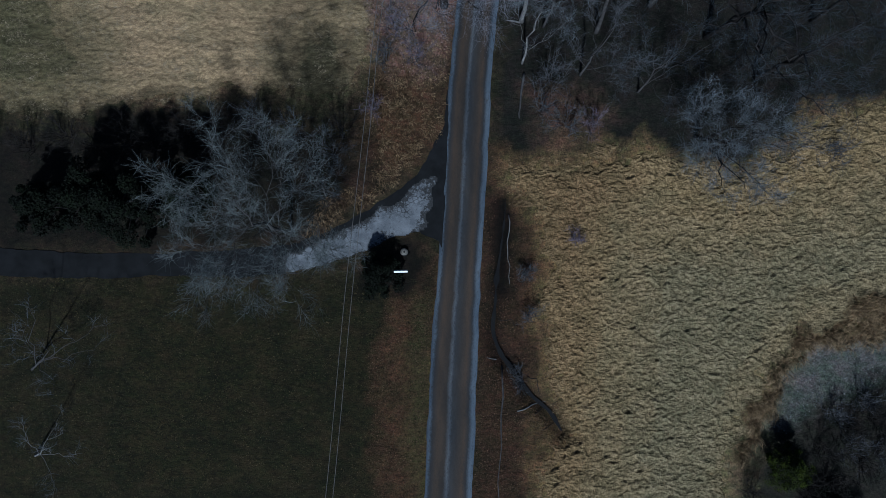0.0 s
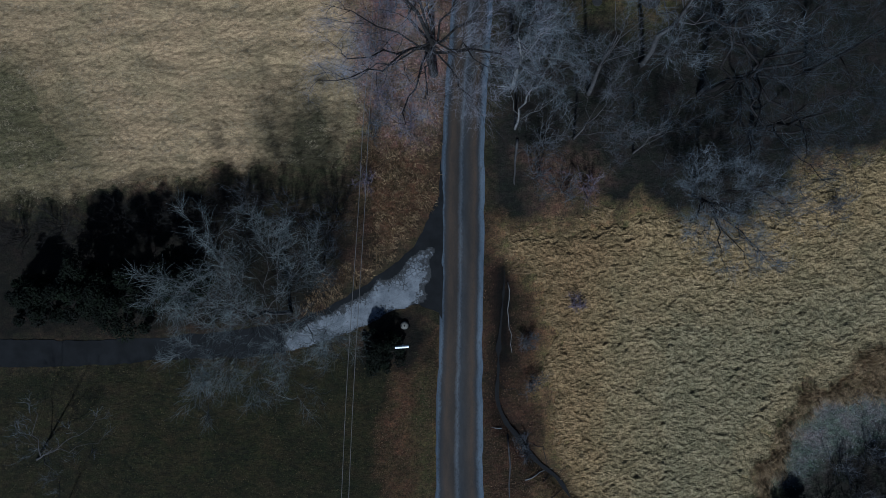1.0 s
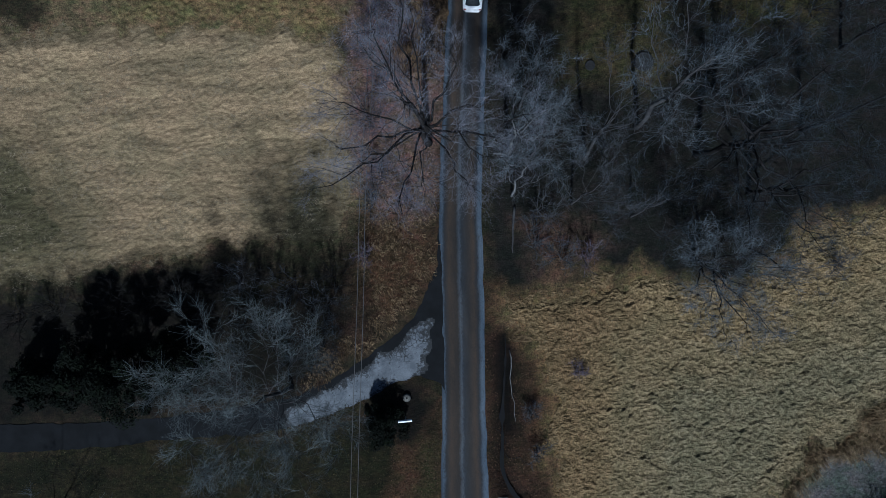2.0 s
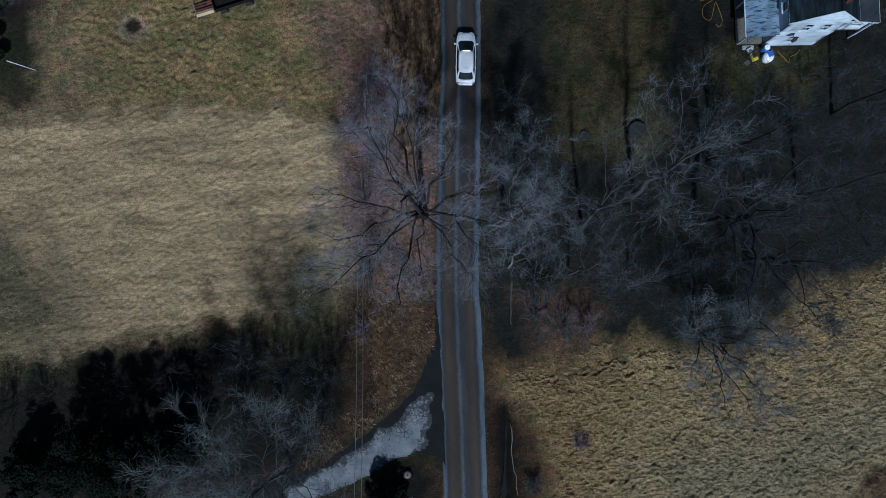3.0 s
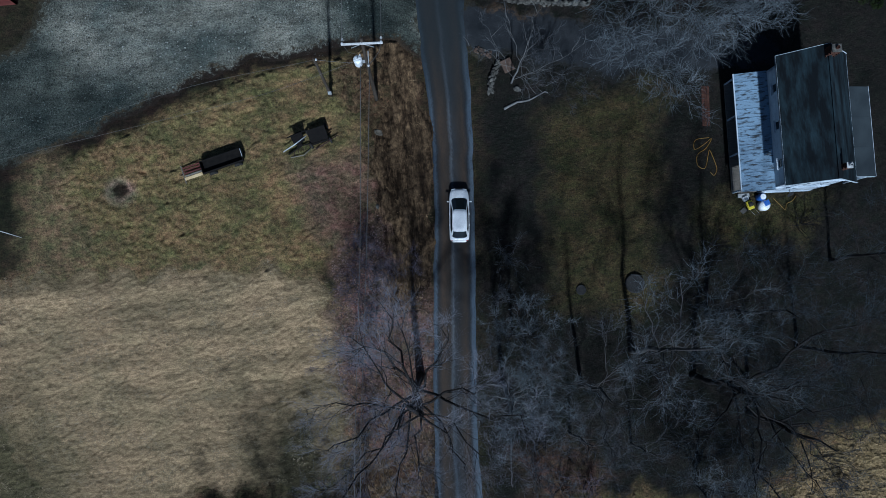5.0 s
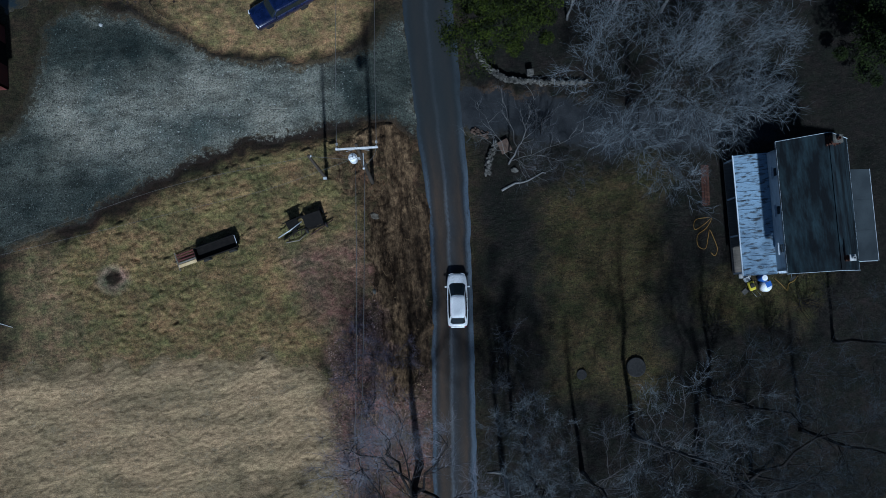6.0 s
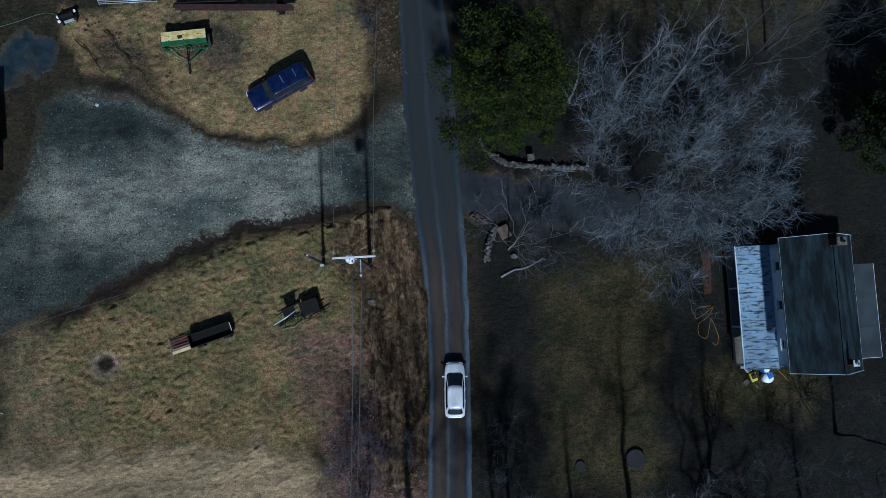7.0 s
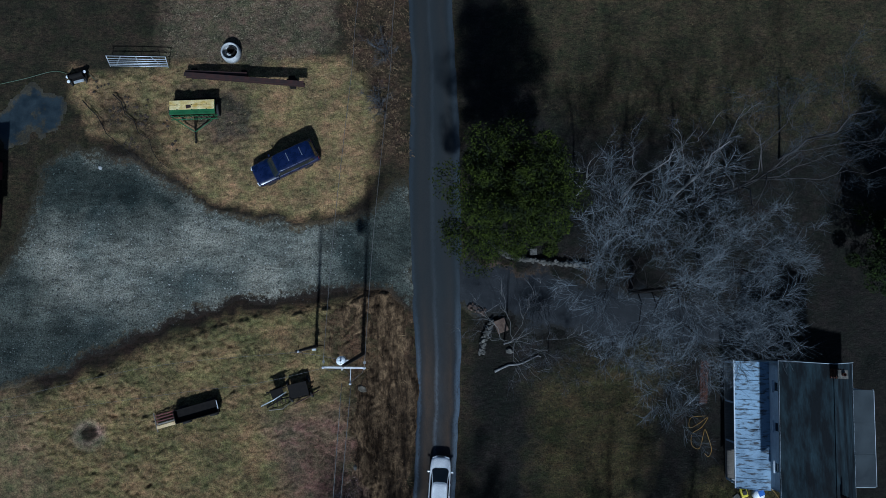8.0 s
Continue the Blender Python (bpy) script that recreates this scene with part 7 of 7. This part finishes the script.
for n, (x, y, h, s) in enumerate([(-3.6, 33.0, 2.6, 1.3), (-4.4, 29.6, 3.0, 1.5), (-3.2, 26.6, 3.2, 1.5), (-4.6, 23.6, 3.0, 1.6), (-2.4, 30.8, 2.4, 1.2), (-3.8, 19.4, 2.8, 1.5), (-2.2, 16.6, 2.4, 1.3), (13.0, 11.4, 2.4, 1.6), (11.6, 1.5, 1.0, 0.8), (-5.6, 12.4, 1.8, 1.1)]):
    shrub(x, y, h, s, 100 + n, BARK_GREY, TWIG_RED, "leafless shrub with reddish twigs")
for n, (x, y, h, s) in enumerate([(-5.2, 16.8, 2.2, 1.3), (8.8, 12.6, 3.0, 1.8), (10.8, 11.2, 2.6, 1.7), (9.4, 15.4, 3.6, 1.9), (7.6, 27.4, 3.4, 1.5), (8.4, 31.0, 3.0, 1.4), (-9.0, 8.6, 3.0, 1.8), (-12.0, 10.0, 3.2, 2.0), (-16.0, 10.6, 3.2, 2.0), (7.4, -1.6, 1.6, 0.9), (7.8, -5.0, 1.6, 0.9), (7.2, -10.6, 1.8, 1.0), (13.6, 48.6, 2.6, 1.4), (33.9, -13.2, 2.0, 1.5), (36.4, -11.8, 2.0, 1.5), (37.8, -16.8, 2.4, 1.6), (35.2, -16.0, 2.2, 1.6), (0.9, 66.0, 2.2, 1.0), (1.6, 70.5, 2.4, 1.1), (33.8, 8.8, 2.2, 1.6)]):
    shrub(x, y, h, s, 130 + n, BARK_GREY, TWIG_GREY, "leafless shrub with thin grey twigs")

for n, (x, y, h, s) in enumerate([(-8.6, 10.2, 2.8, 1.7), (-10.4, 7.4, 2.6, 1.7), (-13.0, 7.6, 3.0, 1.9), (-14.2, 11.0, 3.0, 1.9), (-16.6, 7.4, 3.4, 2.0), (-17.6, 10.8, 3.0, 1.9), (-19.6, 8.6, 3.4, 2.0), (-21.6, 10.2, 2.8, 1.9), (-24.2, 9.0, 3.0, 2.0), (-26.8, 9.8, 2.6, 1.9), (-29.4, 8.8, 3.0, 2.0), (-32.2, 9.6, 2.8, 1.9), (-35.2, 8.8, 3.0, 2.0), (-38.4, 9.4, 2.8, 2.0), (30.5, 29.0, 2.6, 1.6), (34.0, 31.0, 2.8, 1.6), (26.0, 29.8, 2.4, 1.5), (32.6, -16.4, 2.4, 1.9), (34.8, -14.6, 2.4, 1.9), (37.2, -13.4, 2.4, 1.9), (36.2, -17.4, 2.6, 2.0), (31.4, -19.4, 2.4, 1.9), (38.6, -15.4, 2.4, 1.9), (26.6, -20.0, 2.0, 1.7), (33.6, -19.2, 2.4, 1.9)]):
    shrub(x, y, h, s, 160 + n, BARK_DARK, TWIG_DARK, "dark tangled leafless shrub in rough grass", 16, 9)


# ---- grass, weeds, leaves and stones ----
def scatter(rs, x0, x1, y0, y1, spacing, poly, keep=0.5, blur=0.5):
    """Jittered places inside a patch, off the ways."""
    xs, ys = np.meshgrid(np.arange(x0, x1, spacing[0]), np.arange(y0, y1, spacing[1]))
    xs = xs + rs.uniform(-0.5, 0.5, xs.shape) * spacing[0] + (np.arange(xs.shape[0]) % 2)[:, None] * spacing[0] * 0.5
    ys = ys + rs.uniform(-0.5, 0.5, ys.shape) * spacing[1]
    x, y = xs.ravel(), ys.ravel()
    share = soft_inside(poly, x, y, blur)
    ok = share > (keep if keep < 1 else rs.uniform(0.05, 0.98, len(x)))
    x, y = x[ok], y[ok]
    ok = ways_share(x, y) < 0.4
    return x[ok], y[ok]


def grass(name, rs, x, y, blades, length, width, radius, lean, material, label, wild=0.55, up=0.7, level=None):
    """Tufts of bent blades; lean: the way in which most of them lie."""
    n = len(x)
    z = (level or ground_height)(x, y)
    N = n * blades
    bx, by, bz = np.repeat(x, blades), np.repeat(y, blades), np.repeat(z, blades) - 0.02
    size = np.repeat(rs.uniform(0.7, 1.3, n), blades)
    swing = np.repeat(rs.normal(0, 0.45, n), blades)
    a = rs.uniform(0, 2 * np.pi, N)
    bx, by = bx + radius * np.sqrt(rs.rand(N)) * np.cos(a) * size, by + radius * np.sqrt(rs.rand(N)) * np.sin(a) * size
    la = math.atan2(lean[1], lean[0]) + swing
    dx, dy = np.cos(la) * math.hypot(*lean) + wild * np.cos(a), np.sin(la) * math.hypot(*lean) + wild * np.sin(a)
    L = rs.uniform(length[0], length[1], N) * size
    w = rs.uniform(0.6, 1.3, N) * width
    px, py = -dy, dx
    pl = np.hypot(px, py) + 1e-6
    px, py = px / pl * w, py / pl * w
    m = np.stack([bx + dx * L * 0.35, by + dy * L * 0.35, bz + L * up * 0.62], -1)
    t = np.stack([bx + dx * L, by + dy * L, bz + L * up * rs.uniform(0.25, 0.8, N)], -1)
    b = np.stack([bx, by, bz], -1)
    s = np.stack([px, py, 0 * px], -1)
    V = np.stack([b - s, b + s, m - s * 0.8, m + s * 0.8, t], 1).reshape(-1, 3)
    k = np.arange(N)[:, None] * 5
    tagged(fast_mesh(name, V, np.concatenate([k + [0, 1, 3], k + [0, 3, 2], k + [2, 3, 4]], 0), material), label, "grass", kind="stuff")


def leaves(name, rs, x, y, size, material, label):
    z = ground_height(x, y) + 0.02 + 0.05 * rs.rand(len(x))
    v, t = leaf_cloud(rs, np.stack([x, y, z], -1), np.tile([0, 0, 1.4], (len(x), 1)), size)
    tagged(fast_mesh(name, v, t, material), label, "leaves", kind="stuff")


def pebbles(name, rs, x, y, z, size, material, label):
    n = len(x)
    o = np.array([(1, 0, 0), (0, 1, 0), (-1, 0, 0), (0, -1, 0), (0, 0, 1)], float)
    s = size * rs.uniform(0.5, 1.5, (n, 1, 1)) * rs.uniform(0.7, 1.2, (n, 5, 1))
    V = (np.stack([x, y, z], -1)[:, None, :] + o * s * np.array([1, 1, 0.7])).reshape(-1, 3)
    k = np.arange(n)[:, None] * 5
    tagged(fast_mesh(name, V, np.concatenate([k + [0, 1, 4], k + [1, 2, 4], k + [2, 3, 4], k + [3, 0, 4]], 0), material), label, "stones", kind="stuff")


def domes(x, y, sx, sy, seed, low=0.55):
    """Close-set rounded lumps of uneven size with creases between them, 0 to about 1."""
    r = np.random.RandomState(seed)
    jx, jy, tall = r.rand(128, 128), r.rand(128, 128), r.uniform(low, 1.2, (128, 128))
    u, v = x / sx + 300, y / sy + 300
    i, j = np.floor(u).astype(int), np.floor(v).astype(int)
    best = np.zeros(np.shape(x))
    for di in (-1, 0, 1):
        for dj in (-1, 0, 1):
            a, b = (i + di) % 128, (j + dj) % 128
            d = (u - i - di - jx[a, b]) ** 2 + (v - j - dj - jy[a, b]) ** 2
            best = np.maximum(best, tall[a, b] * (1 - d * 1.15))
    return best


def tussock_height(x, y):
    """Low combed hummocks of matted grass, sinking away at the field's edges."""
    share = soft_inside(FIELD_R, x, y, 1.7)
    wx, wy = x + 0.5 * (patchy(x, y, 0.9) - 0.5) + 0.16 * (patchy(x + 31, y, 0.33) - 0.5), y + 0.5 * (patchy(x + 17, y, 0.9) - 0.5) + 0.16 * (patchy(x, y + 23, 0.33) - 0.5)
    u, v = 0.95 * wx + 0.31 * wy, -0.31 * wx + 0.95 * wy
    lump = 0.22 * patchy(u * 0.85, v * 1.1, 0.27) + 0.14 * patchy(u * 0.75 + 41, v * 1.1 + 9, 0.46) + 0.06 * domes(u, v, 0.46, 0.34, 3, 0.7) + 0.14 * patchy(u, v, 1.4)
    return ground_level(x, y) + share * lump - (1 - share) * 0.3 - 0.04


def hay_height(x, y):
    """Mown hay matted in long low streaks."""
    share = soft_inside(FIELD_L, x, y, 1.2)
    wx, wy = x + 0.9 * (patchy(x, y, 1.5) - 0.5), y + 0.6 * (patchy(x + 17, y, 1.1) - 0.5) + 0.2 * (patchy(x, y + 23, 0.33) - 0.5)
    u, v = 0.99 * wx + 0.12 * wy, -0.12 * wx + 0.99 * wy
    lump = 0.13 * domes(u, v, 0.5, 0.29, 5) + 0.10 * patchy(u * 0.35, v, 0.6) + 0.12 * patchy(u * 0.7 + 12, v + 5, 0.22)
    return ground_level(x, y) + share * lump - (1 - share) * 0.2


def lawn_height(x, y):
    """Uneven turf of the yard, with hoof marks and clumps."""
    share = np.maximum(soft_inside(YARD, x, y, 1.0), soft_inside(PATCHES[6][0], x, y, 0.8)) * (1 - soft_inside(PATCHES[27][0], x, y, 0.5, 0.3))
    u, v = x + 0.7 * (patchy(x, y, 1.2) - 0.5), y + 0.7 * (patchy(x + 17, y, 1.2) - 0.5)
    rough = patchy(x, y, 3.5)
    lump = (0.12 + 0.26 * rough) * domes(u, v, 0.5, 0.42, 7) + 0.14 * domes(u + 5, v, 0.31, 0.28, 8) + 0.14 * rough * patchy(u, v, 0.9)
    return ground_level(x, y) + share * lump - (1 - share) * 0.15 - 0.01


def isle_height(x, y):
    share = soft_inside(ISLE, x, y, 0.8) * (1 - soft_inside(RUT, x, y, 0.5, 0.3))
    u, v = x + 0.5 * (patchy(x, y, 1.2) - 0.5), y + 0.5 * (patchy(x + 17, y, 1.2) - 0.5)
    rough = soft_inside([(-26, 70), (-14, 70), (-8, 66), (-12, 60), (-17, 58), (-26, 62)], x, y, 2.0)
    lump = (0.06 + 0.26 * rough) * domes(u, v, 0.6, 0.5, 11) + 0.06 * domes(u, v, 0.28, 0.26, 12)
    return ground_level(x, y) + share * lump - (1 - share) * 0.15 - 0.01


def verge_height(x, y):
    """Ragged clumps of dead weeds on broken soil along the lane."""
    share = soft_inside(VERGE, x, y, 0.5, 0.5)
    wx, wy = x + 0.8 * (patchy(x, y, 0.9) - 0.5), y + 0.8 * (patchy(x + 17, y, 0.9) - 0.5)
    lump = 0.24 * domes(wx, wy, 0.8, 1.1, 9) + 0.18 * domes(wx + 3, wy, 0.35, 0.5, 10, 0.75) + 0.10 * patchy(wx + 12, wy + 5, 0.2)
    ditch = np.exp(-((x - 1.15 - 0.075 * (y - 29)) / 0.45) ** 2)
    return ground_level(x, y) + share * lump * (1 - 0.75 * ditch) - (1 - share) * 0.15 - 0.03


def build_turf(name, height, poly, blur, x0, x1, y0, y1, step, label, material=EARTH, tone=1.0):
    """A rough sheet of matted grass over part of the ground."""
    X, Y = np.meshgrid(np.arange(x0, x1, step * 1.08), np.arange(y0, y1, step))
    Z = height(X, Y)
    h, w = X.shape
    idx = np.arange(h * w).reshape(h, w)
    low = soft_inside(poly, X, Y, blur) > 0.1
    a, b, c, d = idx[:-1, :-1], idx[:-1, 1:], idx[1:, 1:], idx[1:, :-1]
    keep = (low[:-1, :-1] & low[:-1, 1:] & low[1:, 1:] & low[1:, :-1]).ravel()
    tris = np.concatenate([np.stack([a, b, c], -1).reshape(-1, 3)[keep], np.stack([a, c, d], -1).reshape(-1, 3)[keep]], 0)
    used, flat = np.unique(tris, return_inverse=True)
    ob = fast_mesh(name, np.stack([X, Y, Z], -1).reshape(-1, 3)[used], flat.reshape(-1, 3), material)
    paint_earth(ob, tone * earth_colour(X, Y).reshape(-1, 3)[used])
    tagged(ob, label, "grass", kind="stuff")


rs = np.random.RandomState(5)
FIELD_R, FIELD_L, YARD, ISLE = PATCHES[13][0], PATCHES[3][0], PATCHES[4][0], PATCHES[24][0]
build_turf("grass_hummocks", tussock_height, FIELD_R, 1.7, 4, 45, -22.5, 16, 0.084, "matted tan hummocks of tussock grass", THATCH)
build_turf("hay_stubble", hay_height, FIELD_L, 1.2, -45, -4, 9, 35, 0.122, "pale mown hayfield matted in long streaks", HAYFIELD, 1.0)
build_turf("lawn_turf", lawn_height, YARD, 1.0, -31, 3, 30, 52, 0.13, "uneven olive and brown winter lawn turf")
build_turf("verge_weeds", verge_height, VERGE, 0.5, -5.5, 3.6, 26, 51, 0.11, "dead brown weeds in ragged clumps along the lane", WEEDS)
build_turf("dry_turf", isle_height, ISLE, 0.8, -27, 1.5, 55, 71, 0.15, "short dry yellowed turf trampled into lumps")
x, y = scatter(rs, 4, 46, -23.5, 16, (0.55, 0.40), FIELD_R, 1.0, 1.2)
grass("tussock_grass", rs, x, y, 4, (0.15, 0.34), 0.017, 0.28, (-0.30, -0.45), TUSSOCK, "dense tan tussock grass combed over in clumps", 0.45, 0.6, tussock_height)
x, y = scatter(rs, -46, -5, 9, 35, (0.38, 0.30), FIELD_L, 1.0, 1.3)
ok = patchy(x * 0.45, y, 0.9) + 0.25 * rs.rand(len(x)) > 0.62
x, y = x[ok], y[ok]
grass("field_grass", rs, x, y, 8, (0.14, 0.34), 0.014, 0.2, (0.55, -0.1), HAY, "dry pale hayfield grass lying in streaks", 0.6, 0.5, hay_height)
x, y = scatter(rs, -30, 3, 31, 52, (0.40, 0.36), YARD)
ok = patchy(x, y, 1.3) + 0.4 * patchy(x, y, 0.5) > 0.66
x, y = x[ok], y[ok]
ok = (soft_inside(PATCHES[27][0], x, y, 0.35, 0.3) < 0.3) & (np.hypot(x + 23, y - 39.65) > 1.35)
x, y = x[ok], y[ok]
grass("lawn_grass", rs, x, y, 9, (0.08, 0.22), 0.016, 0.18, (0.2, -0.1), LAWN, "patchy olive winter lawn grass", 0.8, 0.6, lawn_height)
x, y = scatter(rs, -27, 1, 55, 71, (0.42, 0.38), ISLE)
ok = soft_inside(RUT, x, y, 0.35) < 0.3
x, y = x[ok], y[ok]
grass("dry_grass", rs, x, y, 9, (0.07, 0.2), 0.016, 0.18, (0.2, -0.1), DRY, "short dry yellowed grass", 0.8, 0.6, isle_height)
x, y = scatter(rs, -22, 0, 69, 84, (0.45, 0.4), PATCHES[22][0])
grass("dry_grass", rs, x, y, 9, (0.08, 0.25), 0.016, 0.18, (0.2, -0.1), HAY, "pale dry pasture grass", 0.8, 0.6)
x, y = scatter(rs, -40, 0, -27, -2, (0.6, 0.55), PATCHES[0][0])
grass("lawn_grass", rs, x, y, 6, (0.07, 0.2), 0.016, 0.2, (0.1, -0.1), LAWN_SHADED, "olive winter lawn grass coloured darker for shade", 0.8, 0.6)
x, y = scatter(rs, 11, 25, 24, 45, (0.5, 0.45), PATCHES[17][0])
grass("lawn_grass", rs, x, y, 6, (0.07, 0.2), 0.016, 0.2, (0.1, -0.1), LAWN_SHADED, "thin shaded lawn grass", 0.8, 0.6)
x, y = scatter(rs, 12, 44, 62, 84, (0.6, 0.5), PATCHES[19][0])
grass("lawn_grass", rs, x, y, 6, (0.08, 0.22), 0.018, 0.2, (0.1, -0.1), LAWN_SHADED, "thin dry lawn grass", 0.8, 0.6)
for poly, box_, sp in ((PATCHES[2][0], (-7, 1, 6, 24), (0.55, 0.5)), ([(-1.9, 27), (0.5, 27), (1.3, 38), (1.7, 44), (2.6, 47.6), (0.2, 48.6), (-0.9, 42), (-1.6, 36)], (-2.4, 3.4, 26, 49), (0.5, 0.6)), ([(1.9, 29), (2.3, 29), (2.95, 37), (3.15, 45), (2.8, 45), (2.5, 37)], (1.5, 3.4, 28, 46), (0.35, 0.5)), (PATCHES[29][0], (-3, 4, 60, 84), (0.6, 0.55)),
                        ([(-12.4, 1.2), (-9.5, 2.6), (-4.3, 5.6), (-0.9, 9.6), (-1.6, 10.2), (-5, 6.6), (-12, 3)], (-13, 0, 1, 11), (0.4, 0.36))):
    x, y = scatter(rs, *box_, sp, poly)
    grass("weed_clumps", rs, x, y, 18, (0.2, 0.6), 0.016, 0.34, (0.15, -0.35), WEED, "brown dead weeds in ragged clumps", 0.4, 0.8)
x, y = scatter(rs, 24, 46, -20, -2, (0.42, 0.4), PATCHES[15][0])
grass("reeds", rs, x, y, 24, (0.7, 1.5), 0.018, 0.3, (-0.25, -0.3), WEED, "tall brown reeds bent over on the stream bank", 0.3, 0.85)
x, y = rs.uniform(25, 46, 5000), rs.uniform(-20, -5, 5000)
ok = soft_inside(PATCHES[16][0], x, y, 1.0) > rs.uniform(0.2, 1.0, len(x))
pebbles("stream_stones", rs, x[ok], y[ok], ground_height(x[ok], y[ok]) + 0.02, 0.06, PEBBLE, "pale stones on the stream bed")
for poly, box_, sp, mat_ in ((PATCHES[1][0], (-7.2, 4, 4, 46), (0.24, 0.24), LITTER), (PATCHES[6][0], (-9, -1, 27, 42), (0.2, 0.2), LITTER_PALE), (PATCHES[7][0], (-7, 2, 14, 36), (0.24, 0.24), LITTER_PALE), (PATCHES[8][0], (-6, 1, -24, 2), (0.2, 0.2), LITTER), (PATCHES[12][0], (3, 12, -26, 10), (0.2, 0.2), LITTER),
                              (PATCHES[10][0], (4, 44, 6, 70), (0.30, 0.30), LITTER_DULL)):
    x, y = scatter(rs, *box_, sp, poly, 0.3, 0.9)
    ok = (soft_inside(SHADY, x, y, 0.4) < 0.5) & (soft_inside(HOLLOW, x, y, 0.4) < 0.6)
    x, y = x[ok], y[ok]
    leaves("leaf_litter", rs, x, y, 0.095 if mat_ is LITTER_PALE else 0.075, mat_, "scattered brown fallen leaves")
x, y = rs.uniform(-34, 3, 16000), rs.uniform(42, 63, 16000)
ok = (soft_inside(WEST_DRIVE, x, y, 1.6) > rs.uniform(0.1, 1.0, len(x))) & (x < -4.6) & (soft_inside(WET, x, y, 1.0) < 0.5)
pebbles("gravel_stones", rs, x[ok], y[ok], np.full(ok.sum(), -0.01), 0.032, PEBBLE, "loose pale gravel stones on the driveway")
mud = [(-24.5, 68), (-20, 68.5), (-15.2, 60), (-17, 59.3), (-20, 61.6), (-23, 63.5)]
x, y = scatter(rs, -26, -14, 58, 69, (0.28, 0.28), mud, 1.0, 1.0)
ok = patchy(x, y, 1.1) > 0.45
pebbles("mud_clods", rs, x[ok], y[ok], isle_height(x[ok], y[ok]) + 0.02, 0.13, SOIL, "trampled dark clods of mud in the grass")
